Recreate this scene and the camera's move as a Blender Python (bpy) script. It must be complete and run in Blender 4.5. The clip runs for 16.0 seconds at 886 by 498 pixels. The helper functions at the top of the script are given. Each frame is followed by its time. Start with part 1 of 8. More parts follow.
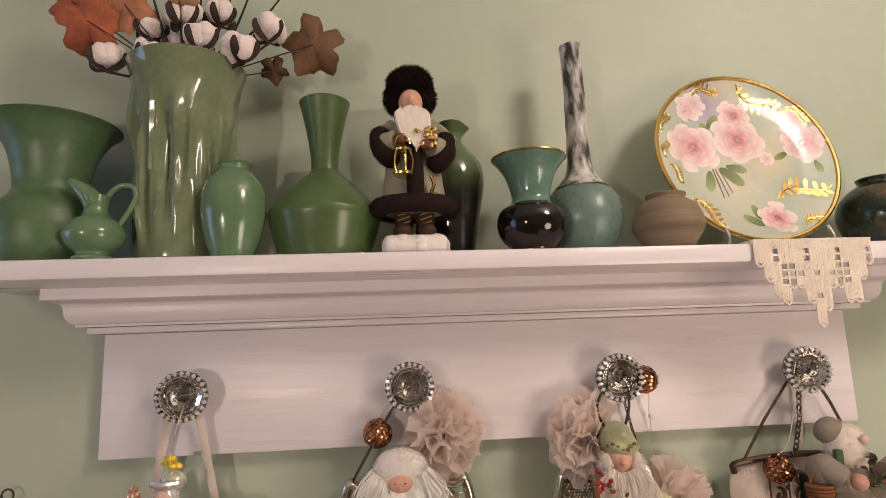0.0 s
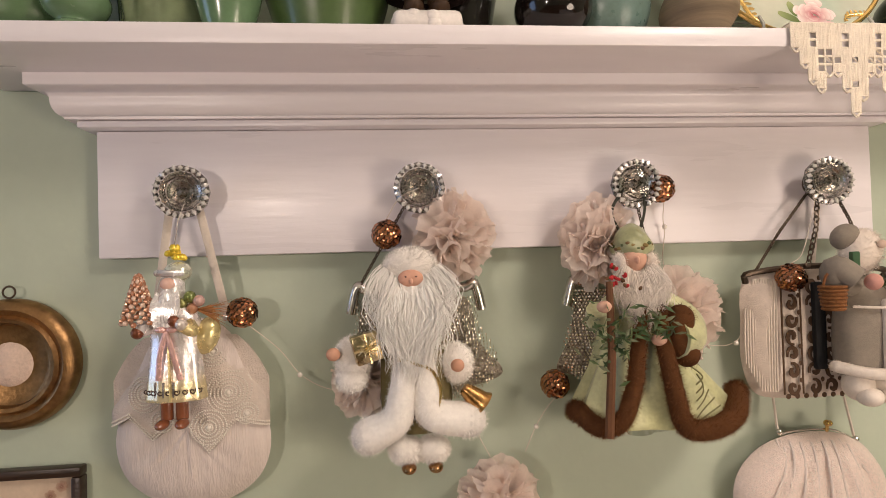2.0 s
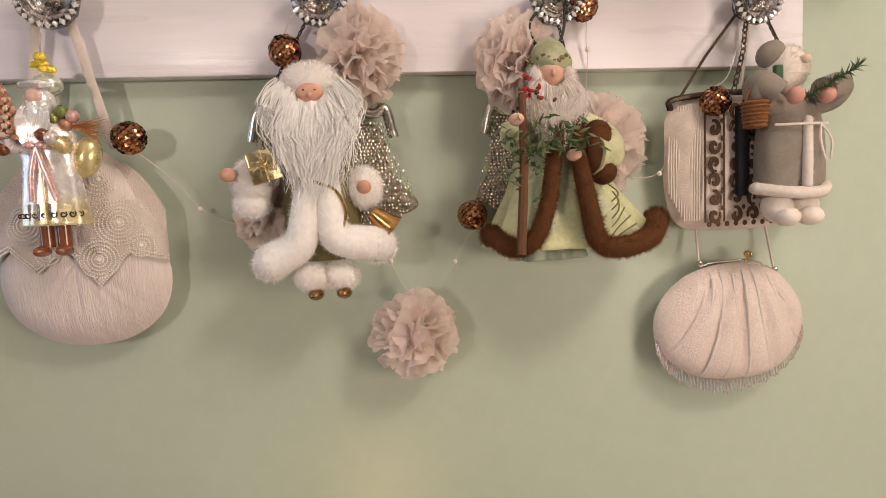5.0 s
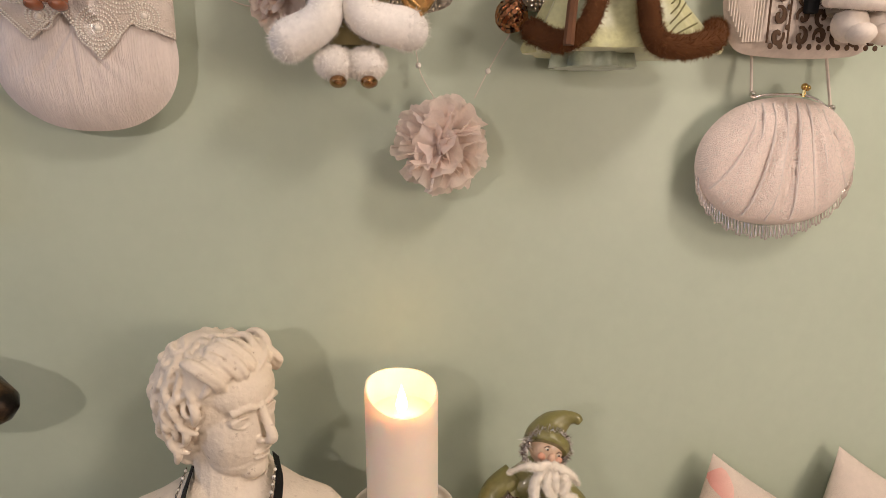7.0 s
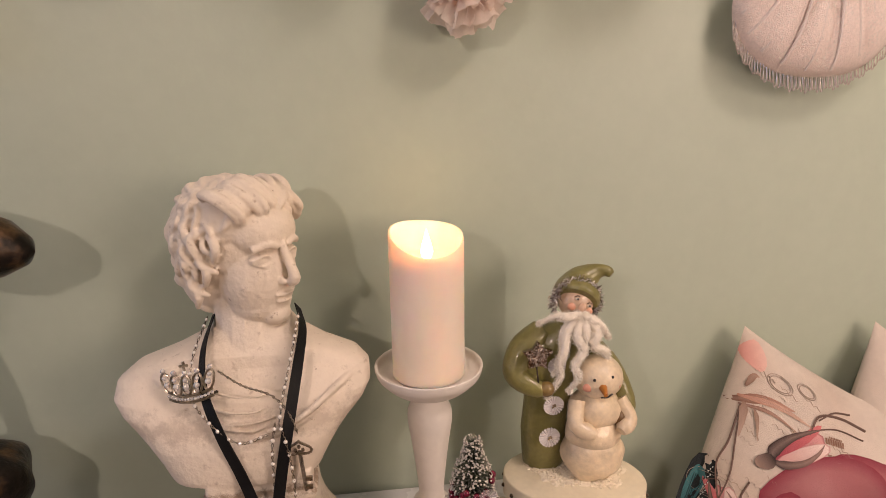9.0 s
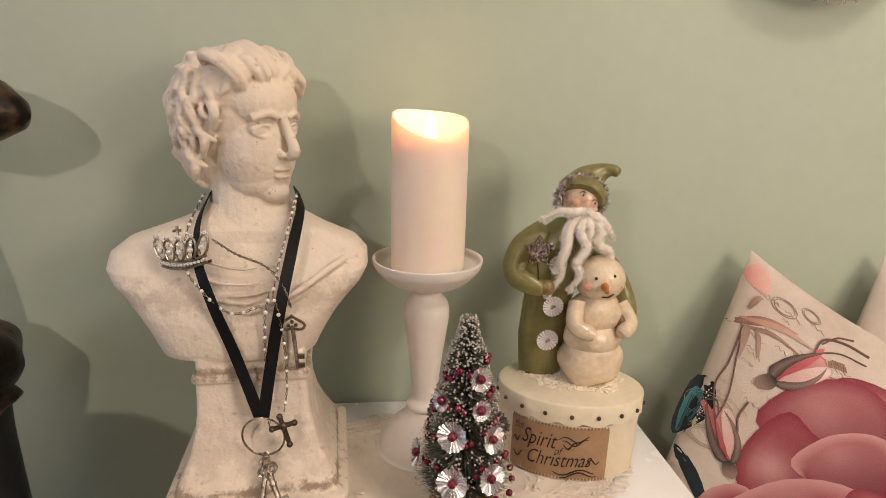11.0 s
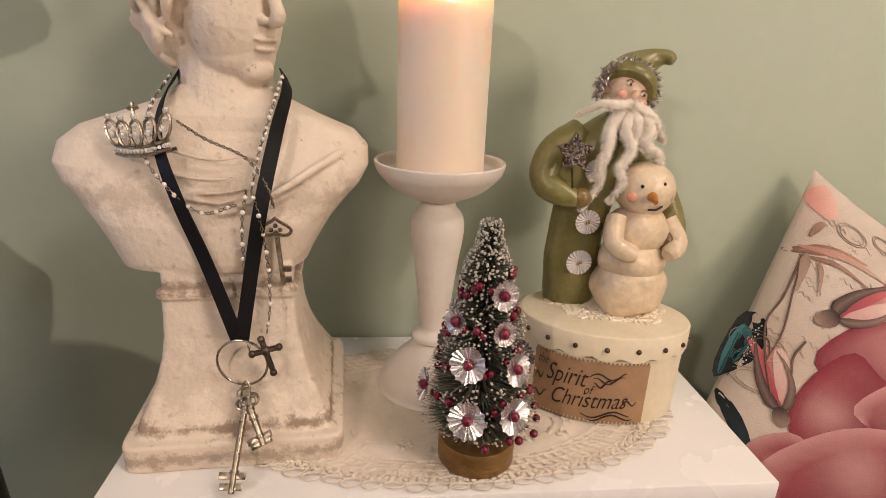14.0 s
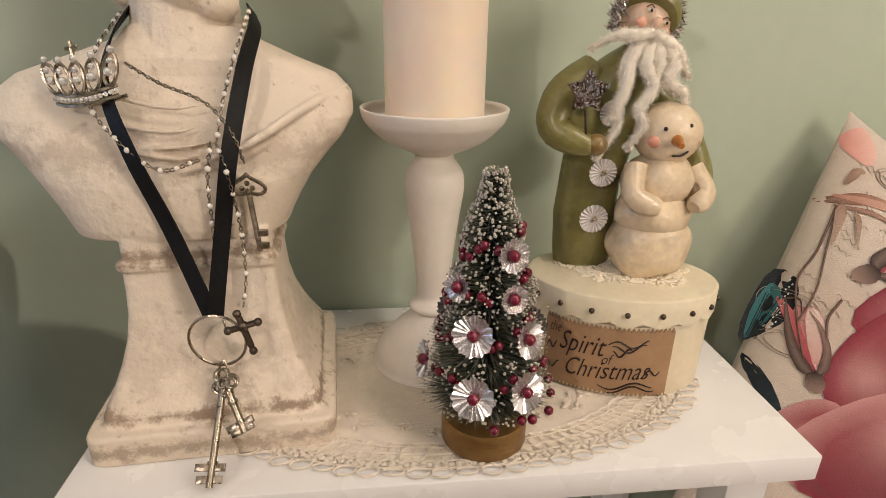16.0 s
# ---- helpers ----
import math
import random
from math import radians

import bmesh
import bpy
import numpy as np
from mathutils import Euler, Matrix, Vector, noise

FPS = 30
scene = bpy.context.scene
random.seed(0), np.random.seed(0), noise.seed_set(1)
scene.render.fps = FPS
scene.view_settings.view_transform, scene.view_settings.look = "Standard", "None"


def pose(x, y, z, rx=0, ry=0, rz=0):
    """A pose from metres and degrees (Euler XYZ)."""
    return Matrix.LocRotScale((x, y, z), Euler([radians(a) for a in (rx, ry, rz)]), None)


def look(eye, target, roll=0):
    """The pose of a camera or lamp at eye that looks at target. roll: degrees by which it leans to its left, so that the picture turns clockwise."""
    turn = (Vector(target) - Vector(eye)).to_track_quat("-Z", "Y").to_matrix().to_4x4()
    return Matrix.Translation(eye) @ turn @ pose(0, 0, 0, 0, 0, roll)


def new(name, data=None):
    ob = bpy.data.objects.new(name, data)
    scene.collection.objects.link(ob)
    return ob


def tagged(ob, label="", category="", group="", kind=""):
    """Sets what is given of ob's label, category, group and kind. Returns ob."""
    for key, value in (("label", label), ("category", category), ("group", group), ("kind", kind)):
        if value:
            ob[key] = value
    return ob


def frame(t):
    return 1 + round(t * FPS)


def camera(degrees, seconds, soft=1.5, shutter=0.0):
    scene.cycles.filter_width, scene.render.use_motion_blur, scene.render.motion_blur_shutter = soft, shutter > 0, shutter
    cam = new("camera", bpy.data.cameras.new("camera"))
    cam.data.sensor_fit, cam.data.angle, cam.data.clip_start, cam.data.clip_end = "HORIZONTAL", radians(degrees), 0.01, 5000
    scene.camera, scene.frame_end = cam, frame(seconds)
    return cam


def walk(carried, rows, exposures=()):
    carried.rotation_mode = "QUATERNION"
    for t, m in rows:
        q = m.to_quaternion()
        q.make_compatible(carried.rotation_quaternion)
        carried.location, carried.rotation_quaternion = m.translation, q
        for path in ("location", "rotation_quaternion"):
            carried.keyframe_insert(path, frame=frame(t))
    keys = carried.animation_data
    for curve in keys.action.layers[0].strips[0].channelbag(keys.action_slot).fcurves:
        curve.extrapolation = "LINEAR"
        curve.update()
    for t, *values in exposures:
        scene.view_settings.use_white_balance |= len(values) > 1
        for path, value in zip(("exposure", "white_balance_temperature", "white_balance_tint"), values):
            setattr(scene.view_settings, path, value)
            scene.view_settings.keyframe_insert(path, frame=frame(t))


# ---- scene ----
cam = camera(75.9, 16.0, soft=0.85)
PATH = [
    (0, (-0.116, -0.673, 1.579), (0.061, 1.294, 1.896), -2.1),
    (0.5, (-0.12, -0.66, 1.565), (0.098, 1.31, 1.83), -2.4),
    (1, (-0.115, -0.657, 1.533), (0.102, 1.322, 1.731), -3.7),
    (1.5, (-0.12, -0.646, 1.488), (0.074, 1.342, 1.595), -3.0),
    (2, (-0.134, -0.632, 1.456), (0.056, 1.358, 1.494), -1.7),
    (2.5, (-0.137, -0.62, 1.441), (0.063, 1.37, 1.469), -2.5),
    (3, (-0.109, -0.615, 1.427), (0.162, 1.367, 1.448), -2.8),
    (3.2, (-0.093, -0.617, 1.42), (0.195, 1.362, 1.431), -2.9),
    (5.3, (-0.075, -0.607, 1.318), (0.205, 1.363, 1.114), -2.8),
    (5.5, (-0.08, -0.602, 1.303), (0.2, 1.366, 1.087), -2.3),
    (6, (-0.09, -0.588, 1.275), (0.191, 1.369, 0.975), -1.9),
    (6.5, (-0.097, -0.582, 1.243), (0.174, 1.364, 0.867), -0.9),
    (7, (-0.101, -0.581, 1.214), (0.17, 1.358, 0.806), 0.1),
    (7.5, (-0.102, -0.584, 1.192), (0.148, 1.352, 0.758), 0.1),
    (8, (-0.119, -0.581, 1.151), (0.139, 1.351, 0.705), 1.6),
    (8.5, (-0.121, -0.582, 1.13), (0.114, 1.343, 0.642), 0.2),
    (9, (-0.117, -0.584, 1.094), (0.12, 1.338, 0.595), -0.8),
    (9.5, (-0.123, -0.584, 1.056), (0.145, 1.34, 0.579), 1.2),
    (12, (-0.113, -0.603, 0.988), (0.089, 1.297, 0.396), 1.6),
    (12.5, (-0.116, -0.597, 0.976), (0.074, 1.297, 0.362), 1.9),
    (13, (-0.121, -0.58, 0.963), (0.071, 1.304, 0.32), 2.4),
    (13.5, (-0.119, -0.554, 0.946), (0.083, 1.32, 0.277), 3.1),
    (14, (-0.115, -0.53, 0.936), (0.094, 1.346, 0.276), 2.5),
    (14.5, (-0.115, -0.514, 0.928), (0.112, 1.357, 0.258), 2.6),
    (15, (-0.112, -0.504, 0.924), (0.104, 1.359, 0.229), 1.8),
    (15.5, (-0.111, -0.496, 0.916), (0.105, 1.358, 0.197), 1.6),
    (16, (-0.109, -0.488, 0.911), (0.099, 1.354, 0.16), 0.9),
]
walk(cam, [(t, look(eye, target, roll)) for t, eye, target, roll in PATH],
     exposures=[(0, -0.38, 6500, 15), (1.0, -0.42, 6500, 16), (1.6, -0.40, 6500, 16), (2.0, -0.13, 6450, 11), (3.2, -0.12, 6450, 11), (5.5, 0.0, 6250, 12), (7.5, 0.0, 6300, 14), (8.0, -0.06, 6650, 22), (9.0, -0.06, 6550, 22), (9.7, -0.05, 6500, 19), (12.0, 0.06, 6200, 10), (12.6, 0.06, 6250, 11), (13.0, 0.06, 6500, 15), (14.0, 0.06, 6500, 15), (14.5, 0.05, 6350, 11), (15.0, 0.05, 6250, 9), (16.0, 0.06, 6200, 8)])


# ---- world, lamps, exposure ----
scene.view_settings.exposure = 0.0
world = bpy.data.worlds.new("world")
scene.world = world
world.use_nodes = True
world.node_tree.nodes["Background"].inputs[0].default_value = (0.75, 0.85, 1.0, 1)
world.node_tree.nodes["Background"].inputs[1].default_value = 0.15


def bulb(name, place, watts, colour, radius):
    data = bpy.data.lights.new(name, "POINT")
    data.energy, data.color, data.shadow_soft_size = watts, colour, radius
    ob = new(name, data)
    ob.location = place
    return ob


# a small bright lamp on one side, a broad shaded lamp on the other, and a ceiling fixture behind
bulb("lamp_bulb", (-0.80, -1.35, 1.52), 20.0, (1.0, 0.83, 0.72), 0.03)
bulb("lamp_bulb", (0.80, -1.10, 1.22), 27.0, (1.0, 0.80, 0.63), 0.24)
bulb("ceiling_bulb", (0.75, -1.05, 2.34), 36.0, (1.0, 0.85, 0.74), 0.16)


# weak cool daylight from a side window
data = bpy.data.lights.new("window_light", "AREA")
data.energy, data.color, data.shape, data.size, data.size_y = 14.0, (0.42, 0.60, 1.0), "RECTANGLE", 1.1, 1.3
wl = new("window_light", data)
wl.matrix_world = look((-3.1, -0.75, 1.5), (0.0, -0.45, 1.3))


# ---- materials ----
def material(name, colour=(0.5, 0.5, 0.5), rough=0.5, metal=0.0, vary=0.12, scale=30.0, bump=0.1, bscale=200.0,
             tint=False, stain=None, stain_scale=12.0, stain_amount=0.5, stain_lo=0.5, coat=0.0, trans=0.0, sheen=0.0, sss=0.0, ior=1.5, fine=None, stretch=None, spec=0.5, thin=0.0):
    m = bpy.data.materials.new(name)
    m.use_nodes = True
    nt = m.node_tree
    N, K = nt.nodes, nt.links
    b = N["Principled BSDF"]
    b.inputs["Roughness"].default_value = rough
    b.inputs["Metallic"].default_value = metal
    b.inputs["Coat Weight"].default_value = coat
    b.inputs["Coat Roughness"].default_value = 0.08
    b.inputs["Transmission Weight"].default_value = trans
    b.inputs["Sheen Weight"].default_value = sheen
    b.inputs["IOR"].default_value = ior
    b.inputs["Specular IOR Level"].default_value = spec
    if sss:
        b.inputs["Subsurface Weight"].default_value = sss
        b.inputs["Subsurface Radius"].default_value = (0.02, 0.012, 0.007)
        b.inputs["Subsurface Scale"].default_value = 0.6
    tc = N.new("ShaderNodeTexCoord")
    coord = tc.outputs["Object"]
    if stretch:
        mp = N.new("ShaderNodeMapping")
        mp.inputs["Scale"].default_value = stretch
        K.new(coord, mp.inputs["Vector"])
        coord = mp.outputs["Vector"]

    def noisy(s, detail=4.0):
        n = N.new("ShaderNodeTexNoise")
        n.inputs["Scale"].default_value = s
        n.inputs["Detail"].default_value = detail
        K.new(coord, n.inputs["Vector"])
        return n.outputs["Fac"]

    if tint:
        at = N.new("ShaderNodeAttribute")
        at.attribute_name = "tint"
        base = at.outputs["Color"]
    else:
        rgb = N.new("ShaderNodeRGB")
        rgb.outputs[0].default_value = (*colour, 1)
        base = rgb.outputs[0]

    def ramp(fac, lo, hi, a, z):
        r = N.new("ShaderNodeMapRange")
        r.inputs[1].default_value, r.inputs[2].default_value, r.inputs[3].default_value, r.inputs[4].default_value = lo, hi, a, z
        K.new(fac, r.inputs[0])
        return r.outputs[0]

    if stain:
        mx = N.new("ShaderNodeMix")
        mx.data_type = "RGBA"
        K.new(ramp(noisy(stain_scale, 8.0), stain_lo, stain_lo + 0.16, 0.0, stain_amount), mx.inputs[0])
        K.new(base, mx.inputs[6])
        mx.inputs[7].default_value = (*stain, 1)
        base = mx.outputs[2]
    hsv = N.new("ShaderNodeHueSaturation")
    K.new(base, hsv.inputs["Color"])
    add = N.new("ShaderNodeMath")
    add.operation = "MULTIPLY"
    K.new(ramp(noisy(scale), 0.3, 0.7, 1 - vary, 1 + vary), add.inputs[0])
    K.new(ramp(noisy(fine or scale * 6), 0.3, 0.7, 1 - vary * 0.6, 1 + vary * 0.6), add.inputs[1])
    K.new(add.outputs[0], hsv.inputs["Value"])
    K.new(hsv.outputs[0], b.inputs["Base Color"])
    K.new(ramp(noisy(scale * 2), 0.3, 0.7, max(0.02, rough - 0.06), min(1, rough + 0.08)), b.inputs["Roughness"])
    if thin:
        tl = N.new("ShaderNodeBsdfTranslucent")
        mixs = N.new("ShaderNodeMixShader")
        mixs.inputs[0].default_value = thin
        K.new(hsv.outputs[0], tl.inputs["Color"])
        K.new(b.outputs[0], mixs.inputs[1])
        K.new(tl.outputs[0], mixs.inputs[2])
        K.new(mixs.outputs[0], N["Material Output"].inputs["Surface"])
    if bump:
        bp = N.new("ShaderNodeBump")
        bp.inputs["Strength"].default_value = bump
        bp.inputs["Distance"].default_value = 0.002
        K.new(noisy(bscale, 6.0), bp.inputs["Height"])
        K.new(bp.outputs[0], b.inputs["Normal"])
    return m


def glowing(name, colour, power):
    m = bpy.data.materials.new(name)
    m.use_nodes = True
    b = m.node_tree.nodes["Principled BSDF"]
    b.inputs["Base Color"].default_value = (*colour, 1)
    b.inputs["Emission Color"].default_value = (*colour, 1)
    b.inputs["Emission Strength"].default_value = power
    return m


M_WALL = material("sage_wall_paint", (0.42, 0.475, 0.37), 0.5, vary=0.03, scale=3.0, bump=0.12, bscale=90.0, fine=60)
M_WHITE = material("glossy_white_paint", (0.78, 0.73, 0.745), 0.30, vary=0.03, scale=8, bump=0.25, bscale=45, stretch=(0.25, 1, 2.5))
M_CEIL = material("ceiling_paint", (0.75, 0.73, 0.68), 0.9, vary=0.03)
M_FLOOR = material("wood_floor", (0.22, 0.12, 0.06), 0.4, vary=0.2, scale=10, stretch=(0.2, 3, 1))
M_TABLE = material("white_laminate", (0.80, 0.78, 0.76), 0.25, vary=0.02, scale=6, bump=0.03)
M_TINT = material("painted_matt", rough=0.6, tint=True, spec=0.3, vary=0.08, scale=60, bump=0.12, bscale=400)
M_GLAZE = material("painted_gloss", rough=0.15, tint=True, vary=0.06, scale=50, bump=0.06, bscale=150, coat=0.4)
M_CLOTH = material("dyed_cloth", rough=0.9, tint=True, vary=0.1, scale=40, bump=0.3, bscale=900, sheen=0.05, spec=0.2)
M_TMETAL = material("tinted_metal", rough=0.25, metal=1.0, tint=True, vary=0.1, scale=60, bump=0.1, bscale=300)


# ---- mesh helpers ----
class Geo:
    """Collects vertices, faces, material slots and a tint for every vertex."""

    def __init__(self):
        self.v, self.f, self.m, self.c = [], [], [], []

    def add(self, verts, faces, mi=0, col=(1, 1, 1)):
        o = len(self.v)
        self.v += [tuple(p) for p in verts]
        self.f += [tuple(i + o for i in f) for f in faces]
        self.m += [mi] * len(faces)
        if len(col) == len(verts) and not isinstance(col[0], (int, float)):
            self.c += [tuple(k) for k in col]
        else:
            self.c += [tuple(col)] * len(verts)
        return self

    def rings(self, rows, mi=0, col=(1, 1, 1), closed=True, cap=True):
        """Skins rows of points of equal length."""
        n, k = len(rows[0]), len(rows)
        verts = [p for r in rows for p in r]
        faces = []
        for i in range(k - 1):
            for j in range(n if closed else n - 1):
                a, b2 = i * n + j, i * n + (j + 1) % n
                faces.append((a, b2, b2 + n, a + n))
        if cap and closed:
            faces.append(tuple(range(n - 1, -1, -1)))
            faces.append(tuple((k - 1) * n + j for j in range(n)))
        cols = col
        if len(col) == k and not isinstance(col[0], (int, float)):
            cols = [c for c in col for _ in range(n)]
        return self.add(verts, faces, mi, cols)

    def lathe(self, prof, c=(0, 0, 0), seg=48, mi=0, col=(1, 1, 1), warp=None, sx=1.0, sy=1.0):
        rows = []
        for r, z in prof:
            row = []
            for j in range(seg):
                a = 2 * math.pi * j / seg
                q = r * (warp(a, z) if warp else 1)
                row.append((c[0] + sx * q * math.cos(a), c[1] + sy * q * math.sin(a), c[2] + z))
            rows.append(row)
        return self.rings(rows, mi, col)

    def ball(self, c, r, rot=None, nu=14, nv=9, mi=0, col=(1, 1, 1), wob=0.0, wf=60.0):
        if isinstance(r, (int, float)):
            r = (r, r, r)
        c = Vector(c)
        rows = []
        for i in range(nv + 1):
            t = math.pi * (i + 0.001) / (nv + 0.002)
            row = []
            for j in range(nu):
                a = 2 * math.pi * j / nu
                p = Vector((r[0] * math.sin(t) * math.cos(a), r[1] * math.sin(t) * math.sin(a), -r[2] * math.cos(t)))
                if rot is not None:
                    p = rot @ p
                p = c + p
                if wob:
                    p = p + (p - c) * wob * noise.noise(p * wf)
                row.append(p)
            rows.append(row)
        return self.rings(rows, mi, col)

    def tube(self, pts, rad, n=8, mi=0, col=(1, 1, 1), closed=False, flat=1.0):
        pts = [Vector(p) for p in pts]
        k = len(pts)
        if isinstance(rad, (int, float)):
            rad = [rad] * k
        rows, side = [], None
        for i, p in enumerate(pts):
            d = (pts[(i + 1) % k] - pts[i - 1]) if closed else (pts[min(i + 1, k - 1)] - pts[max(i - 1, 0)])
            d = d.normalized() if d.length > 1e-9 else Vector((0, 0, 1))
            if side is None:
                side = d.cross(Vector((0, 1, 0)))
                if side.length < 0.1:
                    side = d.cross(Vector((1, 0, 0)))
            side = (side - d * side.dot(d)).normalized()
            up = d.cross(side)
            rows.append([p + side * rad[i] * math.cos(2 * math.pi * j / n) + up * rad[i] * flat * math.sin(2 * math.pi * j / n) for j in range(n)])
        if closed:
            rows.append(rows[0])
        return self.rings(rows, mi, col, cap=not closed)

    def box(self, lo, hi, bevel=0.002, mi=0, col=(1, 1, 1), m=None, seg=2):
        bm = bmesh.new()
        bmesh.ops.create_cube(bm, size=1)
        for q in bm.verts:
            q.co = Vector([(l + h) / 2 + w * (h - l) for l, h, w in zip(lo, hi, q.co)])
        if bevel:
            bmesh.ops.bevel(bm, geom=bm.edges[:], offset=bevel, segments=seg, profile=0.5, affect="EDGES")
        if m is not None:
            bm.transform(m)
        bm.verts.index_update()
        self.add([q.co for q in bm.verts], [[q.index for q in f.verts] for f in bm.faces], mi, col)
        bm.free()
        return self

    def strand(self, p, d, length, width, mi=0, c0=(1, 1, 1), c1=None, bend=0.3, droop=0.0):
        """A thin tapering hair."""
        p, d = Vector(p), Vector(d).normalized()
        s = d.cross(Vector((random.uniform(-1, 1), random.uniform(-1, 1), random.uniform(-1, 1)))).normalized() * width / 2
        b = Vector((random.uniform(-1, 1), random.uniform(-1, 1), random.uniform(-1, 1))) * bend + Vector((0, 0, -droop))
        q = p + (d + b * 0.3) * length * 0.5
        e = q + (d + b).normalized() * length * 0.5
        c1 = c1 or c0
        mid = tuple((x + y) / 2 for x, y in zip(c0, c1))
        self.add([p - s, p + s, q - s * 0.8, q + s * 0.8, e], [(0, 1, 3, 2), (2, 3, 4)], mi, [c0, c0, mid, mid, c1])

    def ob(self, name, mats, parent=None, label="", smooth=True, thing=None):
        me = bpy.data.meshes.new(name)
        me.from_pydata(self.v, [], self.f)
        if not isinstance(mats, (list, tuple)):
            mats = [mats]
        for q in mats:
            me.materials.append(q)
        if len(mats) > 1:
            me.polygons.foreach_set("material_index", self.m)
        me.polygons.foreach_set("use_smooth", [smooth] * len(self.f))
        att = me.attributes.new("tint", "FLOAT_COLOR", "POINT")
        att.data.foreach_set("color", [x for c in self.c for x in (*c, 1)])
        bm = bmesh.new()
        bm.from_mesh(me)
        bmesh.ops.recalc_face_normals(bm, faces=bm.faces[:])
        bm.to_mesh(me)
        bm.free()
        if smooth:
            me.set_sharp_from_angle(angle=radians(42))
        me.update()
        o = new(name, me)
        if parent is not None:
            o.parent = parent
        if label:
            o["label"] = label
        return o


def thing(name, place, label, category, group="", kind=""):
    """An Empty at a thing's base, which parents its parts."""
    e = new(name)
    e.empty_display_size = 0.02
    e.location = place
    return tagged(e, label, category, group, kind)


def part(name, geo, mats, parent, label="", smooth=True):
    o = geo.ob(name, mats, parent, label, smooth)
    top = parent
    off = Vector((0, 0, 0))
    while top is not None:
        off += top.location
        top = top.parent
    o.data.transform(Matrix.Translation(-off))
    return o


def single(name, geo, mats, label, category, group="", kind="", smooth=True):
    """A thing that is one mesh, its origin at its lowest point."""
    o = geo.ob(name, mats, None, "", smooth)
    lo = min(geo.v, key=lambda p: p[2])
    xs, ys = [p[0] for p in geo.v], [p[1] for p in geo.v]
    base = Vector(((min(xs) + max(xs)) / 2, (min(ys) + max(ys)) / 2, lo[2]))
    o.data.transform(Matrix.Translation(-base))
    o.location = base
    return tagged(o, label, category, group, kind)


def lerp(a, b, t):
    return tuple(x + (y - x) * t for x, y in zip(a, b))


def smoothline(pts, k=6):
    """Catmull-Rom through points of any dimension."""
    out = []
    P = [np.array(p, float) for p in pts]
    P = [2 * P[0] - P[1]] + P + [2 * P[-1] - P[-2]]
    for i in range(1, len(P) - 2):
        for j in range(k):
            t = j / k
            a, b, c, d = P[i - 1], P[i], P[i + 1], P[i + 2]
            out.append(tuple(0.5 * (2 * b + (c - a) * t + (2 * a - 5 * b + 4 * c - d) * t * t + (3 * b - a - 3 * c + d) * t ** 3)))
    out.append(tuple(P[-2]))
    return out


def shell(prof, wall=0.004, k=5):
    """The closed profile of a hollow vessel: up the outside, over the rim, down the inside."""
    out = smoothline(prof, k)
    inner = [(max(r - wall, 0.001), z) for r, z in reversed(out[2:])]
    return [(0.0005, out[0][1])] + out + [(out[-1][0] - wall / 2, out[-1][1] + wall * 0.4)] + inner + [(0.0005, inner[-1][1])]


# ---- room ----
def slab(name, lo, hi, mat, label, cat):
    return single(name, Geo().box(lo, hi, 0), mat, label, cat, kind="structure", smooth=False)


slab("wall_north", (-3.2, 0.0, 0), (3.2, 0.12, 2.6), M_WALL, "sage green painted bedroom wall behind the shelf", "wall")
slab("wall_west", (-3.32, -4.8, 0), (-3.2, 0.12, 2.6), M_WALL, "sage green painted side wall", "wall")
slab("wall_east", (3.2, -4.8, 0), (3.32, 0.12, 2.6), M_WALL, "sage green painted side wall", "wall")
slab("wall_south", (-3.32, -4.92, 0), (3.32, -4.8, 2.6), M_WALL, "sage green painted wall behind", "wall")
slab("floor", (-3.32, -4.92, -0.1), (3.32, 0.12, 0), M_FLOOR, "dark wooden floor", "floor")
slab("ceiling", (-3.32, -4.92, 2.6), (3.32, 0.12, 2.7), M_CEIL, "off-white painted ceiling", "ceiling")

# ---- wall shelf with knob board ----
SH = 1.664  # top of the shelf
rack = thing("wall_shelf", (0, 0, 1.467), "white painted mantel shelf with crown moulding and knob board", "shelf")
part("shelf_board", Geo().box((-0.53, -0.139, SH - 0.019), (0.53, -0.002, SH), 0.003), M_WHITE, rack)
g = Geo()
crown = [(0.0, SH - 0.0188), (0.0, SH - 0.0300), (0.0016, SH - 0.0312)]
crown += [(0.0025 + 0.0125 * math.sin(a), SH - 0.0312 - 0.0075 * (1 - math.cos(a))) for a in np.linspace(0.2, math.pi / 2, 7)]
crown += [(0.0150 + 0.0085 * (1 - math.cos(a)), SH - 0.0390 - 0.0165 * math.sin(a)) for a in np.linspace(0.15, math.pi / 2, 8)]
crown += [(0.0240, SH - 0.0580)]
g.rings([[(-0.474 + d, -0.0025, z), (-0.474 + d, -0.064 + d, z), (0.474 - d, -0.064 + d, z), (0.474 - d, -0.0025, z)] for d, z in crown])
part("crown_moulding", g, M_WHITE, rack)
part("trim_bead", Geo().box((-0.441, -0.036, 1.5985), (0.441, -0.002, 1.6058), 0.002), M_WHITE, rack)
part("back_board", Geo().box((-0.43, -0.020, 1.467), (0.43, -0.002, 1.5984), 0.002), M_WHITE, rack)

# ---- pottery on the shelf ----
def vessel(name, place, prof, mat, label, wall=0.004, seg=56, warp=None, group="vases on the shelf", col=(1, 1, 1)):
    g = Geo()
    g.lathe(shell(prof, wall), place, seg, 0, col, warp)
    return single(name, g, mat, label, "vase", group)


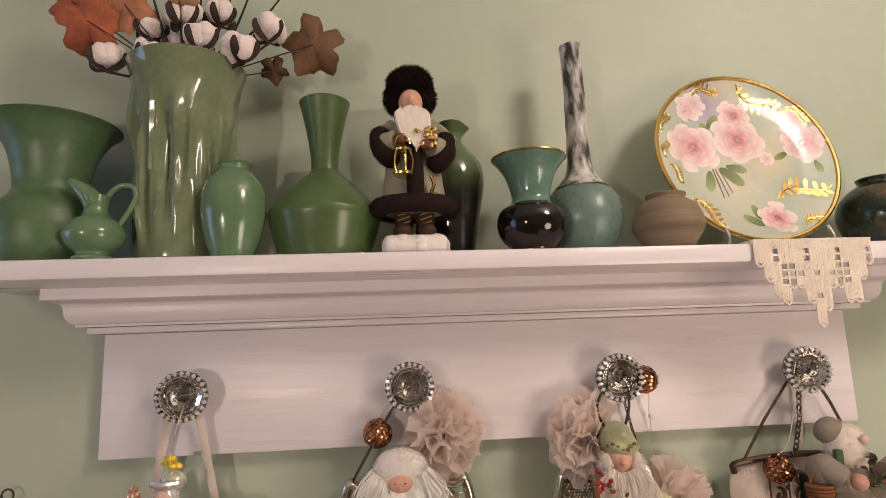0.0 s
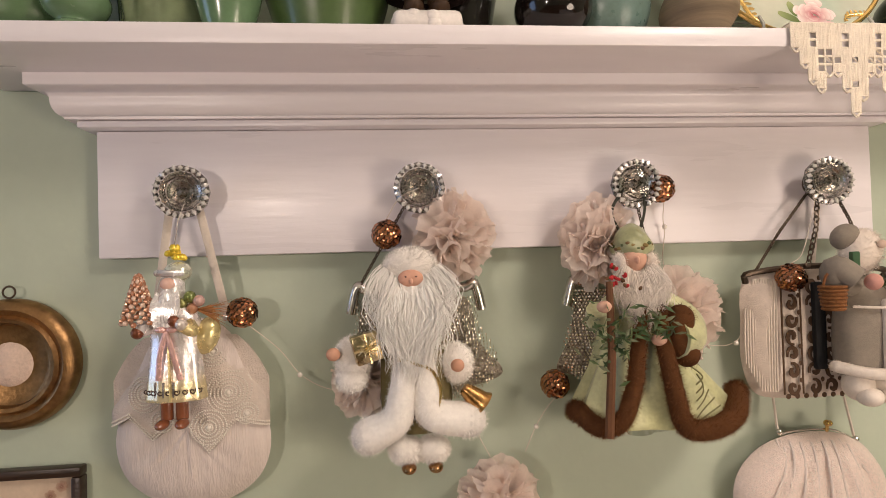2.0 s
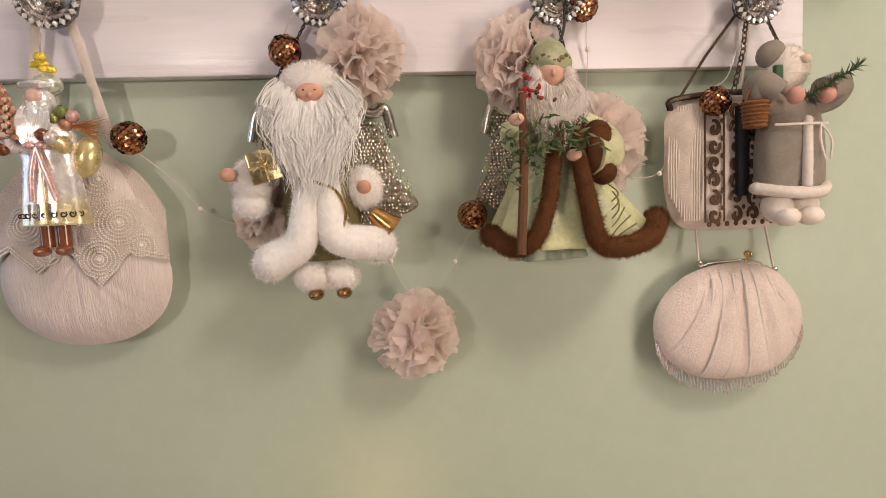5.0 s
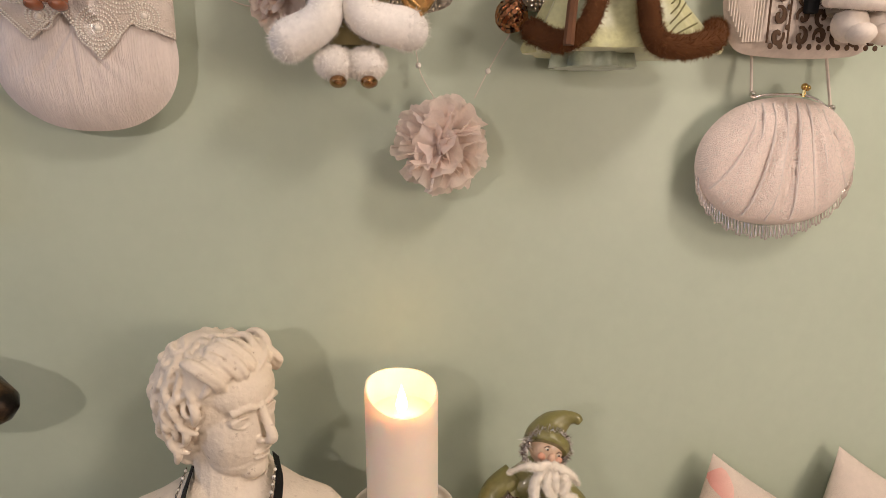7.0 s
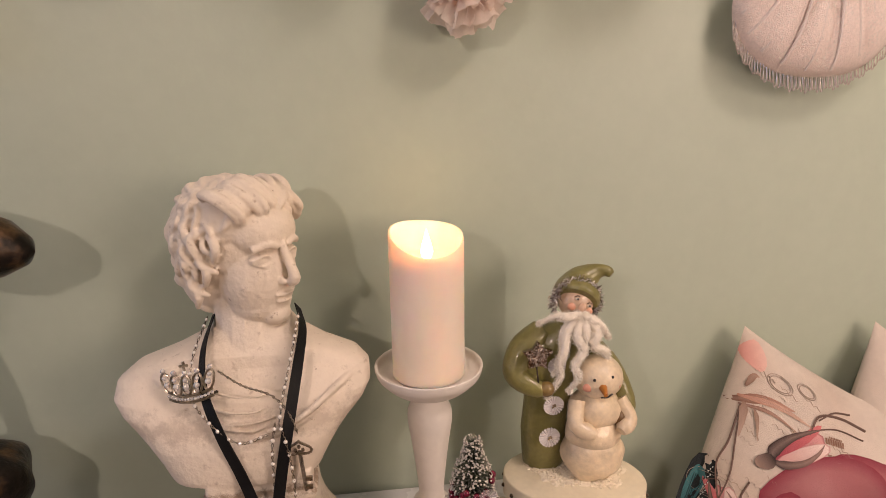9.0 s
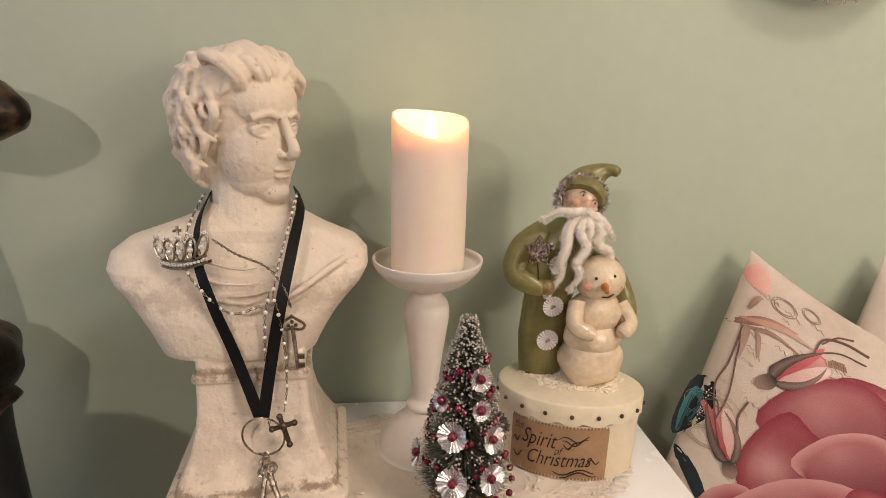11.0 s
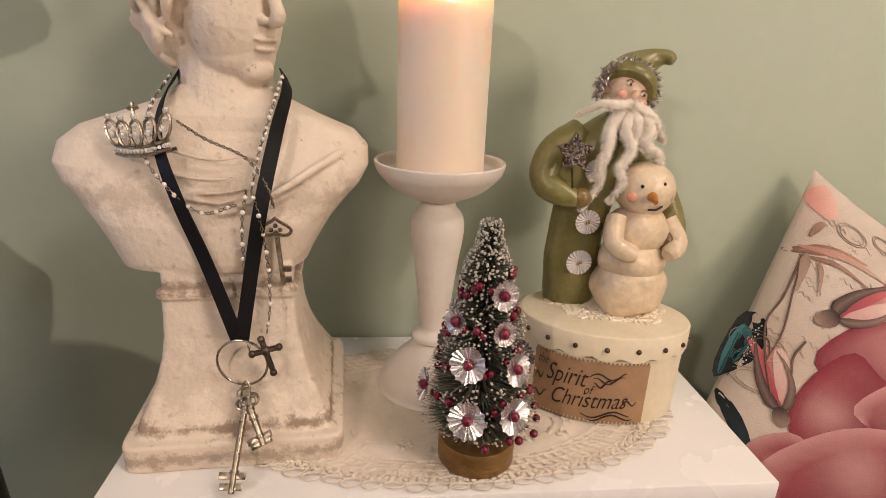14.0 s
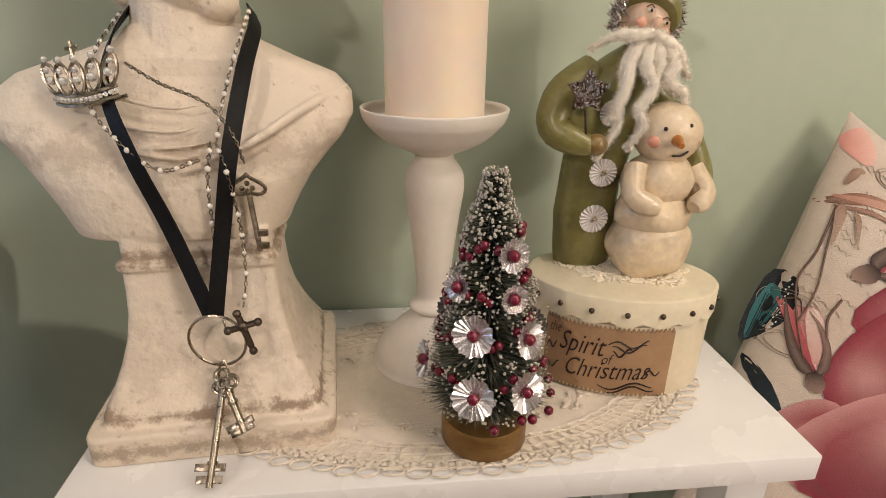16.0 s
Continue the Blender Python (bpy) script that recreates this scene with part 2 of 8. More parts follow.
M_MGREEN = material("matt_green_glaze", (0.078, 0.140, 0.062), 0.38, vary=0.12, scale=25, bump=0.08, bscale=300)
M_PGREEN = material("pale_green_glaze", (0.120, 0.205, 0.108), 0.2, vary=0.08, scale=30, bump=0.05, coat=0.3)
M_CELADON = material("celadon_glaze", (0.165, 0.205, 0.115), 0.12, vary=0.14, scale=22, bump=0.08, bscale=30, coat=0.5)
M_OLIVE = material("olive_matt_glaze", (0.068, 0.115, 0.036), 0.36, vary=0.1, scale=30, bump=0.05, coat=0.2)
M_BLACKG = material("black_glaze", (0.008, 0.005, 0.004), 0.08, vary=0.2, bump=0.02, coat=0.15)
M_TEAL = material("teal_green_glaze", (0.12, 0.22, 0.165), 0.18, vary=0.15, scale=40, coat=0.3, stain=(0.03, 0.06, 0.05), stain_amount=0.35)
M_TEALM = material("mottled_teal_glaze", (0.14, 0.21, 0.18), 0.3, vary=0.15, scale=40, stain=(0.07, 0.13, 0.12), stain_amount=0.6)
M_BARK = material("barklike_white_glaze", (0.55, 0.53, 0.50), 0.45, vary=0.15, scale=90, stain=(0.04, 0.035, 0.03), stain_scale=75, stain_amount=1.0, stain_lo=0.44, bump=1.0, bscale=110, stretch=(1, 1, 0.38))
M_STONE = material("brown_stoneware", (0.21, 0.155, 0.095), 0.7, vary=0.25, scale=12, bump=0.2, stretch=(0.3, 0.3, 6))
M_GOLD = material("gold_gilding", (0.75, 0.50, 0.17), 0.22, metal=1.0, vary=0.1, bump=0.05)
M_DARKV = material("dark_green_drip_glaze", (0.014, 0.024, 0.014), 0.22, vary=0.3, coat=0.1, stain=(0.20, 0.11, 0.03), stain_scale=30, stain_amount=0.3)

vessel("flared_vase", (-0.462, -0.078, SH), [(0.036, 0), (0.046, 0.015), (0.050, 0.038), (0.046, 0.058), (0.036, 0.072), (0.033, 0.081), (0.035, 0.097), (0.041, 0.119), (0.053, 0.139), (0.062, 0.147)], M_MGREEN,
       "matt green vase with round body and wide flared rim", warp=lambda a, z: 1 + 0.008 * math.sin(z * 900) * (0.025 < z < 0.05))

# small jug with spout and handle
jug = thing("bud_jug", (-0.400, -0.112, SH), "small glossy pale green jug with pinched spout", "jug")
g = Geo()
g.lathe(shell([(0.018, 0), (0.019, 0.004), (0.015, 0.008), (0.024, 0.016), (0.0275, 0.027), (0.022, 0.038), (0.012, 0.046), (0.0105, 0.056), (0.0125, 0.064)], 0.002), (-0.400, -0.112, SH), 40)
part("body", g, M_PGREEN, jug)
g = Geo()
pts = smoothline([(-0.4, -0.112, SH + 0.055), (-0.408, -0.112, SH + 0.066), (-0.420, -0.113, SH + 0.077), (-0.426, -0.113, SH + 0.081)], 5)
g.tube(pts, [0.0115, 0.011, 0.0105, 0.010, 0.0095, 0.009, 0.0085, 0.008, 0.007, 0.006, 0.005, 0.0045, 0.004, 0.0035, 0.0028, 0.002], 14)
part("spout", g, M_PGREEN, jug)
g = Geo()
g.tube(smoothline([(-0.392, -0.112, SH + 0.062), (-0.380, -0.112, SH + 0.074), (-0.367, -0.112, SH + 0.073), (-0.364, -0.112, SH + 0.062), (-0.370, -0.112, SH + 0.048), (-0.379, -0.112, SH + 0.034)], 6), 0.0027, 10)
part("handle", g, M_PGREEN, jug)


def folds(a, z):
    """Soft vertical drips modelled into the tall vase."""
    k = max(0.0, min(1.0, (z - 0.015) / 0.04)) * max(0.0, min(1.0, (0.185 - z) / 0.04))
    w = noise.noise(Vector((3.2 * math.cos(a), 3.2 * math.sin(a), z * 9)))
    return 1 + k * (0.15 * w + 0.09 * math.sin(6 * a + 14 * z + 3 * w) + 0.030 * math.sin(17 * a + 14 * w))


vessel("tall_vase", (-0.334, -0.070, SH), [(0.042, 0), (0.044, 0.01), (0.046, 0.06), (0.047, 0.11), (0.050, 0.155), (0.055, 0.194), (0.0605, 0.215)], M_CELADON,
       "tall glossy celadon vase with sculpted drips holding cotton stems", seg=140, warp=folds)
vessel("ovoid_vase", (-0.272, -0.108, SH), [(0.018, 0), (0.021, 0.004), (0.0285, 0.03), (0.031, 0.052), (0.0285, 0.072), (0.019, 0.086), (0.0145, 0.090), (0.0145, 0.094), (0.0165, 0.0965)], M_PGREEN,
       "small glossy pale green ovoid vase", 0.0025)
vessel("angular_vase", (-0.186, -0.080, SH), [(0.044, 0), (0.046, 0.004), (0.056, 0.035), (0.0585, 0.046), (0.055, 0.054), (0.032, 0.080), (0.0165, 0.094), (0.0142, 0.102), (0.0165, 0.125), (0.0225, 0.155), (0.0272, 0.173)], M_OLIVE,
       "matt olive green vase with angular shoulder and narrow neck")
pit = thing("ewer", (-0.048, -0.056, SH), "glossy green and black ewer with ruffled lip", "jug")
g = Geo()
pp = smoothline([(0.022, 0), (0.023, 0.01), (0.030, 0.05), (0.036, 0.085), (0.034, 0.108), (0.022, 0.125), (0.014, 0.136), (0.015, 0.146), (0.022, 0.155)], 5)
cols = [lerp((0.012, 0.010, 0.008), (0.10, 0.15, 0.06), max(0, min(1, (z - 0.07) / 0.05))) for r, z in pp]
g.lathe(pp, (-0.048, -0.056, SH), 48, 0, cols, warp=lambda a, z: 1 + (0.14 * math.sin(3 * a) if z > 0.145 else 0))
part("body", g, M_GLAZE, pit)
g = Geo()
g.tube(smoothline([(-0.066, -0.07, SH + 0.142), (-0.078, -0.09, SH + 0.13), (-0.074, -0.098, SH + 0.10), (-0.066, -0.090, SH + 0.08)], 5), 0.004, 8, 0, (0.02, 0.015, 0.01))
part("handle", g, M_GLAZE, pit)

bv = thing("two_tone_vase", (0.031, -0.098, SH), "glossy black vase with teal flared neck and gold lines", "vase", "vases on the shelf")
g = Geo().lathe(smoothline([(0.0005, 0.003), (0.020, 0.003), (0.022, 0.006), (0.033, 0.016), (0.0375, 0.031), (0.034, 0.045), (0.024, 0.0525)], 6), (0.031, -0.098, SH), 48)
part("body", g, M_BLACKG, bv)
g = Geo().lathe(shell([(0.0235, 0.052), (0.0205, 0.058), (0.0215, 0.068), (0.027, 0.085), (0.036, 0.098), (0.0395, 0.102)], 0.003), (0.031, -0.098, SH), 48)
part("neck", g, M_TEAL, bv)
g = Geo().lathe([(0.0392, 0.1015), (0.0402, 0.1022), (0.0402, 0.1034), (0.039, 0.1040), (0.0375, 0.1034), (0.0375, 0.102)], (0.031, -0.098, SH), 48)
part("gold_rim", g, M_GOLD, bv, "thin gilded rim line")
g = Geo().lathe([(0.019, 0.0), (0.0225, 0.0), (0.0228, 0.003), (0.020, 0.0045)], (0.031, -0.098, SH), 40)
part("gold_foot", g, M_GOLD, bv, "thin gilded foot ring")

bt = thing("bottle_vase", (0.097, -0.068, SH), "teal bottle vase with long bark-textured white neck", "vase", "vases on the shelf")
g = Geo().lathe(smoothline([(0.0005, 0), (0.025, 0), (0.030, 0.006), (0.041, 0.030), (0.0435, 0.048), (0.039, 0.066), (0.028, 0.078), (0.019, 0.085)], 6), (0.097, -0.068, SH), 48)
part("body", g, M_TEALM, bt)
g = Geo().lathe(shell([(0.031, 0.0765), (0.021, 0.086), (0.0145, 0.10), (0.0125, 0.13), (0.0115, 0.19), (0.012, 0.235), (0.0135, 0.249)], 0.002), (0.097, -0.068, SH), 44,
                warp=lambda a, z: 1 + 0.10 * noise.noise(Vector((math.cos(a) * 3, math.sin(a) * 3, z * 60))))
part("neck", g, M_BARK, bt, "bark-textured black and white neck")
vessel("stoneware_bowl", (0.177, -0.102, SH), [(0.022, 0), (0.026, 0.005), (0.0355, 0.022), (0.0365, 0.031), (0.031, 0.046), (0.022, 0.053), (0.0195, 0.0555), (0.021, 0.060)], M_STONE, "small brown stoneware pot with ribbed sides", 0.003,
       warp=lambda a, z: 1 + 0.007 * math.sin(z * 1100))
vessel("drip_vase", (0.455, -0.070, SH), [(0.030, 0), (0.038, 0.012), (0.046, 0.035), (0.044, 0.055), (0.032, 0.070), (0.021, 0.078), (0.022, 0.084)], M_DARKV, "dark green squat vase with amber drips", 0.003)

# ---- decorated plate on a wire stand ----
PC, PR = Vector((0.298, -0.060, SH + 0.1135)), 0.109
tiltm = Matrix.Translation(PC) @ Matrix.Rotation(radians(1), 4, "Z") @ Matrix.Rotation(radians(90 - 13), 4, "X")
M_PLATE = material("plate_glaze", rough=0.12, tint=True, vary=0.05, scale=18, bump=0.02, coat=0.1, spec=0.35)
plate = thing("decorative_plate", (0.292, -0.08, SH + 0.006), "gold-rimmed porcelain plate painted with pink roses", "plate")


def plate_h(r):
    """Height of the plate's upper face over its centre."""
    return 0.0 if r < 0.072 else 0.010 * ((r - 0.072) / 0.035) ** 1.3


def plate_col(x, y):
    n = noise.noise(Vector((x * 16, y * 16, 2.0)))
    c = lerp((0.42, 0.50, 0.40), (0.60, 0.58, 0.46), max(0, min(1, 0.5 + n)))
    k = max(0, 1 - ((x - 0.03) ** 2 + (y + 0.0) ** 2) ** 0.5 / 0.035)
    c = lerp(c, (0.72, 0.60, 0.34), 0.7 * k)
    k = max(0, 1 - ((x + 0.035) ** 2 + (y - 0.074) ** 2) ** 0.5 / 0.045)
    return lerp(c, (0.30, 0.25, 0.42), 0.8 * k)


g = Geo()
rs = [0.0005] + list(np.linspace(0.008, PR, 22))
rows = [[(r * math.cos(a), r * math.sin(a), plate_h(r)) for a in np.linspace(0, 2 * math.pi, 72, endpoint=False)] for r in rs]
cols = [plate_col(x, y) for row in rows for x, y, z in row]
under = [[(r * math.cos(a), r * math.sin(a), plate_h(r) - 0.004) for a in np.linspace(0, 2 * math.pi, 72, endpoint=False)] for r in reversed(rs)]
g.rings(rows + under, 0, cols + [(0.7, 0.7, 0.65)] * (72 * len(rs)))
g.v = [tiltm @ Vector(p) for p in g.v]
part("dish", g, M_PLATE, plate)
g = Geo()
g.tube([(PR * math.cos(a), PR * math.sin(a), plate_h(PR) - 0.001) for a in np.linspace(0, 2 * math.pi, 72, endpoint=False)], 0.0028, 8, closed=True)
g.v = [tiltm @ Vector(p) for p in g.v]
part("gold_rim", g, M_GOLD, plate, "gilded rim")


def petal(g, place, cx, cy, ang, ln, wd, lift, c_in, c_out, edge=None, power=1.2):
    """A painted petal: a rounded lobe laid on a surface; place(x, y, lift) gives the point."""
    n = 14
    ca, sa = math.cos(ang), math.sin(ang)
    verts, cols = [], []
    for ring, t in enumerate((0.0, 0.4, 0.75, 0.90, 1.0)):
        for j in range(n):
            a = 2 * math.pi * j / n
            u = 0.5 * ln + 0.5 * ln * math.cos(a) * t
            w = 0.5 * wd * math.sin(a) * t * (0.75 + 0.35 * u / ln) * (1 + 0.08 * math.sin(3 * a + cx * 900))
            x, y = cx + ca * u - sa * w, cy + sa * u + ca * w
            verts.append(place(x, y, lift))
            k = min(1, max(0, u / ln)) ** power
            c = lerp(c_in, c_out, k)
            if edge and ring >= 4:
                c = edge
            cols.append(c)
    faces = [(r * n + j, r * n + (j + 1) % n, (r + 1) * n + (j + 1) % n, (r + 1) * n + j) for r in range(4) for j in range(n)]
    g.add(verts, faces, 0, cols)


def rose(g, place, cx, cy, r, c_deep, c_mid, c_pale, seed, lift0=0.0003, step=0.00002, edge=None):
    rnd = random.Random(seed)
    k = 0
    for ring, (rad, n, ln) in enumerate(((0.66, 7, 0.46), (0.50, 7, 0.44), (0.34, 6, 0.40), (0.20, 5, 0.34), (0.07, 4, 0.26))):
        for j in range(n):
            a = 2 * math.pi * (j + 0.5 * ring) / n + rnd.uniform(-0.25, 0.25)
            k += 1
            f = ring / 4
            petal(g, place, cx + r * rad * 0.8 * math.cos(a), cy + r * rad * 0.8 * math.sin(a), a, r * ln * rnd.uniform(0.9, 1.15), r * ln * 1.35, lift0 + step * k,
                  lerp(c_mid, c_deep, 0.15 + 0.75 * f), lerp(c_pale, c_mid, min(1.0, 0.9 * f ** 1.6 + 0.15 * rnd.random())), edge=edge or lerp(lerp(c_pale, c_mid, 0.5), c_deep, 0.10 + 0.45 * f))


def on_plate(x, y, lift):
    return tiltm @ Vector((x, y, plate_h(min(PR, math.hypot(x, y))) + lift))


PK = ((0.46, 0.06, 0.10), (0.78, 0.50, 0.48), (0.88, 0.84, 0.79))
for seed, (x, y, r) in enumerate(((-0.058, 0.016, 0.034), (0.000, 0.026, 0.034), (0.080, 0.020, 0.026), (-0.055, 0.068, 0.018), (0.004, 0.060, 0.022), (0.020, -0.078, 0.022), (0.074, 0.048, 0.018), (0.03, 0.0, 0.010), (-0.046, 0.074, 0.016))):
    g = Geo()
    pk = PK if r > 0.019 else tuple(lerp(c, (0.85, 0.76, 0.74), 0.45) for c in PK)
    rose(g, on_plate, x, y, r, *pk, seed)
    part("painted_rose", g, M_PLATE, plate)
g = Geo()
LF = ((0.10, 0.15, 0.04), (0.32, 0.38, 0.16))
for x, y, a, ln in ((-0.032, -0.012, -0.75, 0.034), (-0.024, -0.010, -0.25, 0.026), (-0.045, -0.016, -1.75, 0.028), (-0.034, 0.042, 0.9, 0.024), (-0.034, 0.03, 1.9, 0.022), (-0.030, 0.018, 0.2, 0.02), (-0.036, 0.008, -2.6, 0.024), (0.058, 0.008, 3.6, 0.020), (0.088, -0.004, -1.4, 0.018), (0.002, -0.088, 2.6, 0.026), (0.0, -0.080, 1.8, 0.020)):
    petal(g, on_plate, x, y, a, ln, ln * 0.45, 0.0003, *LF)
tagged(part("painted_leaves", g, M_PLATE, plate, "small painted green leaves"), kind="stuff")
for x0, y0, x1, y1 in ((-0.038, -0.014, -0.030, -0.050), (-0.034, -0.014, -0.024, -0.046), (-0.041, -0.014, -0.036, -0.052)):
    part("painted_stem", Geo().tube([on_plate(x0 + (x1 - x0) * t, y0 + (y1 - y0) * t + 0.002 * math.sin(3 * t), 0.0003) for t in np.linspace(0, 1, 8)], 0.0007, 5, 0, (0.12, 0.06, 0.04), flat=0.4), M_PLATE, plate)


def scroll(cx, cy, ang, size, flip=1):
    """A gilded acanthus scroll with leaflets."""
    g = Geo()
    pts = []
    for t in np.linspace(0, 1, 16):
        x, y = size * (t - 0.5), flip * size * 0.13 * math.sin(1.7 * math.pi * t)
        pts.append((x, y))
    rot = Matrix.Rotation(ang, 2)
    w = [rot @ Vector(p) + Vector((cx, cy)) for p in pts]
    g.tube([on_plate(p.x, p.y, 0.0006) for p in w], [0.0007 + 0.0010 * math.sin(math.pi * i / 15) for i in range(16)], 6, flat=0.4)
    for i in range(1, 15, 2):
        for s in (1, -1):
            petal(g, on_plate, w[i].x, w[i].y, ang + s * (0.6 + 0.05 * i), size * (0.07 + 0.17 * math.sin(math.pi * i / 15)), size * 0.085, 0.0006, (1, 1, 1), (1, 1, 1))
    return part("gold_scroll", g, M_GOLD, plate, "gilded scroll ornament")


for args in ((0.060, -0.044, 0.30, 0.066), (0.036, 0.080, -0.75, 0.062, -1), (0.082, 0.058, -0.6, 0.035), (-0.088, -0.02, -1.0, 0.03), (-0.062, -0.072, -0.8, 0.05), (-0.03, 0.092, 0.3, 0.04), (-0.092, 0.045, 1.2, 0.03), (-0.096, 0.01, 1.4, 0.025), (0.06, -0.083, 0.5, 0.03)):
    scroll(*args)
M_WIRE = material("clear_wire", (0.62, 0.62, 0.58), 0.2, metal=0.6, bump=0)
g = Geo()
for sx in (0.235, 0.352):
    g.tube(smoothline([(sx, -0.110, SH + 0.022), (sx, -0.116, SH + 0.010), (sx, -0.108, SH + 0.0018), (sx, -0.06, SH + 0.0018), (sx, -0.028, SH + 0.005), (sx, -0.030, SH + 0.05)], 5), 0.0016, 8)
g.tube([(0.235, -0.06, SH + 0.0018), (0.352, -0.06, SH + 0.0018)], 0.0016, 8)
g.tube([(0.235, -0.03, SH + 0.05), (0.352, -0.03, SH + 0.05)], 0.0016, 8)
single("plate_stand", g, M_WIRE, "thin clear wire stand holding the painted plate", "stand")

# ---- stems in the tall vase ----
M_TWIG = material("dark_twig", (0.035, 0.02, 0.013), 0.8, vary=0.3, bump=0.5)
M_COTTON = material("cotton_fluff", (0.80, 0.70, 0.68), 1.0, vary=0.06, scale=120, bump=0.8, bscale=260, sheen=0.6)
M_LEAF = material("dry_leaf", rough=0.65, tint=True, vary=0.2, scale=60, bump=0.3, bscale=300)
bunch = thing("cotton_bouquet", (-0.334, -0.070, SH + 0.03), "dried cotton stems with rust-coloured autumn leaves in the vase", "bouquet")


def boll(c, r, tip, seed):
    rnd = random.Random(seed)
    c = Vector(c)
    g = Geo()
    for i in range(5):
        a = 2 * math.pi * i / 5 + rnd.random()
        d = Vector((math.cos(a), math.sin(a) * 0.8, rnd.uniform(-0.5, 0.5))) * r * 0.5
        g.ball(c + d, (r * 0.62, r * 0.6, r * 0.72), None, 14, 10, 0, wob=0.25, wf=90)
    part("cotton_boll", g, M_COTTON, bunch, "white cotton tuft")
    g = Geo()
    for i in range(4):
        a = 2 * math.pi * (i + 0.5) / 4 + rnd.random() * 0.9
        d = Vector((math.cos(a), math.sin(a), 0))
        base = c + Vector((0, 0, -r * 0.95))
        pts = [base, base + d * r * 0.75 + Vector((0, 0, r * 0.25)), base + d * r * 1.14 + Vector((0, 0, r * 0.7)), base + d * r * 1.12 + Vector((0, 0, r * 1.15))]
        g.tube(smoothline(pts, 4), [r * 0.08 + r * 0.17 * math.sin(math.pi * j / 12) for j in range(13)], 6, flat=0.25)
    g.tube(smoothline([c + Vector((0, 0, -r)), Vector(tip)], 4), 0.0014, 6)
    part("husk", g, M_TWIG, bunch, "dark brown husk and stem")


TIP = (-0.334, -0.070, SH + 0.20)
for i, (x, y, z, r) in enumerate(((-0.412, -0.085, 1.888, 0.017), (-0.368, -0.095, 1.888, 0.014), (-0.312, -0.098, 1.905, 0.017), (-0.272, -0.098, 1.892, 0.018), (-0.246, -0.080, 1.925, 0.017), (-0.336, -0.085, 1.938, 0.018), (-0.300, -0.075, 1.945, 0.016), (-0.350, -0.06, 1.915, 0.016), (-0.375, -0.07, 1.93, 0.015))):
    boll((x, y, z), r, (TIP[0] + 0.3 * (x - TIP[0]), TIP[1], TIP[2]), i)


def dry_leaf(c, ang, size, lean, col):
    """A five-lobed autumn leaf, slightly cupped."""
    n = 40
    rot = Matrix.Rotation(lean, 3, "X") @ Matrix.Rotation(ang, 3, "Y")
    g = Geo()
    rim = []
    for j in range(n):
        a = 2 * math.pi * j / n
        q = size * (0.55 + 0.30 * abs(math.cos(2.5 * a)) ** 1.3 + 0.06 * math.sin(11 * a))
        rim.append((q * math.sin(a), q * math.cos(a)))
    rows = []
    for t in (0.02, 0.4, 0.75, 1.0):
        rows.append([Vector(c) + rot @ Vector((x * t, 0.25 * size * (t * t) * math.sin(3 * math.atan2(x, z)) * 0.6 + 0.2 * size * t * t, z * t)) for x, z in rim])
    back = [[p + rot @ Vector((0, 0.0006, 0)) for p in r] for r in reversed(rows)]
    g.rings(rows + back, 0, [lerp(col, (0.05, 0.02, 0.01), 0.25 * (j % 2)) for j in range(8)])
    g.tube([Vector(c), Vector(c) * 0.4 + Vector(TIP) * 0.6], 0.0008, 5, 0, (0.06, 0.03, 0.02))
    part("leaf", g, M_LEAF, bunch, "dry rust-brown leaf")


dry_leaf((-0.432, -0.09, 1.926), -1.2, 0.046, 0.3, (0.40, 0.10, 0.035))
dry_leaf((-0.455, -0.08, 1.955), -2.0, 0.036, 0.4, (0.36, 0.09, 0.03))
dry_leaf((-0.395, -0.09, 1.945), -0.6, 0.036, 0.2, (0.42, 0.17, 0.08))
dry_leaf((-0.200, -0.07, 1.912), 2.4, 0.043, 0.2, (0.15, 0.075, 0.03))
dry_leaf((-0.335, -0.10, 1.945), 0.4, 0.022, 0.4, (0.35, 0.17, 0.07))
dry_leaf((-0.245, -0.06, 1.885), 1.8, 0.020, 0.7, (0.10, 0.05, 0.02))
g = Geo()
for i in range(7):
    x = -0.40 + 0.028 * i
    g.tube(smoothline([TIP, (x * 0.6 - 0.134, -0.075, SH + 0.25), (x, -0.07 - 0.02 * (i % 2), SH + 0.31)], 5), [0.0022 - 0.00012 * j for j in range(11)], 6)
part("twigs", g, M_TWIG, bunch)


# ---- things hanging from the knobs ----
M_DISC = material("bright_mesh_discs", (0.85, 0.78, 0.66), 0.18, metal=1.0, vary=0.25, scale=300, bump=0.05)
M_GLASS = material("pressed_glass", (1, 1, 1), 0.03, trans=1.0, vary=0.0, bump=0.0, ior=1.5)
M_SILVER = material("silvered_metal", (0.72, 0.68, 0.64), 0.2, metal=1.0, vary=0.15, bump=0.1)
M_DARKM = material("dark_oxidised_metal", (0.10, 0.075, 0.055), 0.4, metal=0.9, vary=0.3, bump=0.2)
M_BRONZE = material("bronze_metal", (0.30, 0.17, 0.07), 0.35, metal=0.9, vary=0.3, scale=25, bump=0.25, stain=(0.05, 0.03, 0.02), stain_amount=0.6)
M_COPPER = material("copper_sequins", (0.46, 0.20, 0.10), 0.18, metal=1.0, vary=0.35, scale=120, bump=0.1)
M_TULLE = material("blush_tulle", (0.90, 0.80, 0.735), 0.9, vary=0.05, scale=70, bump=0.4, bscale=1200, spec=0.05, thin=0.6)
M_FUR = material("long_pile", rough=0.9, tint=True, vary=0.06, scale=200, bump=0.0, spec=0.15, thin=0.05)
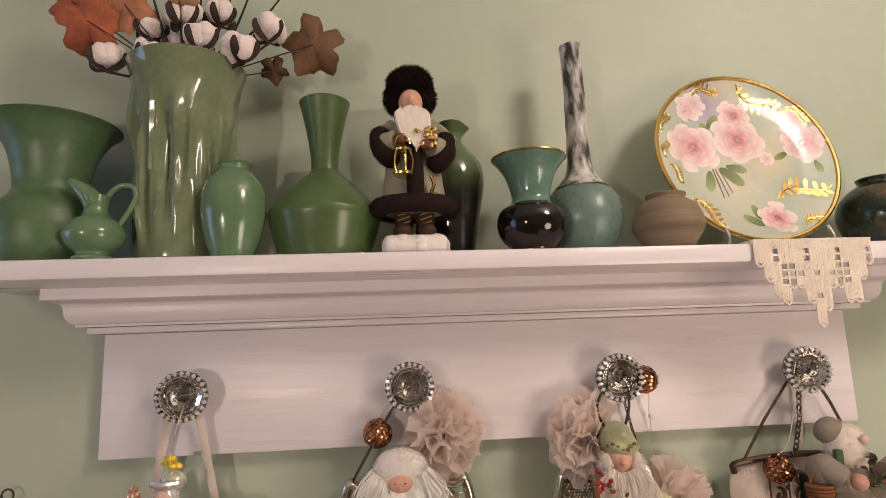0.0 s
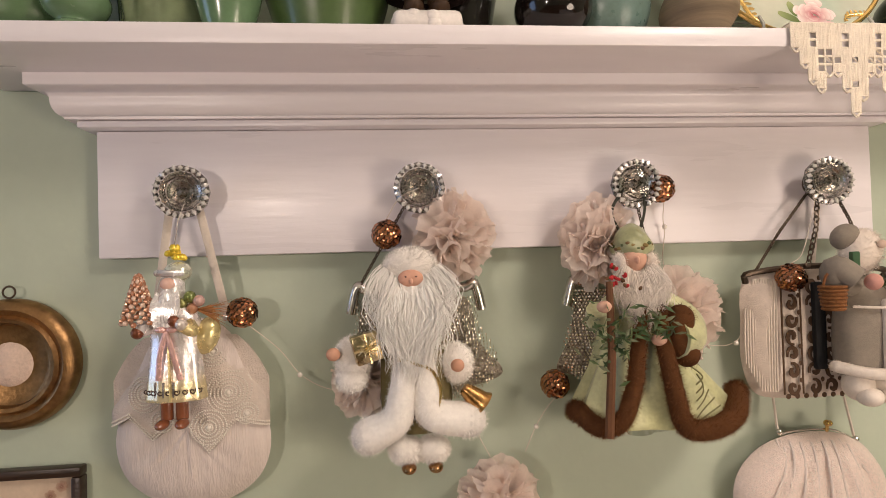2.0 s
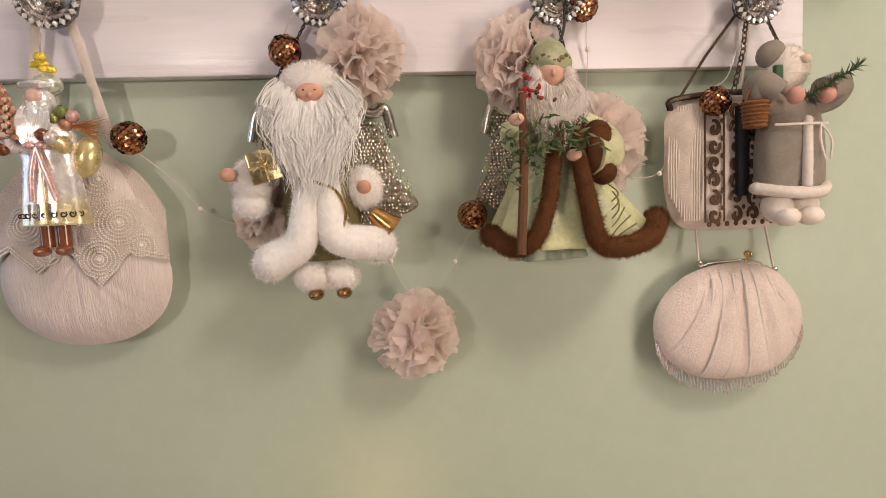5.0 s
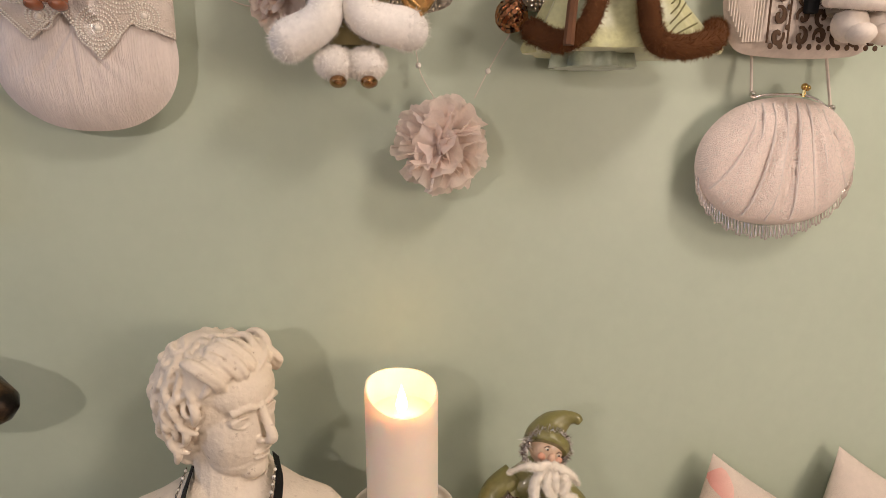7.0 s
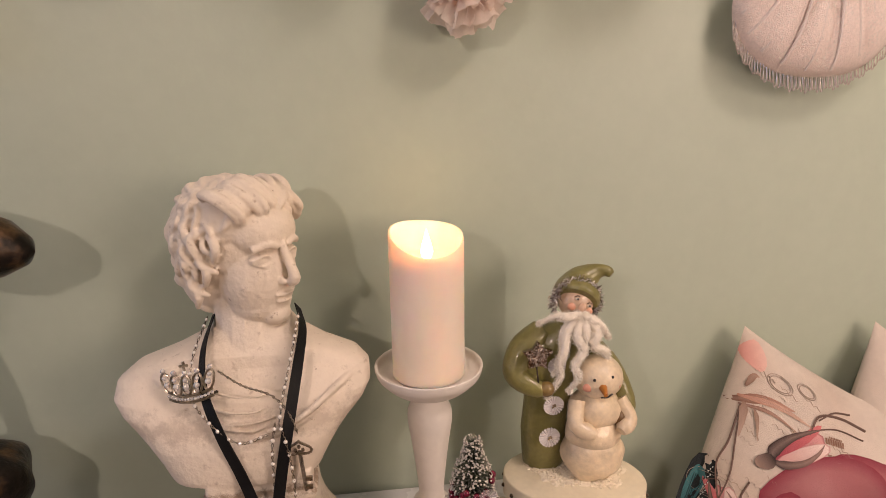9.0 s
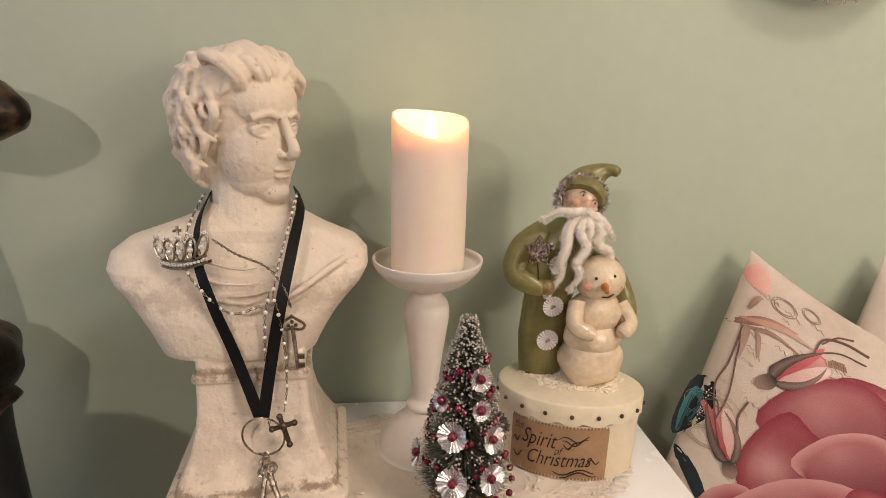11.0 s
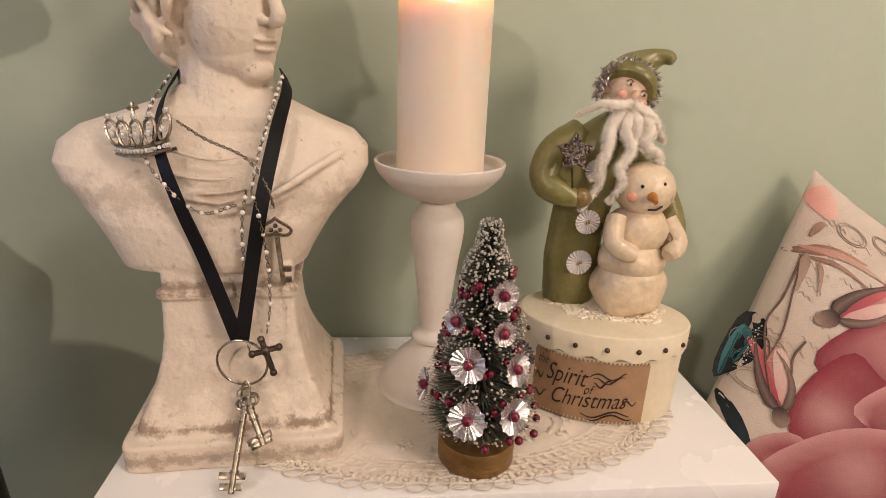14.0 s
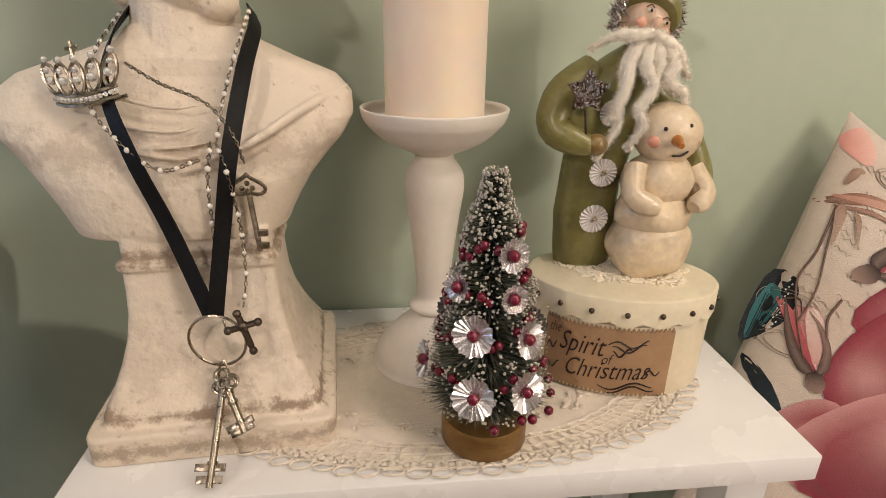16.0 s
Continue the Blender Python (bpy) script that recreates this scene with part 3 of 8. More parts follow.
M_BEADED = material("ivory_beaded_fabric", (0.63, 0.54, 0.47), 0.5, vary=0.06, scale=60, bump=0.9, bscale=700, coat=0.1)
M_IVORY = material("ivory_silk", (0.66, 0.57, 0.52), 0.55, vary=0.06, scale=40, bump=0.7, bscale=260, stretch=(3, 1, 0.25), sheen=0.3)
M_MESHW = material("silver_mesh", (0.30, 0.26, 0.21), 0.35, metal=0.9, vary=0.5, scale=260, bump=1.0, bscale=420)
M_PEARL = material("pearl", (0.80, 0.74, 0.66), 0.2, vary=0.03, bump=0, coat=0.6)
M_CORD = material("pale_cord", (0.62, 0.54, 0.46), 0.8, vary=0.1, bump=0.3)
M_LACE = material("cream_crochet_cotton", (0.82, 0.73, 0.60), 0.95, vary=0.08, scale=80, bump=0.6, bscale=900)

KX = (-0.340, -0.101, 0.133, 0.356)
KZ = 1.531


def knob(x, yaw):
    m = Matrix.Translation((x, -0.020, KZ)) @ Matrix.Rotation(radians(yaw), 4, "Z") @ Matrix.Rotation(radians(90), 4, "X")

    def faceted(prof, seg):
        g = Geo()
        g.lathe(prof, (0, 0, 0), seg)
        g.v = [m @ Vector(p) for p in g.v]
        return g
    k = part("glass_knob", faceted([(0.0005, 0.014), (0.012, 0.014), (0.022, 0.018), (0.0268, 0.024), (0.0268, 0.029), (0.0215, 0.0335), (0.0205, 0.031), (0.0165, 0.0305), (0.0125, 0.036), (0.006, 0.0375), (0.0005, 0.038)], 12), M_GLASS, rack, "twelve-sided clear glass door knob", smooth=False)
    # silver reflector added inside the glass so that the knob looks brighter
    part("added_reflector", faceted([(0.0005, 0.0148), (0.012, 0.0150), (0.0205, 0.0185), (0.0245, 0.0240), (0.0235, 0.0243), (0.0195, 0.0195), (0.0125, 0.0165), (0.0005, 0.0160)], 12), M_SILVER, k, "silver reflector added behind the glass to brighten it", smooth=False)
    part("knob_core", faceted([(0.0005, 0.0165), (0.006, 0.0168), (0.0105, 0.0185), (0.0100, 0.0205), (0.005, 0.0190), (0.0005, 0.0225)], 12), M_STAR, k, "silvered star behind the glass", smooth=False)
    g = Geo()
    for i in range(24):
        a = 2 * math.pi * i / 24
        g.ball((0.0236 * math.cos(a), 0.0236 * math.sin(a), 0.0308), (0.0040, 0.0029, 0.0022 - 0.0006 * (i % 2)), Matrix.Rotation(a, 3, "Z") @ Matrix.Rotation(0.35 * (-1) ** i, 3, "X"), 4, 3)
    g.v = [m @ Vector(p) for p in g.v]
    part("cut_edge", g, M_RIM, k, "bright cut-glass facets of the rim", smooth=False)
    part("shank", faceted([(0.0005, -0.001), (0.0135, -0.001), (0.0135, 0.003), (0.008, 0.005), (0.008, 0.0138), (0.0005, 0.0138)], 24), M_DARKM, k, "dark metal shank")


M_RIM = material("bright_cut_rim", (0.84, 0.81, 0.77), 0.10, metal=0.40, vary=0.15, scale=300, bump=0.1, coat=0.6)
M_STAR = material("tarnished_mirror", (0.30, 0.27, 0.23), 0.25, metal=1.0, vary=0.5, scale=150, bump=0.5, bscale=200)
for x, yaw in zip(KX, (6, 0, -3, -6)):
    knob(x, yaw)


def puff(g, outline, yc, front, back, mi=0, col=(1, 1, 1), steps=7, bulge=0.5, relief=None):
    """A stuffed form: an outline in x and z, swelling towards the viewer and the wall."""
    cx = sum(p[0] for p in outline) / len(outline)
    cz = sum(p[1] for p in outline) / len(outline)
    rows = []
    for sgn, dep in ((-1, front), (1, back)):
        ts = np.linspace(0.02, 1, steps) if sgn < 0 else np.linspace(1, 0.02, steps)[1:]
        for t in ts:
            row = []
            for x, z in outline:
                px, pz = cx + (x - cx) * t, cz + (z - cz) * t
                y = yc + sgn * dep * (1 - t ** 3) ** bulge
                if relief and sgn < 0:
                    y += relief(px, pz, t)
                row.append((px, y, pz))
            rows.append(row)
    return g.rings(rows, mi, col)


def loop(pts, k=6):
    """A closed smooth outline."""
    P = [np.array(p, float) for p in pts]
    out, n = [], len(pts)
    for i in range(n):
        a, b, c, d = P[i - 1], P[i], P[(i + 1) % n], P[(i + 2) % n]
        for j in range(k):
            t = j / k
            out.append(tuple(0.5 * (2 * b + (c - a) * t + (2 * a - 5 * b + 4 * c - d) * t * t + (3 * b - a - 3 * c + d) * t ** 3)))
    return out


def chain(g, pts, link=0.0045, thick=0.0007, mi=0, col=(1, 1, 1)):
    pts = [Vector(p) for p in pts]
    run, i = 0.0, 0
    for a, b in zip(pts, pts[1:]):
        d = b - a
        n = max(1, int(d.length / (link * 0.75)))
        for k in range(n):
            c = a + d * (k + 0.5) / n
            u = d.normalized()
            s = u.cross(Vector((0, 1, 0)) if (i % 2) else Vector((1, 0.6, 0.2))).normalized()
            g.tube([c + u * link / 2 * math.cos(q) + s * link * 0.28 * math.sin(q) for q in np.linspace(0, 2 * math.pi, 8, endpoint=False)], thick, 4, mi, col, closed=True)
            i += 1


def sequin_ball(c, r=0.0155):
    c = Vector(c)
    t = thing("sequin_ball", c - Vector((0, 0, r)), "copper sequin bauble hanging on a fairy-light string", "bauble", "copper sequin baubles")
    g = Geo().ball(c, r * 0.93, None, 18, 12, 0)
    part("core", g, M_DARKM, t)
    g = Geo()
    rnd = random.Random(int(c.x * 1e4))
    for i in range(150):
        z = 1 - 2 * (i + 0.5) / 150
        a = i * 2.39996
        n = Vector((math.sqrt(1 - z * z) * math.cos(a), math.sqrt(1 - z * z) * math.sin(a), z))
        p = c + n * r * 0.97
        n2 = (n + Vector((rnd.uniform(-1, 1), rnd.uniform(-1, 1), rnd.uniform(-0.2, 1))) * 0.35).normalized()
        s = n2.orthogonal().normalized()
        q = n2.cross(s)
        w = 0.0024
        ring = [p + (s * math.cos(k) + q * math.sin(k)) * w for k in np.linspace(0, 2 * math.pi, 8, endpoint=False)]
        g.add([p + n2 * 0.0002 - n2 * 0.0005] + ring, [(0, j + 1, (j + 1) % 8 + 1) for j in range(8)])
    sq = part("sequins", g, M_COPPER, t, "overlapping copper sequins", smooth=False)
    tagged(sq, kind="stuff")
    return t


for c in ((-0.284, -0.036, 1.4085), (-0.136, -0.042, 1.484), (0.040, -0.032, 1.319), (0.302, -0.050, 1.4255), (0.164, -0.036, 1.527)):
    sequin_ball(c)


def pompom(c, r, label, sq=(1, 0.6, 1), n=46, seed=0, aim=None):
    """Ruffled tulle: many pleated fans that burst from a centre."""
    rnd = random.Random(seed)
    c = Vector(c)
    t0 = thing("tulle_pompom", c - Vector((0, 0, r)), label, "pompom", "tulle pompoms on the garland")
    for i in range(n):
        g = Geo()
        z = 1 - 2 * (i + 0.5) / n
        a = i * 2.39996 + rnd.uniform(-0.3, 0.3)
        d = Vector((math.sqrt(1 - z * z) * math.cos(a), math.sqrt(1 - z * z) * math.sin(a), z))
        if aim is not None:
            d = (d * 0.9 + Vector(aim)).normalized()
        s = d.orthogonal().normalized()
        s = Matrix.Rotation(rnd.uniform(0, 6.3), 3, d) @ s
        q = d.cross(s)
        rows = []
        nu = 22
        ph = rnd.uniform(0, 6)
        for t in (0.12, 0.45, 0.75, 0.97):
            row = []
            for j in range(nu):
                u = j / (nu - 1) - 0.5
                w = u * r * 1.25 * t ** 0.8
                f = (math.sin(u * 8 + ph) * 0.10 + 0.03 * math.sin(u * 23 + 2 * ph)) * r * t
                ln = r * t * (1 - 0.55 * u * u + t * rnd.uniform(-0.02, 0.025) + 0.05 * t * math.sin(u * 13 + ph)) * (0.94 + 0.13 * math.sin(i * 1.7))
                p = d * ln + s * w + q * (f + r * 0.10 * math.sin(3 * t + ph))
                row.append(c + Vector((p.x * sq[0], p.y * sq[1], p.z * sq[2])))
            rows.append(row)
        g.rings(rows, closed=False, cap=False)
        part("ruffle", g, M_TULLE, t0)
    return t0


pompom((-0.027, -0.037, 1.200), 0.045, "round blush pink tulle pompom against the green wall", n=60, seed=1)
pompom((-0.068, -0.038, 1.480), 0.044, "blush tulle pompom tucked behind the white Santa's knob", (1.0, 0.6, 1.1), 58, 2, (0.35, -0.1, -0.1))
pompom((-0.164, -0.036, 1.332), 0.036, "blush tulle pompom peeping from behind the white Santa", (0.9, 0.6, 1.0), 52, 3, (-0.2, 0, -0.1))
pompom((0.090, -0.044, 1.468), 0.044, "blush tulle pompom beside the green-robed Santa", (0.95, 0.6, 1.15), 60, 4, (-0.3, -0.1, 0.0))
pompom((0.180, -0.028, 1.388), 0.054, "flattened blush tulle pompom behind the green-robed Santa", (1.0, 0.4, 1.0), 50, 5, (0.5, 0, -0.1))

# fairy-light wire with pearl lights
gar = thing("fairy_light_string", (-0.23, -0.014, 1.30), "thin clear fairy-light wire with small pearl lights", "garland")
g = Geo()
runs = [[(-0.284, -0.036, 1.40), (-0.252, -0.02, 1.368), (-0.23, -0.017, 1.339), (-0.20, -0.02, 1.323), (-0.165, -0.03, 1.325)],
        [(0.040, -0.032, 1.305), (0.032, -0.022, 1.29), (0.022, -0.016, 1.271), (0.008, -0.02, 1.245)],
        [(-0.03, -0.03, 1.24), (-0.045, -0.014, 1.272), (-0.05, -0.02, 1.31)],
        [(0.168, -0.036, 1.515), (0.170, -0.028, 1.495), (0.172, -0.026, 1.478), (0.174, -0.016, 1.45), (0.176, -0.02, 1.43)],
        [(0.20, -0.02, 1.36), (0.225, -0.014, 1.350), (0.250, -0.024, 1.353), (0.27, -0.03, 1.38), (0.30, -0.04, 1.41)],
        [(-0.136, -0.042, 1.499), (-0.122, -0.05, 1.52), (-0.101, -0.045, 1.531)], [(0.302, -0.05, 1.44), (0.318, -0.05, 1.455), (0.345, -0.04, 1.52)]]
for r in runs:
    part("wire", Geo().tube(smoothline(r, 6), 0.0005, 5), M_CORD, gar)
for p in ((-0.231, -0.018, 1.339), (0.0215, -0.018, 1.2705), (-0.046, -0.016, 1.275), (0.1715, -0.028, 1.4855), (0.2505, -0.027, 1.353)):
    g = Geo().ball(p, 0.0028, None, 10, 7)
    part("pearl_light", g, M_PEARL, gar)

# ---- ivory beaded purse on the first knob ----
p1 = thing("beaded_purse", (-0.338, -0.024, 1.213), "pear-shaped ivory evening purse with beaded zigzag flap", "purse", "evening purses on the wall")
OUT1 = loop([(-0.338, 1.405), (-0.375, 1.388), (-0.399, 1.335), (-0.414, 1.285), (-0.405, 1.245), (-0.375, 1.220), (-0.338, 1.213), (-0.30, 1.219), (-0.270, 1.243), (-0.261, 1.283), (-0.277, 1.335), (-0.300, 1.388)], 6)
g = Geo()
puff(g, OUT1, -0.024, 0.020, 0.018, relief=lambda x, z, t: 0.0012 * math.sin(x * 700 + 3 * noise.noise(Vector((x * 60, z * 20, 0)))) * (1 - t ** 4))
part("body", g, M_IVORY, p1, "pleated ivory silk")
g = Geo()
HEM = [(-0.415, 1.298), (-0.3925, 1.309), (-0.3695, 1.2865), (-0.343, 1.309), (-0.3165, 1.2715), (-0.290, 1.302), (-0.2595, 1.291)]


def p1_y(x, z):
    hw = 0.077 * max(0.3, min(1, (1.415 - z) / 0.10))
    t = min(1, abs(x + 0.338) / hw)
    return -0.0275 - 0.0195 * (1 - t ** 3) ** 0.5


rows = []
nz = 14
for i in range(61):
    x = -0.414 + 0.153 * i / 60
    for (xa, za), (xb, zb) in zip(HEM, HEM[1:]):
        if xa <= x <= xb:
            zh = za + (zb - za) * (x - xa) / (xb - xa)
    zt = 1.398 - 0.9 * max(0, abs(x + 0.338) - 0.045) - 26 * max(0, abs(x + 0.338) - 0.052) ** 2 - 0.012
    zt = max(zt, zh + 0.003)
    col = [(x, p1_y(x, zh + (zt - zh) * k / nz), zh + (zt - zh) * k / nz) for k in range(nz + 1)]
    rows.append(col + [(a, b + 0.002, c) for a, b, c in reversed(col)])
g.rings(rows)
part("flap", g, M_BEADED, p1, "zigzag-edged beaded flap")
g = Geo()
for cx, cz, n in ((-0.377, 1.332, 5), (-0.338, 1.345, 5), (-0.297, 1.330, 6), (-0.312, 1.371, 4), (-0.316, 1.297, 5), (-0.360, 1.305, 3), (-0.280, 1.308, 3), (-0.362, 1.372, 4)):
    for k in range(1, n + 1):
        r = 0.0034 * k
        m = int(6 + k * 8)
        for j in range(m):
            a = 2 * math.pi * j / m
            x, z = cx + r * math.cos(a), cz + r * math.sin(a)
            g.ball((x, p1_y(x, z) - 0.0006, z), 0.0011, None, 5, 3)
    g.ball((cx, p1_y(cx, cz) - 0.001, cz), 0.0028, None, 8, 5)
for (xa, za), (xb, zb) in zip(HEM, HEM[1:]):
    for k in range(16):
        for off in (0.001, 0.0045):
            x, z = xa + (xb - xa) * k / 16, za + (zb - za) * k / 16 + off
            g.ball((x, p1_y(x, z) - 0.0006, z), 0.0011, None, 5, 3)
tagged(part("beads", g, M_PEARL, p1, "rings of tiny ivory beads"), kind="stuff")
for a, b in (((-0.352, -0.036, 1.523), (-0.372, -0.03, 1.40)), ((-0.326, -0.036, 1.523), (-0.300, -0.03, 1.40))):
    g = Geo()
    g.tube(smoothline([a, lerp(a, b, 0.5), b], 4), 0.0042, 8, flat=0.18)
    part("strap", g, M_CORD, p1, "sheer ivory ribbon strap")


def fuzz(g, c, r, n, ln, col, tip=None, rot=None, wd=0.00034, droop=0.3, mi=0, bend=0.9):
    """Pile over an ellipsoid."""
    c = Vector(c)
    if isinstance(r, (int, float)):
        r = (r, r, r)
    for i in range(int(n * 2.6)):
        z = random.uniform(-1, 1)
        a = random.uniform(0, 2 * math.pi)
        u = Vector((math.sqrt(1 - z * z) * math.cos(a), math.sqrt(1 - z * z) * math.sin(a), z))
        p = Vector((u.x * r[0], u.y * r[1], u.z * r[2]))
        nrm = Vector((u.x / r[0], u.y / r[1], u.z / r[2])).normalized()
        if rot is not None:
            p, nrm = rot @ p, rot @ nrm
        k = random.uniform(0.85, 1.1)
        g.strand(c + p * 0.97, nrm, ln * random.uniform(0.35, 0.85), wd, mi, tuple(x * k for x in col), tip or tuple(min(1, x * k * 1.05) for x in col), bend, droop)


def furry(g, pts, rad, n, ln, col, mi=0, core=None, droop=0.2, wd=0.00038):
    """A soft fur roll along a line."""
    pts = smoothline(pts, 5)
    rr = rad if isinstance(rad, (list, tuple)) else [rad] * len(pts)
    g.tube(pts, rr, 12, mi, core or tuple(0.97 * x for x in col))
    for p, e in ((pts[0], rr[0]), (pts[-1], rr[-1])):
        g.ball(p, e, None, 12, 8, mi, core or tuple(0.85 * x for x in col))
        fuzz(g, p, e, n // 9, ln, col, droop=droop, mi=mi)
    for i in range(int(n * 2.6)):
        k = random.uniform(0, len(pts) - 1.001)
        j = int(k)
        p = Vector(pts[j]).lerp(Vector(pts[j + 1]), k - j)
        u = Vector((random.gauss(0, 1), random.gauss(0, 1), random.gauss(0, 1))).normalized()
        q = random.uniform(0.8, 1.15)
        g.strand(p + u * rr[j] * 0.95, u, ln * random.uniform(0.3, 0.8), wd, mi, tuple(x * q for x in col), tuple(min(0.9, x * q * (2.0 if col[0] < 0.2 else 1.08)) for x in col), 1.0, droop)


def beard(g, x, y, z, half, length, spread, n, col, jut=1.0):
    """Long wispy wavy locks that fall from the cheeks."""
    for i in range(n):
        a = random.uniform(-1, 1)
        p = Vector((x + half * a, y - 0.004 * random.random(), z - 0.7 * half * (1 - abs(a)) + random.uniform(-0.004, 0.004)))
        ln = length * random.uniform(0.45, 1.0) * (1 - 0.25 * abs(a))
        dx = a * random.uniform(0.0, spread) + random.gauss(0, 0.34 * spread)
        ph, wv = 2.2 * a + random.gauss(0, 0.7), 0.034 * length * random.uniform(0.2, 1.8)
        q = random.uniform(0.86, 1.06)
        pts, rad = [], []
        for k in range(9):
            t = k / 8
            pts.append((p.x + dx * t + a * half * 0.5 * math.sin(math.pi * t) + wv * math.sin(11 * t + ph) * t, p.y - jut * 0.012 * math.sin(2.3 * t) + wv * math.cos(9 * t + 2 * ph) * t, p.z - ln * t))
            rad.append(0.00046 * (1 - 0.75 * t ** 2))
        g.tube(pts, rad, 3, 0, tuple(min(0.9, c * q) for c in col))


# ---- silvered glass Santa ornament (one plain form) ----
g = Geo()
cx, cy = -0.337, -0.066
PW, PKG, GLD, CPR = (0.86, 0.82, 0.80), (0.80, 0.50, 0.46), (0.70, 0.58, 0.28), (0.22, 0.07, 0.03)
prof = smoothline([(0.0215, 1.331), (0.0225, 1.334), (0.020, 1.36), (0.0185, 1.385), (0.0195, 1.405), (0.014, 1.418), (0.006, 1.424)], 4)
robe = [(0.001, 1.331)] + prof
g.lathe(robe, (cx - 0.002, cy, 0), 44, 0, [lerp((0.78, 0.66, 0.40), (0.86, 0.80, 0.79), max(0, min(1, (z - 1.346) / 0.014))) for r, z in robe], sx=1.22, sy=0.75, warp=lambda a, z: 1 + 0.035 * math.sin(9 * a) * max(0, min(1, (1.40 - z) / 0.04)))
for k in range(9):
    a = -2.75 + 0.28 * k
    g.tube([(cx - 0.002 + 0.0268 * math.cos(a) + 0.0030 * math.cos(q) * (0.3 + 0.1 * q), cy + 0.0168 * math.sin(a) - 0.0006, 1.3405 + 0.0030 * math.sin(q) * (0.3 + 0.1 * q)) for q in np.linspace(0, 7, 16)], 0.0006, 5, 1, (0.06, 0.035, 0.03))
g.ball((cx - 0.004, cy - 0.002, 1.436), (0.0125, 0.012, 0.015), None, 16, 10, 0, PW)
g.ball((cx - 0.004, cy - 0.012, 1.441), (0.007, 0.003, 0.006), None, 12, 8, 1, (0.66, 0.42, 0.34))
g.ball((cx - 0.006, cy - 0.012, 1.416), (0.0085, 0.007, 0.020), None, 14, 10, 0, (0.86, 0.84, 0.84))
g.tube(smoothline([(cx - 0.016, cy - 0.006, 1.451), (cx - 0.004, cy - 0.013, 1.451), (cx + 0.008, cy - 0.006, 1.451)], 5), 0.0032, 8, 0, (0.7, 0.68, 0.68))
g.ball((cx + 0.001, cy + 0.002, 1.452), (0.013, 0.011, 0.010), None, 14, 8, 0, (0.6, 0.62, 0.5))
for k in range(9):
    a = k * 2.2
    g.ball((cx + 0.010 * math.cos(a) * (k / 9), cy + 0.006 * math.sin(a), 1.466 + 0.004 * (k % 3)), (0.0045, 0.003, 0.0032), Matrix.Rotation(a, 3, "Y"), 8, 5, 0, (0.85, 0.62, 0.05))
g.tube([(cx - 0.002, cy, 1.472), (cx + 0.002, cy, 1.50), (cx + 0.004, -0.05, 1.522)], 0.0006, 5, 0, (0.5, 0.45, 0.4))
g.tube(smoothline([(cx + 0.011, cy - 0.004, 1.405), (cx + 0.019, cy - 0.016, 1.397), (cx + 0.010, cy - 0.022, 1.404)], 5), [0.006] * 11, 10, 0, GLD)
g.tube(smoothline([(cx - 0.017, cy - 0.002, 1.404), (cx - 0.026, cy - 0.014, 1.398), (cx - 0.026, cy - 0.018, 1.406)], 5), [0.0055] * 11, 10, 0, PW)
g.ball((cx + 0.005, cy - 0.023, 1.407), 0.0055, None, 10, 7, 0, CPR)
g.ball((cx + 0.012, cy - 0.024, 1.404), 0.0058, None, 10, 7, 0, (0.7, 0.62, 0.56))
g.ball((cx - 0.029, cy - 0.018, 1.397), 0.006, None, 10, 7, 0, CPR)
g.ball((cx + 0.026, cy + 0.004, 1.390), (0.012, 0.011, 0.019), Matrix.Rotation(0.3, 3, "Y"), 16, 10, 0, GLD)
for k, (x, z, r, c) in enumerate(((0.014, 1.428, 0.006, (0.16, 0.2, 0.05)), (0.022, 1.424, 0.0058, (0.7, 0.45, 0.4)), (0.016, 1.417, 0.0055, (0.5, 0.25, 0.15)), (0.007, 1.422, 0.005, (0.3, 0.3, 0.1)))):
    g.ball((cx + x, cy - 0.006, z), r, None, 10, 7, 0, c)
for k in range(70):
    g.strand((cx + 0.018, cy - 0.004, 1.416), (1, random.uniform(-0.4, 0.2), random.uniform(-0.5, 0.15)), random.uniform(0.02, 0.038), 0.001, 1, (0.42, 0.19, 0.07))
rnd = random.Random(21)
for k in range(130):
    h = (k + 0.5) / 130
    a, r = k * 2.39996, 0.0135 * (1 - h) ** 0.8 + 0.0015
    g.ball((cx - 0.030 + r * math.cos(a), cy - 0.012 + r * math.sin(a), 1.404 + 0.046 * h), (0.0030 - 0.0012 * h, 0.0026 - 0.001 * h, 0.0026), None, 6, 4, 1 if k % 3 else 0, ((0.50, 0.26, 0.16), (0.62, 0.44, 0.34), (0.40, 0.18, 0.10))[k % 3])
for k in range(26):
    a = rnd.uniform(-1, 1)
    g.tube(smoothline([(cx - 0.005 + 0.009 * a, cy - 0.0135 + 0.003 * abs(a), 1.433 - 0.004 * (1 - abs(a))), (cx - 0.006 + 0.012 * a, cy - 0.0185 + 0.003 * abs(a), 1.418), (cx - 0.007 + 0.008 * a, cy - 0.0180, 1.402 - 0.006 * (1 - abs(a)))], 4), [0.0012, 0.0017, 0.0021, 0.0022, 0.0021, 0.0019, 0.0015, 0.0010, 0.0005], 6, 0, (0.88, 0.85, 0.84))
g.tube([(cx - 0.003, cy - 0.0165, 1.397), (cx - 0.001, cy - 0.0185, 1.333)], 0.0012, 6, 0, GLD)
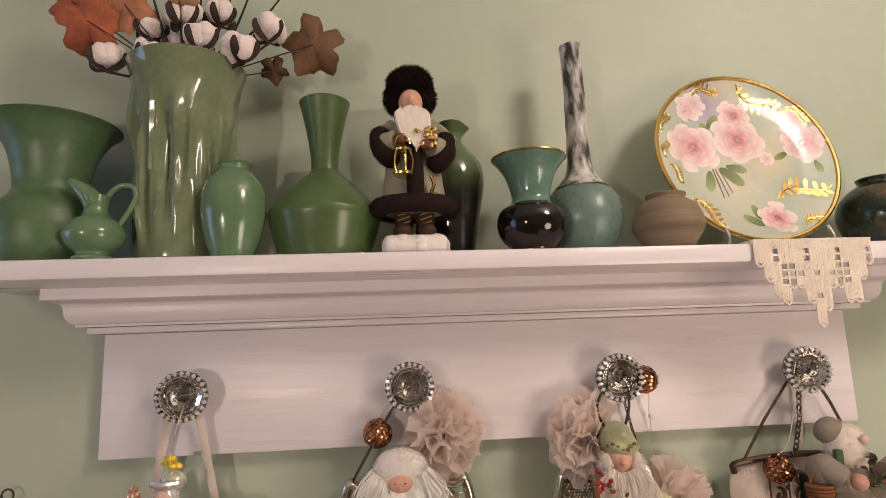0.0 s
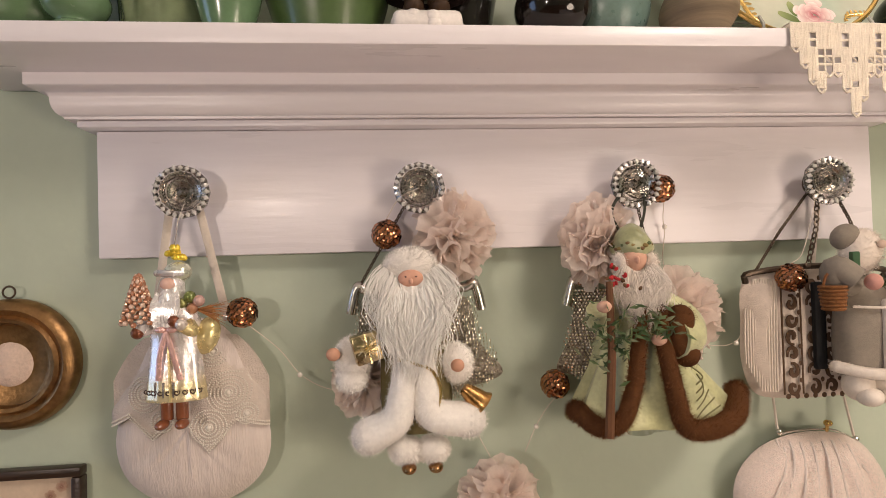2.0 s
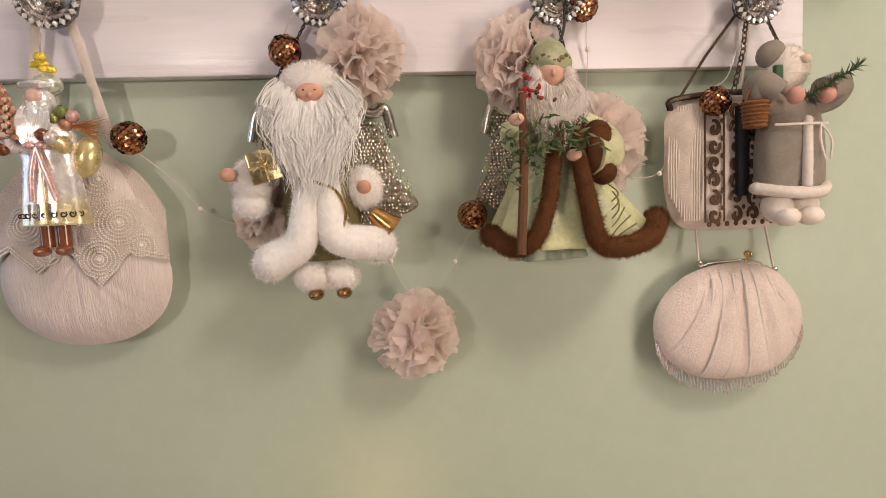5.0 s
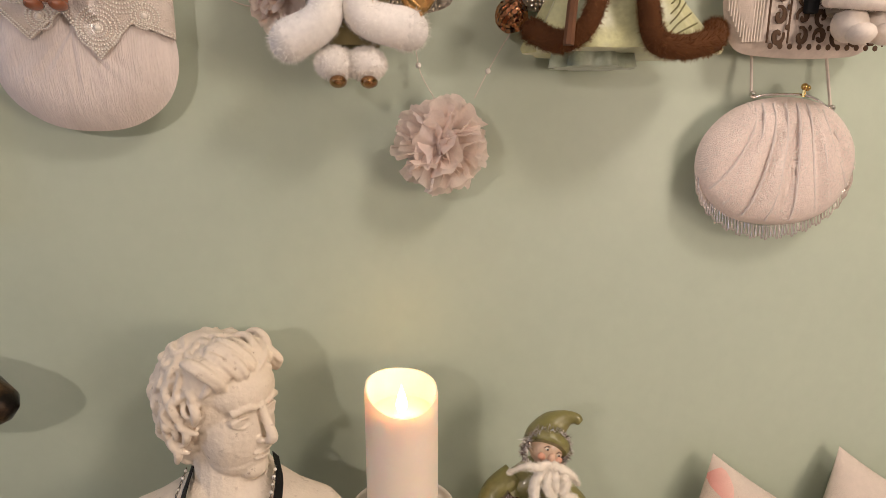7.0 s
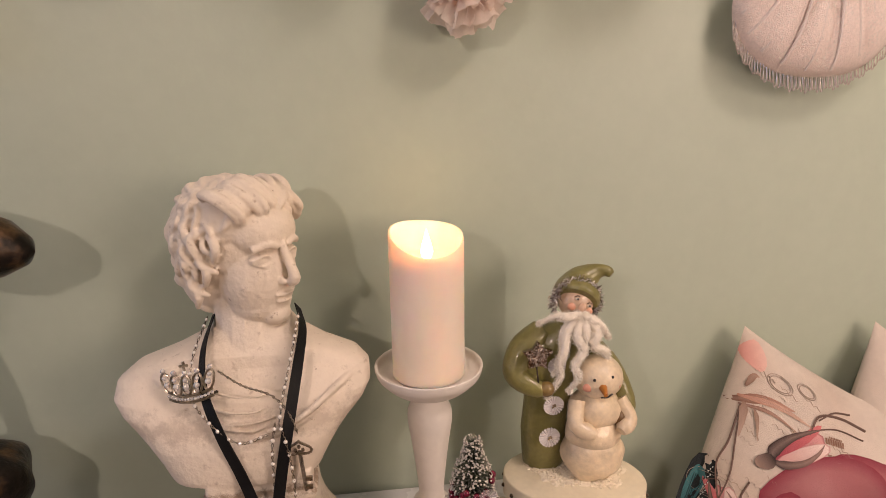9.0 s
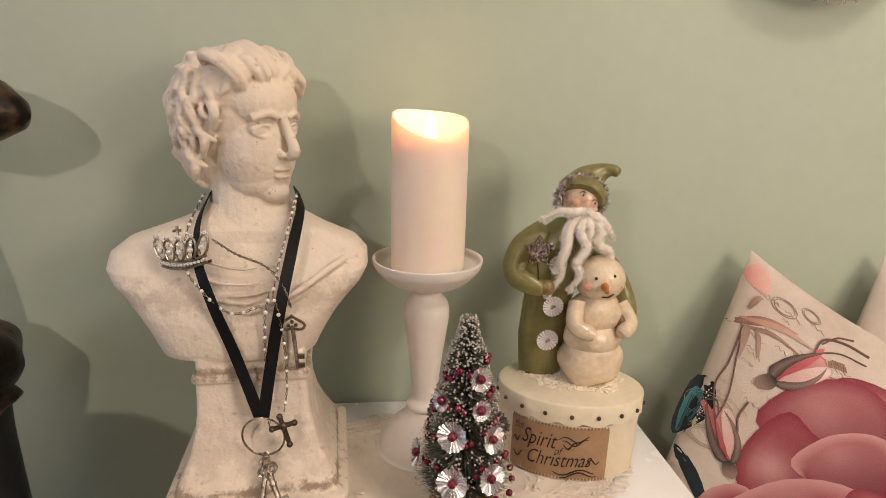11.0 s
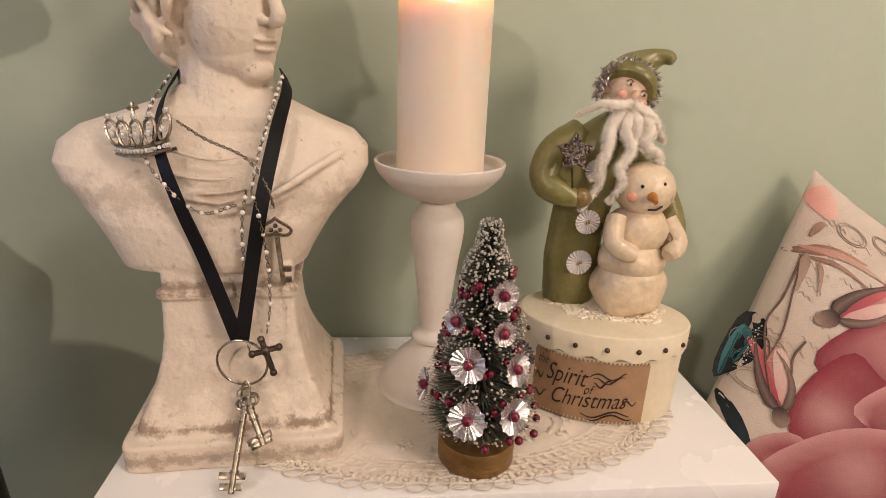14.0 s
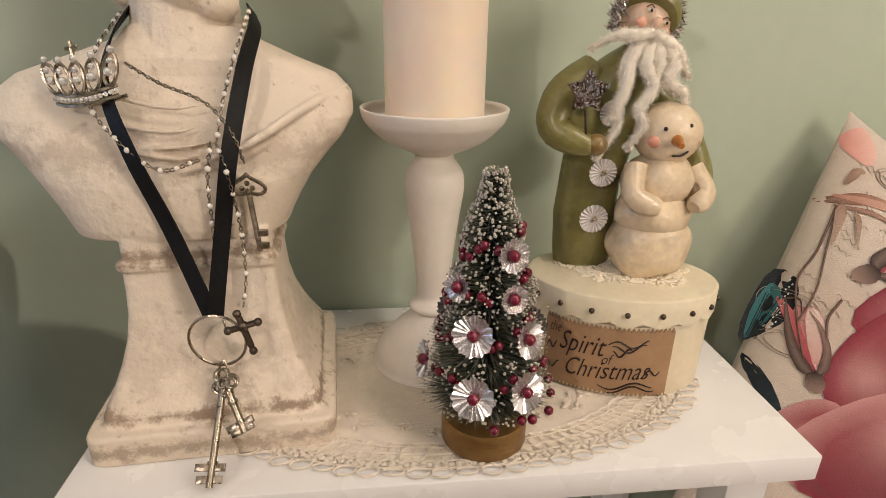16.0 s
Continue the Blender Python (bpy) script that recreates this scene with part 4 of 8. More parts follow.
for s in (-1, 1):
    g.tube(smoothline([(cx - 0.004, cy - 0.018, 1.398), (cx - 0.004 + s * 0.006, cy - 0.018, 1.375), (cx - 0.002 + s * 0.010, cy - 0.017, 1.352)], 4), 0.0026, 6, 0, PKG, flat=0.4)
    g.ball((cx - 0.003 + s * 0.005, cy - 0.02, 1.399), (0.005, 0.0025, 0.003), None, 8, 6, 0, PKG)
    g.tube([(cx - 0.004 + s * 0.007, cy, 1.332), (cx - 0.004 + s * 0.007, cy, 1.312)], 0.0058, 10, 1, CPR)
    g.ball((cx - 0.004 + s * 0.009, cy - 0.007, 1.309), (0.0062, 0.0105, 0.0048), None, 12, 8, 1, CPR)
for k in range(6):
    a = -2.6 + 0.42 * k
    g.tube([(cx - 0.004 + (0.0205 + 0.001) * math.cos(a), cy + 0.0165 * math.sin(a), z) for z in (1.336, 1.343, 1.350)], 0.0011, 5, 0, (0.28, 0.26, 0.26))
M_MERC = material("mercury_glass", rough=0.24, metal=0.5, tint=True, vary=0.14, scale=70, bump=0.35, bscale=110, coat=0.5)
single("glass_santa_ornament", g, [M_MERC, M_GLAZE], "silvered blown-glass Santa ornament with gold sack on the purse", "ornament")

# ---- silver mesh purses behind the dolls ----
def mesh_purse(x0, x1, ztop, zbot, sag, label, knobx):
    t = thing("mesh_purse", ((x0 + x1) / 2, -0.02, zbot), label, "purse", "evening purses on the wall")
    cx = (x0 + x1) / 2
    g = Geo()
    out = loop([(cx, ztop), (x0 + 0.012, ztop - 0.004), (x0, ztop - 0.05), (x0 - sag, ztop - 0.085), (x0 + 0.01, zbot + 0.012), (cx, zbot), (x1 - 0.01, zbot + 0.012), (x1 + sag, ztop - 0.085), (x1, ztop - 0.05), (x1 - 0.012, ztop - 0.004)], 6)
    puff(g, out, -0.020, 0.014, 0.012, relief=lambda x, z, q: 0.003 * math.sin(x * 260 + z * 60) * (1 - q ** 4))
    bag_ob = part("mesh_bag", g, M_MESHW, t, "fine linked metal mesh")
    g = Geo()
    rnd = random.Random(int(x0 * 1000))
    hw0 = (x1 - x0) / 2
    for j in range(int((ztop - zbot) / 0.0034)):
        z = zbot + 0.004 + 0.0034 * j
        f = (z - zbot) / (ztop - zbot)
        hw = (hw0 + sag * math.sin(math.pi * min(1, f * 1.4)) * 0.75) * min(1, 0.62 + f * 2.2)
        n = int(2 * hw / 0.0036)
        for i in range(n):
            x = cx - hw + 2 * hw * (i + 0.5 * (j % 2) + 0.25) / n
            q = abs(x - cx) / (hw * 1.05)
            y = -0.0205 - 0.0145 * math.sqrt(max(0.02, 1 - q ** 3)) - 0.0012 * math.sin(x * 260 + z * 60)
            rot = Matrix.Rotation(rnd.uniform(-0.5, 0.5), 3, "X") @ Matrix.Rotation(rnd.uniform(-0.6, 0.6) + 1.0 * (x - cx) / hw, 3, "Z")
            g.ball((x, y, z), (0.0016, 0.0006, 0.0016), rot, 6, 3)
    tagged(part("mesh_disc_rows", g, M_DISC, bag_ob, "small bright linked metal discs"), kind="stuff")
    g = Geo()
    g.tube(smoothline([(x0 - 0.004, -0.024, ztop - 0.016), (x0 + 0.004, -0.026, ztop + 0.012), (x0 + 0.018, -0.026, ztop + 0.008), (cx, -0.026, ztop + 0.02), (x1 - 0.018, -0.026, ztop + 0.008), (x1 - 0.004, -0.026, ztop + 0.012), (x1 + 0.004, -0.024, ztop - 0.016)], 6), 0.0056, 12, flat=1.3)
    part("frame", g, M_SILVER, t, "polished silver purse frame")
    g = Geo()
    for x in (x0 + 0.006, x1 - 0.006):
        chain(g, [(x, -0.026, ztop + 0.012), (knobx + 0.15 * (x - knobx), -0.03, KZ - 0.008)])
    part("chain", g, M_DARKM, t, "darkened metal chain")


mesh_purse(-0.172, -0.040, 1.418, 1.306, 0.026, "silver metal mesh evening purse hanging behind a doll", KX[1])
mesh_purse(0.062, 0.165, 1.418, 1.312, 0.016, "silver metal mesh purse hanging behind the green doll", KX[2])

# ---- white bearded Santa doll (one plain form) ----
WF, WB = (0.90, 0.86, 0.81), (0.90, 0.87, 0.83)
GC, OL = (0.50, 0.38, 0.17), (0.16, 0.13, 0.06)
g = Geo()
cx, cy = -0.110, -0.060
g.lathe(smoothline([(0.026, 1.285), (0.034, 1.30), (0.036, 1.33), (0.034, 1.37), (0.030, 1.40), (0.012, 1.415)], 4), (cx, cy + 0.006, 0), 24, 0, OL, sx=1.0, sy=0.6)
for x, z, rx, rz, n in ((cx - 0.003, 1.450, 0.0265, 0.019, 1300), (cx - 0.062, 1.362, 0.018, 0.021, 600), (cx - 0.064, 1.342, 0.016, 0.014, 300), (cx + 0.040, 1.352, 0.017, 0.020, 600)):
    g.ball((x, cy, z), (rx, 0.016, rz), None, 16, 10, 0, WF)
    fuzz(g, (x, cy, z), (rx, 0.016, rz), int(n * 2.4), 0.0065, WF, droop=0.35, wd=0.0003)
g.ball((cx - 0.0035, cy - 0.0150, 1.439), (0.0125, 0.0065, 0.0085), None, 14, 9, 1, (0.62, 0.34, 0.24))
g.ball((cx - 0.0035, cy - 0.0215, 1.436), (0.0022, 0.002, 0.003), None, 8, 6, 1, (0.64, 0.36, 0.26))
furry(g, [(cx - 0.010, cy - 0.016, 1.36), (cx - 0.014, cy - 0.020, 1.33), (cx - 0.022, cy - 0.018, 1.302), (cx - 0.048, cy - 0.012, 1.287)], [0.0115 + 0.0004 * k for k in range(16)], 3600, 0.0060, WF, droop=0.3, wd=0.0003)
furry(g, [(cx + 0.006, cy - 0.016, 1.36), (cx + 0.008, cy - 0.020, 1.33), (cx + 0.014, cy - 0.018, 1.306), (cx + 0.050, cy - 0.012, 1.298)], [0.0115 + 0.0004 * k for k in range(16)], 3600, 0.0060, WF, droop=0.3, wd=0.0003)
for x in (-0.012, 0.014):
    g.ball((cx + x, cy - 0.008, 1.270), (0.0165, 0.014, 0.013), None, 14, 9, 0, WF)
    fuzz(g, (cx + x, cy - 0.008, 1.270), (0.0165, 0.014, 0.013), 1800, 0.0055, WF, droop=0.5, wd=0.0003)
    g.ball((cx + x + 0.002, cy - 0.014, 1.2545), (0.0075, 0.012, 0.0055), None, 12, 8, 2, (0.36, 0.20, 0.09))
rows = []
for z, hw, dp in ((1.447, 0.022, 0.006), (1.436, 0.026, 0.009), (1.424, 0.0285, 0.013), (1.405, 0.0295, 0.015), (1.385, 0.027, 0.016), (1.365, 0.022, 0.015), (1.348, 0.014, 0.012), (1.334, 0.005, 0.008)):
    rows.append([(cx - 0.0035 + hw * math.cos(a) * (1 + 0.05 * math.sin(9 * a + 60 * z)), cy - 0.006 + dp * math.sin(a) * (1 + 0.14 * math.sin(17 * a + 9 * math.sin(45 * z))), z) for a in np.linspace(0, 2 * math.pi, 90, endpoint=False)])
g.rings(rows, 0, WB)
beard(g, cx - 0.0035, cy - 0.017, 1.432, 0.017, 0.100, 0.018, 700, WB)
beard(g, cx - 0.0035, cy - 0.010, 1.450, 0.029, 0.090, 0.008, 450, WB, 0.7)
for x in (-0.0085, 0.0015):
    g.ball((cx + x, cy - 0.0206, 1.4405), (0.0012, 0.0008, 0.0008), None, 7, 5, 1, (0.04, 0.025, 0.02))
for x, z in ((cx - 0.080, 1.368), (cx + 0.040, 1.352)):
    g.ball((x, cy - 0.016, z), (0.007, 0.006, 0.0065), None, 10, 7, 1, (0.56, 0.30, 0.20))
gm = pose(cx - 0.048, cy - 0.020, 1.374, 0, -14, 12)
g.box((-0.013, -0.008, -0.014), (0.013, 0.008, 0.014), 0.0015, 2, (0.60, 0.48, 0.28), gm)
for a, b in (((-0.0135, -0.0085, 0), (0.0135, -0.0085, 0)), ((0, -0.0085, -0.0145), (0, -0.0085, 0.0145))):
    g.tube([gm @ Vector(a), gm @ Vector(b)], 0.0012, 5, 2, (0.75, 0.62, 0.35))
for k in range(8):
    a = k * 0.785
    g.tube(smoothline([gm @ Vector((0, -0.009, 0)), gm @ Vector((0.006 * math.cos(a), -0.013, 0.006 * math.sin(a))), gm @ Vector((0.011 * math.cos(a + 0.3), -0.010, 0.011 * math.sin(a + 0.3)))], 4), 0.0006, 4, 2, (0.8, 0.7, 0.45))
g.tube(smoothline([(cx - 0.018, cy - 0.026, 1.362), (cx, cy - 0.030, 1.357), (cx + 0.014, cy - 0.028, 1.35), (cx + 0.022, cy - 0.026, 1.332), (cx + 0.018, cy - 0.028, 1.312)], 5), 0.0016, 6, 2, (0.55, 0.40, 0.16))
bm2 = Matrix.Rotation(radians(-50), 3, "Y")
rows = [[Vector((cx + 0.056, cy - 0.012, 1.320)) + bm2 @ Vector((r * math.cos(a), r * math.sin(a), z)) for a in np.linspace(0, 2 * math.pi, 20, endpoint=False)] for r, z in ((0.001, 0.014), (0.006, 0.013), (0.009, 0.004), (0.011, -0.008), (0.0135, -0.012), (0.010, -0.010))]
g.rings(rows, 2, (0.50, 0.28, 0.10))
single("white_santa_doll", g, [M_FUR, M_TINT, M_TMETAL], "Santa doll in white fur with long wispy beard", "doll", "Santa dolls on the knobs")

# ---- green-robed Santa doll (one plain form) ----
g = Geo()
cx, cy = 0.122, -0.062
RB, BF = (0.50, 0.50, 0.27), (0.105, 0.042, 0.015)


def drape(prof, x0, amp, folds_n, col, mi, a0=0.0, a1=2 * math.pi):
    rows = []
    for f, z, dx in prof:
        rows.append([(x0 + dx + f * math.cos(a) * (1 + amp * math.sin(folds_n * a)), cy + 0.012 + 0.55 * f * math.sin(a) * (1 + amp * math.sin(folds_n * a)), z) for a in np.linspace(a0, a1, 60, endpoint=False)])
    g.rings(rows, mi, col)


drape([(0.014, 1.425, -0.004), (0.034, 1.40, 0), (0.042, 1.37, 0.004), (0.055, 1.34, 0.008), (0.076, 1.31, 0.014), (0.092, 1.288, 0.020), (0.090, 1.284, 0.020)], cx, 0.06, 11, RB, 3)
drape([(0.020, 1.36, 0), (0.030, 1.32, 0), (0.040, 1.272, 0.002), (0.038, 1.271, 0)], cx - 0.01, 0.12, 8, (0.30, 0.34, 0.25), 3)
g.tube(smoothline([(cx + 0.026, cy, 1.405), (cx + 0.047, cy - 0.006, 1.388), (cx + 0.040, cy - 0.024, 1.372), (cx + 0.020, cy - 0.034, 1.372)], 5), [0.014 + 0.0004 * k for k in range(16)], 14, 3, RB)
g.tube(smoothline([(cx - 0.026, cy, 1.405), (cx - 0.046, cy - 0.01, 1.39), (cx - 0.050, cy - 0.02, 1.402)], 5), 0.012, 12, 3, RB)
furry(g, [(cx + 0.030, cy - 0.030, 1.392), (cx + 0.026, cy - 0.036, 1.372), (cx + 0.034, cy - 0.032, 1.356)], 0.013, 500, 0.006, BF, 0)
furry(g, [(cx - 0.006, cy - 0.026, 1.40), (cx - 0.016, cy - 0.034, 1.365), (cx - 0.024, cy - 0.040, 1.33), (cx - 0.038, cy - 0.042, 1.297), (cx - 0.056, cy - 0.03, 1.288), (cx - 0.072, cy - 0.008, 1.30)], [0.0066 + 0.00012 * k for k in range(26)], 4200, 0.0065, BF, 0)
furry(g, [(cx + 0.010, cy - 0.026, 1.40), (cx + 0.010, cy - 0.036, 1.365), (cx + 0.016, cy - 0.042, 1.32), (cx + 0.024, cy - 0.044, 1.289), (cx + 0.050, cy - 0.042, 1.284), (cx + 0.084, cy - 0.028, 1.292), (cx + 0.108, cy + 0.006, 1.306)], [0.0072 + 0.00014 * k for k in range(31)], 5200, 0.007, BF, 0)
g.ball((cx - 0.008, cy - 0.012, 1.452), (0.013, 0.013, 0.015), None, 16, 10, 1, (0.62, 0.36, 0.26))
g.ball((cx - 0.010, cy - 0.0255, 1.450), (0.0025, 0.003, 0.004), None, 8, 6, 1, (0.64, 0.36, 0.26))
for x, z, rx, rz, n in ((cx - 0.008, 1.426, 0.012, 0.016, 500), (cx + 0.009, 1.444, 0.007, 0.014, 400), (cx - 0.024, 1.446, 0.006, 0.012, 300)):
    g.ball((x, cy - 0.014, z), (rx, 0.009, rz), None, 14, 9, 0, (0.74, 0.66, 0.58))
    fuzz(g, (x, cy - 0.014, z), (rx, 0.009, rz), n, 0.007, (0.80, 0.72, 0.65), droop=0.7)
beard(g, cx - 0.008, cy - 0.020, 1.444, 0.016, 0.062, 0.010, 700, (0.80, 0.73, 0.66), 0.8)
g.lathe(smoothline([(0.0195, 1.456), (0.0210, 1.462), (0.0195, 1.469), (0.0165, 1.476), (0.0105, 1.483), (0.0025, 1.488)], 4), (cx - 0.006, cy - 0.003, 0), 28, 3, (0.30, 0.31, 0.16), warp=lambda a, z: 1 + 0.07 * math.sin(4 * a + 260 * z))
for s in (-1, 1):
    g.tube(smoothline([(cx - 0.006 + 0.010 * s, cy, 1.478), (cx - 0.004 + 0.018 * s, cy + 0.006, 1.502), (cx + 0.008 + 0.010 * s, cy + 0.018, 1.528)], 5), 0.0016, 6, 1, (0.03, 0.03, 0.02), flat=0.5)
for k in range(26):
    a = 2 * math.pi * k / 26
    g.ball((cx - 0.006 + 0.0185 * math.cos(a), cy - 0.004 + 0.0185 * math.sin(a), 1.464 + 0.003 * math.sin(5 * a)), (0.0034, 0.0024, 0.0022), Matrix.Rotation(a * 2, 3, "X"), 7, 5, 1, ((0.24, 0.17, 0.06), (0.10, 0.12, 0.05), (0.16, 0.09, 0.04))[k % 3])
for x, z in ((cx + 0.004, 1.372), (cx - 0.050, 1.406)):
    g.ball((x, cy - 0.038, z), (0.0085, 0.006, 0.006), None, 12, 8, 1, (0.62, 0.38, 0.28))
g.tube([(cx - 0.044, cy - 0.036, 1.430), (cx - 0.047, cy - 0.044, 1.36), (cx - 0.053, cy - 0.046, 1.283)], [0.0035, 0.0042, 0.0048], 8, 1, (0.12, 0.05, 0.02))
for k in range(150):
    p = Vector((cx - 0.05 + random.gauss(0, 0.013), cy - 0.042, 1.375 + random.gauss(0, 0.016))) if k % 2 else Vector((cx - 0.008 + random.gauss(0, 0.014), cy - 0.050, 1.388 + random.gauss(0, 0.008)))
    d = Vector((random.uniform(-1, 1), random.uniform(-1.0, 0.2), random.uniform(-0.8, 0.8))).normalized()
    s = d.orthogonal().normalized() * 0.0022
    c = ((0.05, 0.085, 0.03), (0.09, 0.13, 0.05), (0.12, 0.13, 0.07))[k % 3]
    g.add([p, p + d * 0.006 + s, p + d * 0.013, p + d * 0.006 - s, p + d * 0.006 + d.cross(s) * 0.35], [(0, 1, 4), (1, 2, 4), (2, 3, 4), (3, 0, 4)], 1, c)
for k in range(20):
    p = (cx - 0.035 + random.gauss(0, 0.006), cy - 0.036 + random.gauss(0, 0.002), 1.432 + random.gauss(0, 0.006))
    g.ball(p, (0.0026, 0.0010, 0.0018), Matrix.Rotation(k * 1.3, 3, "Y"), 6, 4, 1, (0.34, 0.012, 0.015) if k % 3 else (0.10, 0.05, 0.02))
for k in range(7):
    a = 0.5 * k
    g.tube(smoothline([(cx + 0.035 + 0.006 * k % 3, cy - 0.036 - 0.0, 1.345 - 0.008 * k), (cx + 0.045, cy - 0.040, 1.335 - 0.008 * k), (cx + 0.038, cy - 0.040, 1.327 - 0.008 * k)], 4), 0.0008, 4, 1, (0.20, 0.19, 0.09))
M_SATIN = material("green_satin", rough=0.35, tint=True, vary=0.18, scale=35, bump=0.25, bscale=180, sheen=0.3)
single("green_santa_doll", g, [M_FUR, M_TINT, M_TMETAL, M_SATIN], "Santa doll in pale green robe trimmed with brown fur", "doll", "Santa dolls on the knobs")

# ---- tapestry bag and grey felt Santa on the fourth knob ----
bag = thing("tapestry_bag", (0.345, -0.022, 1.288), "cream and brown scroll-patterned tapestry bag with chain handle", "purse", "evening purses on the wall")
OUT4 = loop([(0.268, 1.428), (0.258, 1.37), (0.258, 1.33), (0.272, 1.296), (0.31, 1.288), (0.38, 1.288), (0.420, 1.296), (0.434, 1.33), (0.432, 1.38), (0.420, 1.428), (0.345, 1.434)], 5)
g = Geo()
puff(g, OUT4, -0.024, 0.022, 0.018, col=(0.62, 0.53, 0.46), bulge=0.35)
part("body", g, M_CLOTH, bag)
for k in range(13):
    x = 0.2605 + 0.0022 * k
    zt, zb = 1.424 - 0.02 * max(0, 1 - k / 3), 1.30 + 0.03 * max(0, 1 - k / 6)
    part("cord", Geo().tube(smoothline([(x, -0.028 - 0.0012 * k, zb), (x - 0.001, -0.030 - 0.0013 * k, (zb + zt) / 2), (x + 0.004, -0.026 - 0.0013 * k, zt)], 5), 0.0013, 6), M_CORD, bag, "gathered white cord of the side panel")


def bag_y(x, z):
    return -0.0478


g = Geo()
BR = (0.085, 0.05, 0.03)
for x in (0.291, 0.313, 0.424):
    g.tube([(x, bag_y(x, 0) + (0.006 if x > 0.4 else 0), z) for z in (1.298, 1.36, 1.424)], 0.0012, 5, 0, BR, flat=0.5)
for row in range(7):
    for k, x in enumerate((0.302, 0.327, 0.347, 0.366, 0.385, 0.404)):
        z = 1.305 + 0.0185 * row
        h = 0.0075
        pts = [(x + h * (0.25 + t) * 0.75 * math.cos(7 * t + 1.57 * (row + k)), bag_y(x, z), z + h * (0.25 + t) * math.sin(7 * t + 1.57 * (row + k))) for t in np.linspace(0, 0.95, 12)]
        g.tube(pts, [0.0014 + 0.0017 * math.sin(math.pi * j / 11) for j in range(12)], 5, 0, BR, flat=0.4)
        g.ball((x + 0.009, bag_y(x, z), z + 0.008), (0.0022, 0.0006, 0.0028), None, 7, 5, 0, BR)
for k in range(12):
    x = 0.296 + 0.0105 * k
    g.ball((x, bag_y(x, 0) + 0.001, 1.2955), (0.003, 0.0006, 0.003), None, 7, 5, 0, BR)
tagged(part("scroll_pattern", g, M_CLOTH, bag, "brown woven scroll pattern"), kind="stuff")
g = Geo()
g.tube(smoothline([(0.262, -0.03, 1.420), (0.266, -0.034, 1.431), (0.345, -0.034, 1.437), (0.424, -0.034, 1.431), (0.428, -0.03, 1.42)], 5), 0.0035, 8)
part("frame", g, M_DARKM, bag, "dark metal clasp frame")
g = Geo()
chain(g, [(0.330, -0.040, 1.437), (0.338, -0.045, 1.48), (0.350, -0.034, 1.522)], 0.008, 0.0010)
chain(g, [(0.270, -0.036, 1.432), (0.300, -0.036, 1.475), (0.344, -0.034, 1.527)], 0.0035, 0.0009)
chain(g, [(0.410, -0.036, 1.432), (0.385, -0.036, 1.49), (0.368, -0.034, 1.524)], 0.0045, 0.0009)
part("chain", g, M_DARKM, bag, "dark metal chains")
g = Geo()
g.box((0.324, -0.056, 1.325), (0.337, -0.049, 1.42), 0.002)
part("tassel", g, material("black_velvet", (0.006, 0.006, 0.007), 0.9, bump=0.2), bag, "black velvet band")

g = Geo()
cx, cy = 0.372, -0.070
GF, IV = (0.24, 0.205, 0.165), (0.72, 0.64, 0.56)
g.lathe(smoothline([(0.030, 1.322), (0.036, 1.326), (0.037, 1.36), (0.034, 1.395), (0.026, 1.418), (0.012, 1.426)], 4), (cx, cy, 0), 28, 0, GF, sx=1.0, sy=0.62, warp=lambda a, z: 1 + 0.02 * math.sin(6 * a + 40 * z))
g.tube(smoothline([(cx - 0.022, cy - 0.004, 1.416), (cx - 0.045, cy - 0.012, 1.425), (cx - 0.048, cy - 0.018, 1.436), (cx - 0.034, cy - 0.026, 1.424)], 5), [0.013] * 16, 12, 0, GF)
g.tube(smoothline([(cx + 0.022, cy - 0.004, 1.416), (cx + 0.038, cy - 0.012, 1.422), (cx + 0.040, cy - 0.018, 1.432), (cx + 0.014, cy - 0.028, 1.426)], 5), [0.013] * 16, 12, 0, GF)
g.ball((cx - 0.006, cy - 0.002, 1.452), (0.021, 0.016, 0.024), Matrix.Rotation(0.5, 3, "Y"), 18, 12, 1, IV, 0.06)
fuzz(g, (cx - 0.006, cy - 0.002, 1.452), (0.021, 0.016, 0.024), 900, 0.007, IV, rot=Matrix.Rotation(0.5, 3, "Y"), mi=2)
g.ball((cx - 0.022, cy, 1.468), (0.016, 0.012, 0.013), Matrix.Rotation(-0.6, 3, "Y"), 14, 9, 0, GF)
g.ball((cx + 0.004, cy - 0.018, 1.459), (0.0055, 0.003, 0.0045), None, 10, 7, 0, (0.62, 0.46, 0.36))
for x in (cx - 0.020, cx + 0.014):
    g.ball((x, cy - 0.032, 1.421), 0.0085, None, 12, 8, 0, (0.55, 0.28, 0.23))
furry(g, [(cx - 0.043, cy - 0.006, 1.332), (cx - 0.02, cy - 0.024, 1.327), (cx + 0.014, cy - 0.025, 1.326), (cx + 0.037, cy - 0.006, 1.331)], 0.0062, 450, 0.003, IV, 2)
furry(g, [(cx + 0.002, cy - 0.022, 1.398), (cx + 0.0, cy - 0.025, 1.36), (cx - 0.001, cy - 0.026, 1.333)], 0.0048, 300, 0.003, IV, 2)
g.tube(smoothline([(cx - 0.030, cy - 0.016, 1.395), (cx, cy - 0.028, 1.394), (cx + 0.03, cy - 0.016, 1.395)], 5), 0.0014, 6, 0, IV)
